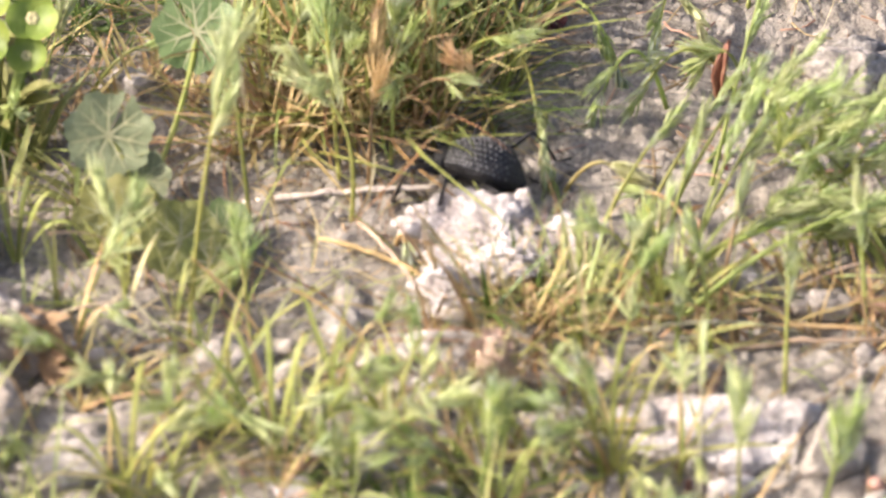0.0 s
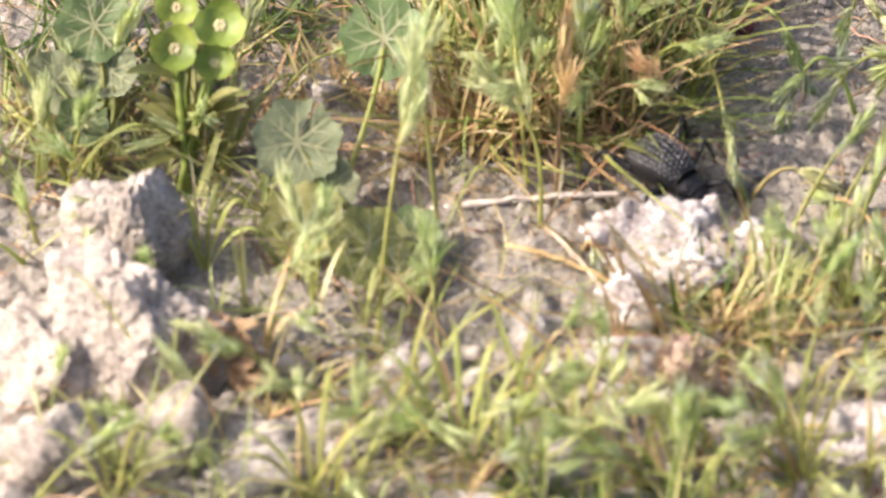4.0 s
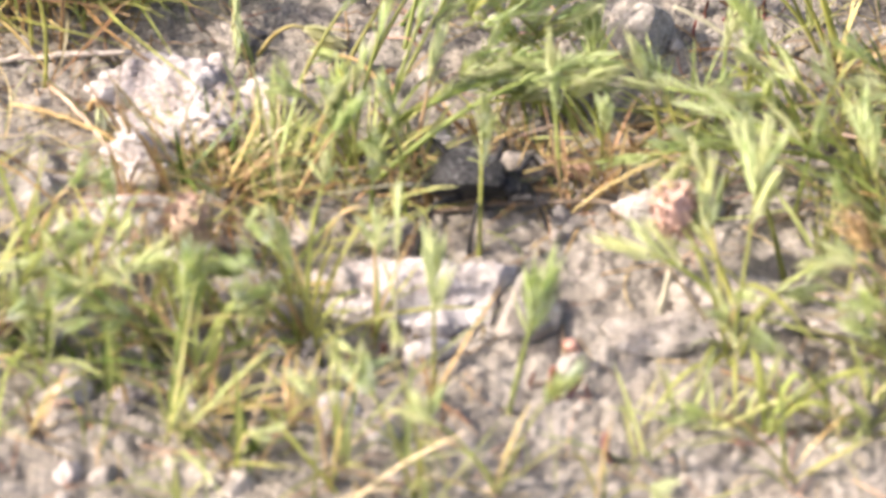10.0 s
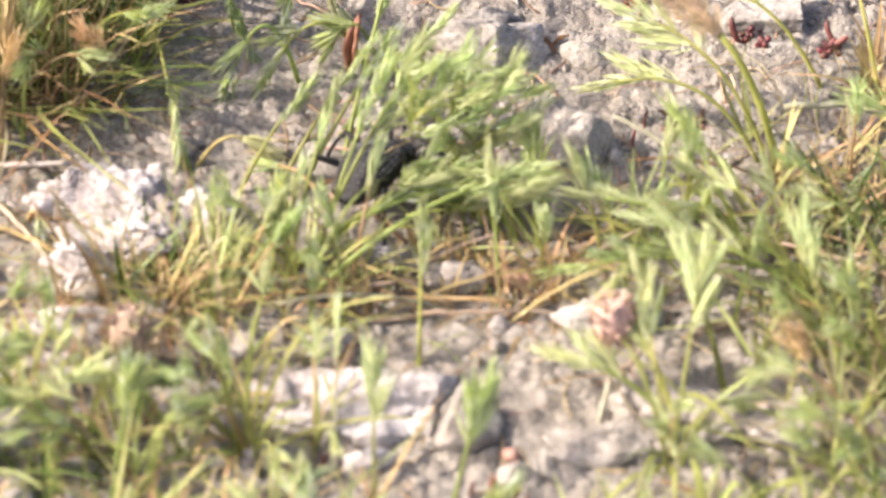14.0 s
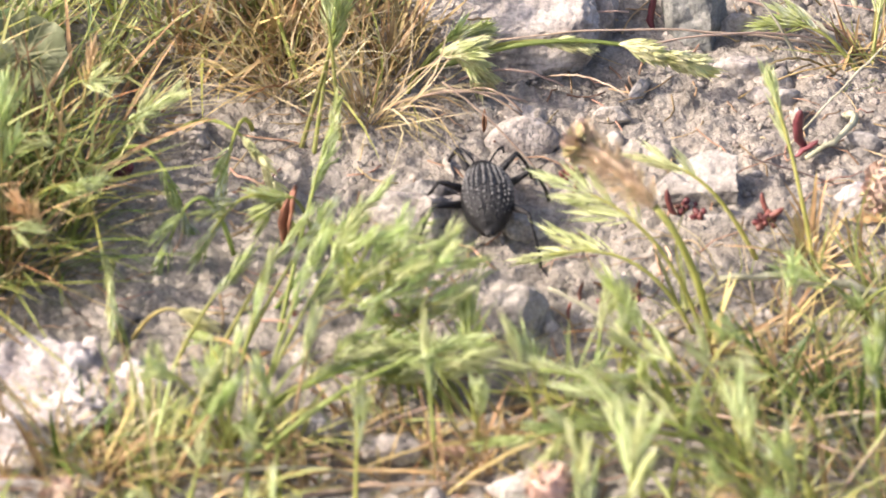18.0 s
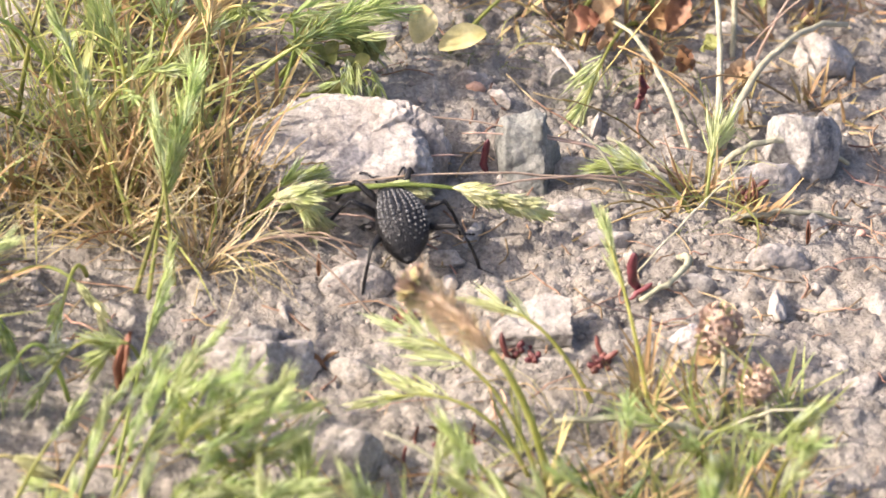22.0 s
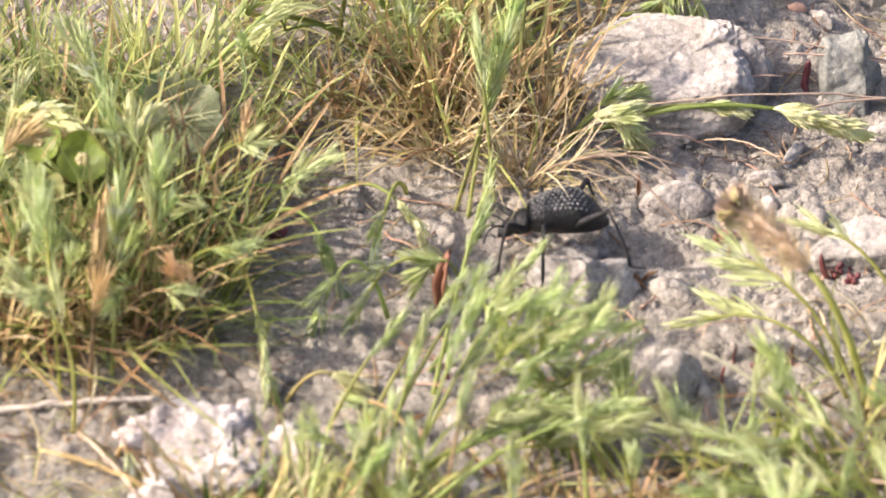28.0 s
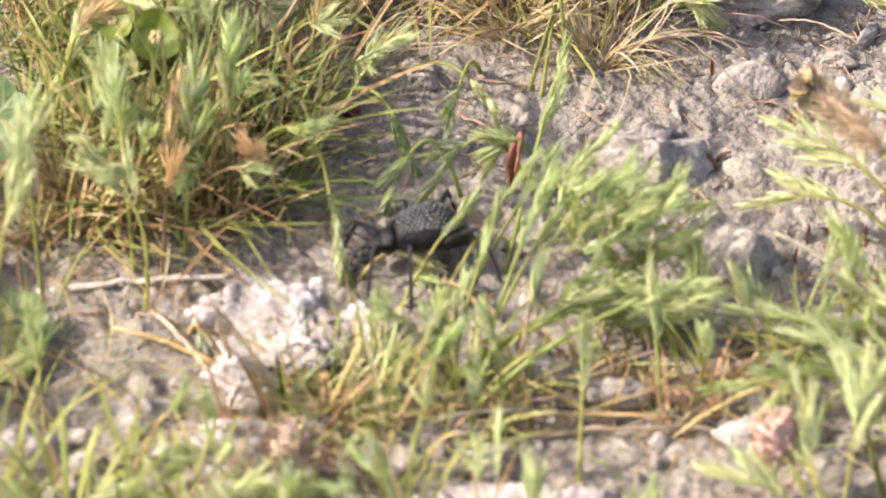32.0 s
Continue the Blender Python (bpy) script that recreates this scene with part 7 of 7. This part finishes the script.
clover((0.0870, 0.1337, 0.0003), [(0.0960, 0.1292, 0.0094), (0.0992, 0.1272, 0.0082), (0.0868, 0.1356, 0.0083)], "small olive leaves over a stone", 1)
clover((0.1186, 0.1640, -0.0019), [(0.1054, 0.1654, 0.0038), (0.1119, 0.1640, 0.0036), (0.1174, 0.1666, 0.0043), (0.1239, 0.1653, 0.0026), (0.1291, 0.1608, 0.0006), (0.1355, 0.1588, -0.0006), (0.1203, 0.1594, 0.0017), (0.1137, 0.1568, 0.0024), (0.1274, 0.1713, 0.0033)], "low leafy clover mat", 2)
clover((0.1084, 0.1771, -0.0011), [(0.0992, 0.1706, 0.0039), (0.1033, 0.1649, 0.0029), (0.1089, 0.1712, 0.0048), (0.1133, 0.1710, 0.0036), (0.1008, 0.1576, 0.0031), (0.1184, 0.1641, 0.0021)], "grey-green small leaves on thin stalks", 6)
clover((0.1389, 0.1743, -0.0044), [(0.1328, 0.1684, 0.0015), (0.1406, 0.1719, 0.0002), (0.1449, 0.1690, -0.0017), (0.1379, 0.1625, -0.0007), (0.1485, 0.1761, -0.0004)], "small leaves over withered stalks", 7)
clover((0.1799, 0.1770, -0.0121), [(0.1758, 0.1717, -0.0066), (0.1815, 0.1749, -0.0063), (0.1843, 0.1677, -0.0076), (0.1764, 0.1641, -0.0075)], "small leafy shoot by a stone", 8)
clover((0.0912, 0.1335, 0.0004), [(0.0906, 0.1259, 0.0093), (0.0958, 0.1238, 0.0082), (0.0929, 0.1163, 0.0069)], "olive green leafy sprig over a slab", 9)
clover((0.1516, 0.1672, -0.0072), [(0.1468, 0.1645, -0.0023), (0.1537, 0.1700, -0.0025), (0.1600, 0.1664, -0.0038), (0.1563, 0.1600, -0.0043), (0.1639, 0.1744, -0.0046)], "low leafy clover by hairy stems", 3)
clover((0.0548, 0.1689, -0.0003), [(0.0566, 0.1588, 0.0076), (0.0640, 0.1573, 0.0075), (0.0610, 0.1642, 0.0075)], "yellowish small leaves in grass", 4)


# Thin withered stems caught in the grass.
srng = random.Random(31)
for lo, hi, n in (((-0.1043, -0.0750), (0.0366, -0.0016), 22), ((0.0218, 0.0203), (0.0902, -0.0299), 16), ((0.0933, -0.0676), (0.1740, 0.0288), 20), ((0.0733, 0.0457), (0.1883, 0.1847), 20), ((0.0173, 0.0816), (0.0774, 0.1628), 20)):
    for k in range(n):
        x, y = srng.uniform(lo[0], hi[0]), srng.uniform(min(lo[1], hi[1]), max(lo[1], hi[1]))
        a, L = srng.uniform(-0.9, 0.9) + (3.14 if srng.random() < 0.5 else 0), srng.uniform(0.012, 0.034)
        bare_stem((x, y, 0), (x + L * math.cos(a), y + L * math.sin(a), srng.uniform(0.002, 0.014)), (0, 0, srng.uniform(0, 0.004)), srng.uniform(0.00018, 0.00036), srng.choice((STRAW, PINK_STEM, STRAW, HAIRY_STEM, RUST)), "thin withered grass stem caught on the soil", "fallen_straw")


# The black beetle.
def shell(rows, seg=20, flat=0.0):
    """A closed body along x from rows of (x, half width, top, bottom)."""
    s = Shape()
    for x, w, zt, zb in rows:
        for k in range(seg):
            a = 2 * math.pi * k / seg
            c, sn = math.cos(a), math.sin(a)
            mid = zb + (zt - zb) * 0.55
            z = mid + (zt - mid) * abs(sn) ** 0.75 if sn >= 0 else mid - (mid - zb) * abs(sn) ** 0.9
            s.v.append(Vector((x, w * math.copysign(abs(c) ** 0.9, c), z)))
    n = len(rows)
    for i in range(n - 1):
        for k in range(seg):
            a, b = i * seg + k, i * seg + (k + 1) % seg
            s.f.append((a, b, b + seg, a + seg))
    s.f.append(tuple(range(seg)))
    s.f.append(tuple((n - 1) * seg + k for k in reversed(range(seg))))
    return s


MM = 0.00096
LIFT = 2.0
ELY = [(-12.0, 0.5, 4.6, 3.6), (-11.4, 1.6, 5.6, 3.2), (-10.2, 3.0, 7.2, 2.9), (-8.6, 4.3, 9.0, 2.8), (-6.6, 5.0, 10.4, 2.7), (-4.2, 5.1, 10.9, 2.7), (-1.6, 4.6, 10.6, 2.8), (0.8, 3.9, 9.9, 2.9), (2.6, 3.2, 9.0, 3.2), (3.3, 2.7, 8.4, 3.5)]


def at_elytra(x):
    for a, b in zip(ELY, ELY[1:]):
        if a[0] <= x <= b[0]:
            q = (x - a[0]) / (b[0] - a[0])
            return [a[i] + (b[i] - a[i]) * q for i in range(4)]


def build_beetle():
    th = new("beetle")
    th.empty_display_size = 0.01
    tagged(th, "black long-legged darkling beetle with knobbly wing cases walking on soil", "beetle")
    scale = Matrix.Diagonal((MM, MM, MM, 1))
    ely = shell(ELY, 28)
    for v in ely.v:
        v *= MM
    body = part("elytra", ely.mesh("elytra", BLACK), th, None, "black wing cases with rows of grey knobs")
    s = Shape()
    rng = random.Random(3)
    for row in range(-5, 5):
        for k in range(13):
            x = -9.2 + 0.98 * k + (0.49 if row % 2 else 0) + rng.uniform(-0.12, 0.12)
            if x > 2.9:
                continue
            _, w, zt, zb = at_elytra(x)
            a = radians(90 - (row + 0.5) * 14 + rng.uniform(-1.5, 1.5))
            c, sn = math.cos(a), math.sin(a)
            mid = zb + (zt - zb) * 0.55
            p = Vector((x, w * math.copysign(abs(c) ** 0.9, c), mid + (zt - mid) * abs(sn) ** 0.75)) * MM
            r = rng.uniform(0.30, 0.41) * MM * (0.55 if x < -7.4 else 0.8 if x < -5.6 or x > 1.6 else 1)
            s.blob(Matrix.Translation(p) @ Matrix.Diagonal((r * 1.1, r, r * 0.85, 1)), 7, 5)
    part("knob_relief", s.mesh("knob_relief", GREYB), body, None, "rows of small dusty grey knobs with sun glints put into their colour", "stuff")
    pro = shell([(2.9, 2.2, 7.0, 3.2), (3.4, 2.9, 7.4, 3.0), (4.4, 3.2, 7.4, 2.8), (5.5, 2.8, 6.9, 2.8), (6.2, 2.3, 6.2, 3.0)], 22)
    for v in pro.v:
        v *= MM
    part("pronotum", pro.mesh("pronotum", BLACK), th, None, "smooth black neck shield")
    hd = shell([(5.9, 1.8, 6.0, 3.0), (6.8, 2.0, 5.9, 2.5), (8.0, 1.7, 5.2, 2.1), (8.8, 1.0, 4.2, 2.1), (9.2, 0.5, 3.6, 2.3)], 18)
    for v in hd.v:
        v *= MM
    head = part("head", hd.mesh("head", BLACK), th)
    for sd in (-1, 1):
        s = Shape()
        pts = arc(Vector((7.7, 1.4 * sd, 4.8)) * MM, Vector((12.4, 4.6 * sd, 3.0)) * MM, Vector((0.8, 0.6 * sd, 1.6)) * MM, 9)
        s.tube([pts[0].lerp(pts[-1], 0) if k == 0 else pts[k // 2].lerp(pts[min(k // 2 + 1, 9)], 0.5 * (k % 2)) for k in range(19)], [MM * (0.16 if k % 2 else 0.27) for k in range(19)], 6)
        part("antenna", s.mesh("antenna", LEG), head)
        s = Shape()
        s.blob(Matrix.Translation(Vector((6.9, 1.75 * sd, 4.9)) * MM) @ Matrix.Diagonal((0.5 * MM, 0.3 * MM, 0.55 * MM, 1)), 8, 6)
        part("eye", s.mesh("eye", BLACK), head)
    legs = []
    for k, (cx, cy, cz, az, knee, foot, up) in enumerate(((4.4, 2.3, 3.9, 40, 5.4, 9.2, 3.0), (0.4, 2.9, 3.9, 88, 6.4, 10.2, 3.8), (-3.2, 2.9, 3.9, 138, 9.4, 13.6, 4.8))):
        for sd in (1, -1):
            a = radians(az * sd)
            d = Vector((math.cos(a), math.sin(a), 0))
            kn = d * knee + Vector((0, 0, up))
            ft = d * foot + Vector((0, 0, -cz - LIFT + 0.3))
            toe = ft + d * 2.8 + Vector((math.cos(a) * 0.6, 0, -0.1))
            s = Shape()
            s.tube([q * MM for q in arc((0, 0, 0), kn, (0, 0, 0.3), 6)], [q * MM for q in (0.55, 0.75, 0.8, 0.72, 0.62, 0.52, 0.42)], 8)
            leg = part("leg", s.mesh("leg", LEG), th, Matrix.Translation(Vector((cx, cy * sd, cz)) * MM))
            s = Shape()
            s.tube([q * MM for q in arc(kn, ft, d * 0.5, 6)], [q * MM for q in (0.4, 0.36, 0.34, 0.33, 0.36, 0.4, 0.36)], 7)
            for q in range(5):
                p0 = kn.lerp(ft, 0.3 + 0.15 * q)
                s.tube([p0 * MM, (p0 + d * 0.7 + Vector((0, 0, -0.6))) * MM], [0.09 * MM, 0.02 * MM], 4)
            part("tibia", s.mesh("tibia", LEG), leg)
            s = Shape()
            for q in range(4):
                p0, p1 = ft.lerp(toe, q / 4), ft.lerp(toe, (q + 1) / 4)
                m = Matrix.Translation((p0 + p1) / 2 * MM) @ (p1 - p0).to_track_quat("X", "Z").to_matrix().to_4x4() @ Matrix.Diagonal(((p1 - p0).length * 0.56 * MM, 0.26 * MM, 0.24 * MM, 1))
                s.blob(m, 6, 5)
            part("tarsus", s.mesh("tarsus", LEG), leg)
            legs.append((leg, Vector((cx, cy * sd, cz)) * MM, sd, (k + (sd > 0)) % 2))
    return th, legs


BEETLE, LEGS = build_beetle()

# Its way: seconds, place, heading (0 to the right, 90 away), pitch up, roll, height over the soil.
TRACK = [
    (0, 0.0038, 0.0142, 160, 0, 0, 0.000),
    (0.5, 0.0032, 0.0125, 172, 0, 8, 0.000),
    (1, 0.0026, 0.0118, 186, 0, 15, 0.000),
    (1.5, 0.0048, 0.0133, 195, 0, 18, 0.001),
    (2, 0.0008, 0.0131, 200, 0, 18, 0.000),
    (2.5, -0.0017, 0.0120, 196, 0, 18, 0.000),
    (3, 0.0001, 0.0121, 235, 0, 8, 0.000),
    (3.5, 0.0033, 0.0122, 275, 0, 0, 0.000),
    (4, 0.0075, 0.0127, 315, 0, 0, 0.000),
    (4.5, 0.0123, 0.0128, 343, 0, 0, 0.001),
    (5, 0.0177, 0.0084, 338, -5, 0, 0.002),
    (5.5, 0.0198, 0.0077, 335, -8, 0, 0.002),
    (6, 0.0271, -0.0001, 318, -15, 0, 0.002),
    (6.5, 0.0223, -0.0013, 312, -5, 0, 0.001),
    (7, 0.0222, -0.0049, 302, -5, 0, 0.001),
    (7.5, 0.0303, -0.0070, 305, -5, 0, 0.000),
    (8, 0.0441, -0.0207, 308, -5, 0, 0.000),
    (8.5, 0.0480, -0.0198, 328, 0, 0, 0.000),
    (9, 0.0480, -0.0194, 350, 0, 0, 0.000),
    (9.5, 0.0540, -0.0202, 350, 0, 0, 0.000),
    (10, 0.0610, -0.0252, 352, 0, 0, 0.000),
    (10.5, 0.0673, -0.0233, 365, 0, -4, 0.001),
    (11, 0.0658, -0.0193, 373, 0, -8, 0.001),
    (11.5, 0.0631, -0.0125, 386, 0, -8, 0.001),
    (12, 0.0613, -0.0045, 412, 0, -4, 0.000),
    (12.5, 0.0608, -0.0022, 432, 0, 0, 0.000),
    (13, 0.0584, 0.0025, 418, 0, 0, 0.000),
    (13.5, 0.0550, 0.0043, 412, 0, 0, 0.000),
    (14, 0.0545, 0.0084, 410, 0, 0, 0.000),
    (14.5, 0.0548, 0.0072, 410, 0, 0, 0.000),
    (15, 0.0553, 0.0086, 410, 0, 0, 0.000),
    (15.5, 0.0578, 0.0091, 408, 0, 0, 0.000),
    (16, 0.0625, 0.0135, 410, 0, 0, 0.000),
    (16.5, 0.0704, 0.0210, 418, 0, 0, 0.000),
    (17, 0.0780, 0.0315, 440, 0, 0, 0.001),
    (17.5, 0.0809, 0.0441, 456, 2, 0, 0.001),
    (18, 0.0859, 0.0507, 452, 2, 0, 0.000),
    (18.5, 0.0921, 0.0533, 446, 0, 0, 0.000),
    (19, 0.0977, 0.0549, 444, -4, 0, 0.000),
    (19.5, 0.1063, 0.0597, 442, -2, 0, 0.000),
    (20, 0.1113, 0.0648, 446, 0, 0, 0.000),
    (20.5, 0.1123, 0.0732, 460, 0, 0, 0.000),
    (21, 0.1086, 0.0832, 466, 4, 0, 0.000),
    (21.5, 0.1047, 0.0842, 462, 6, 0, 0.001),
    (22, 0.1013, 0.0827, 460, 8, 0, 0.002),
    (22.5, 0.1061, 0.0900, 452, 22, 0, 0.003),
    (23, 0.1083, 0.0939, 450, 22, 0, 0.003),
    (23.5, 0.1071, 0.0797, 490, 5, 0, 0.000),
    (24, 0.1058, 0.0650, 520, 0, 6, 0.000),
    (24.5, 0.0990, 0.0569, 540, 0, 16, 0.000),
    (25, 0.0858, 0.0593, 530, 0, 14, 0.000),
    (25.5, 0.0800, 0.0588, 530, 0, 16, 0.001),
    (26, 0.0733, 0.0569, 532, 0, 20, 0.001),
    (26.5, 0.0698, 0.0571, 538, 0, 22, 0.001),
    (27, 0.0696, 0.0568, 540, 0, 20, 0.001),
    (27.5, 0.0696, 0.0565, 542, 0, 20, 0.001),
    (28, 0.0692, 0.0546, 545, 0, 18, 0.002),
    (28.5, 0.0684, 0.0527, 552, 0, 14, 0.003),
    (28.8, 0.0656, 0.0467, 590, -5, 0, 0.004),
    (29, 0.0661, 0.0394, 592, -8, 0, 0.005),
    (29.3, 0.0661, 0.0370, 590, -8, 0, 0.005),
    (29.6, 0.0650, 0.0349, 588, -8, 0, 0.005),
    (30, 0.0605, 0.0348, 586, -8, 0, 0.004),
    (30.3, 0.0587, 0.0359, 588, -8, 0, 0.003),
    (30.6, 0.0546, 0.0348, 580, -8, 0, 0.002),
    (31, 0.0465, 0.0288, 562, 0, 10, 0.000),
    (31.3, 0.0421, 0.0284, 552, 0, 14, 0.000),
    (31.6, 0.0351, 0.0287, 547, 0, 16, 0.000),
    (31.8, 0.0312, 0.0247, 548, 0, 15, 0.000),
    (32, 0.0310, 0.0172, 550, 0, 14, 0.000),
]


def motions():
    walk(BEETLE, [(t, pose(x, y, terr(x, y) + h + LIFT * MM, 0, 0, turn) @ pose(0, 0, 0, 0, -pitch, 0) @ pose(0, 0, 0, roll, 0, 0)) for t, x, y, turn, pitch, roll, h in TRACK])
    for leg, at, sd, phase in LEGS:
        rows, stride, t = [], 0.0, 0.0
        while t <= 32.001:
            i = max(k for k in range(len(TRACK) - 1) if TRACK[k][0] <= t + 1e-6)
            a, b = TRACK[i], TRACK[i + 1]
            dt = b[0] - a[0]
            speed = (math.hypot(b[1] - a[1], b[2] - a[2]) + abs(b[3] - a[3]) * 0.00008) / dt
            pace = min(1.0, speed / 0.006)
            swing = math.sin(stride + math.pi * phase)
            lifted = max(0.0, math.cos(stride + math.pi * phase))
            rows.append((t, Matrix.Translation(at) @ pose(0, 0, 0, 0, 0, sd * -14 * pace * swing) @ pose(0, 0, 0, 9 * sd * lifted * pace, 0, 0)))
            stride += 0.1 * 2 * math.pi * (0.4 + 1.5 * min(1.4, speed / 0.012)) * min(1.0, pace + 0.05)
            t = round(t + 0.1, 3)
        walk(leg, rows)


motions()
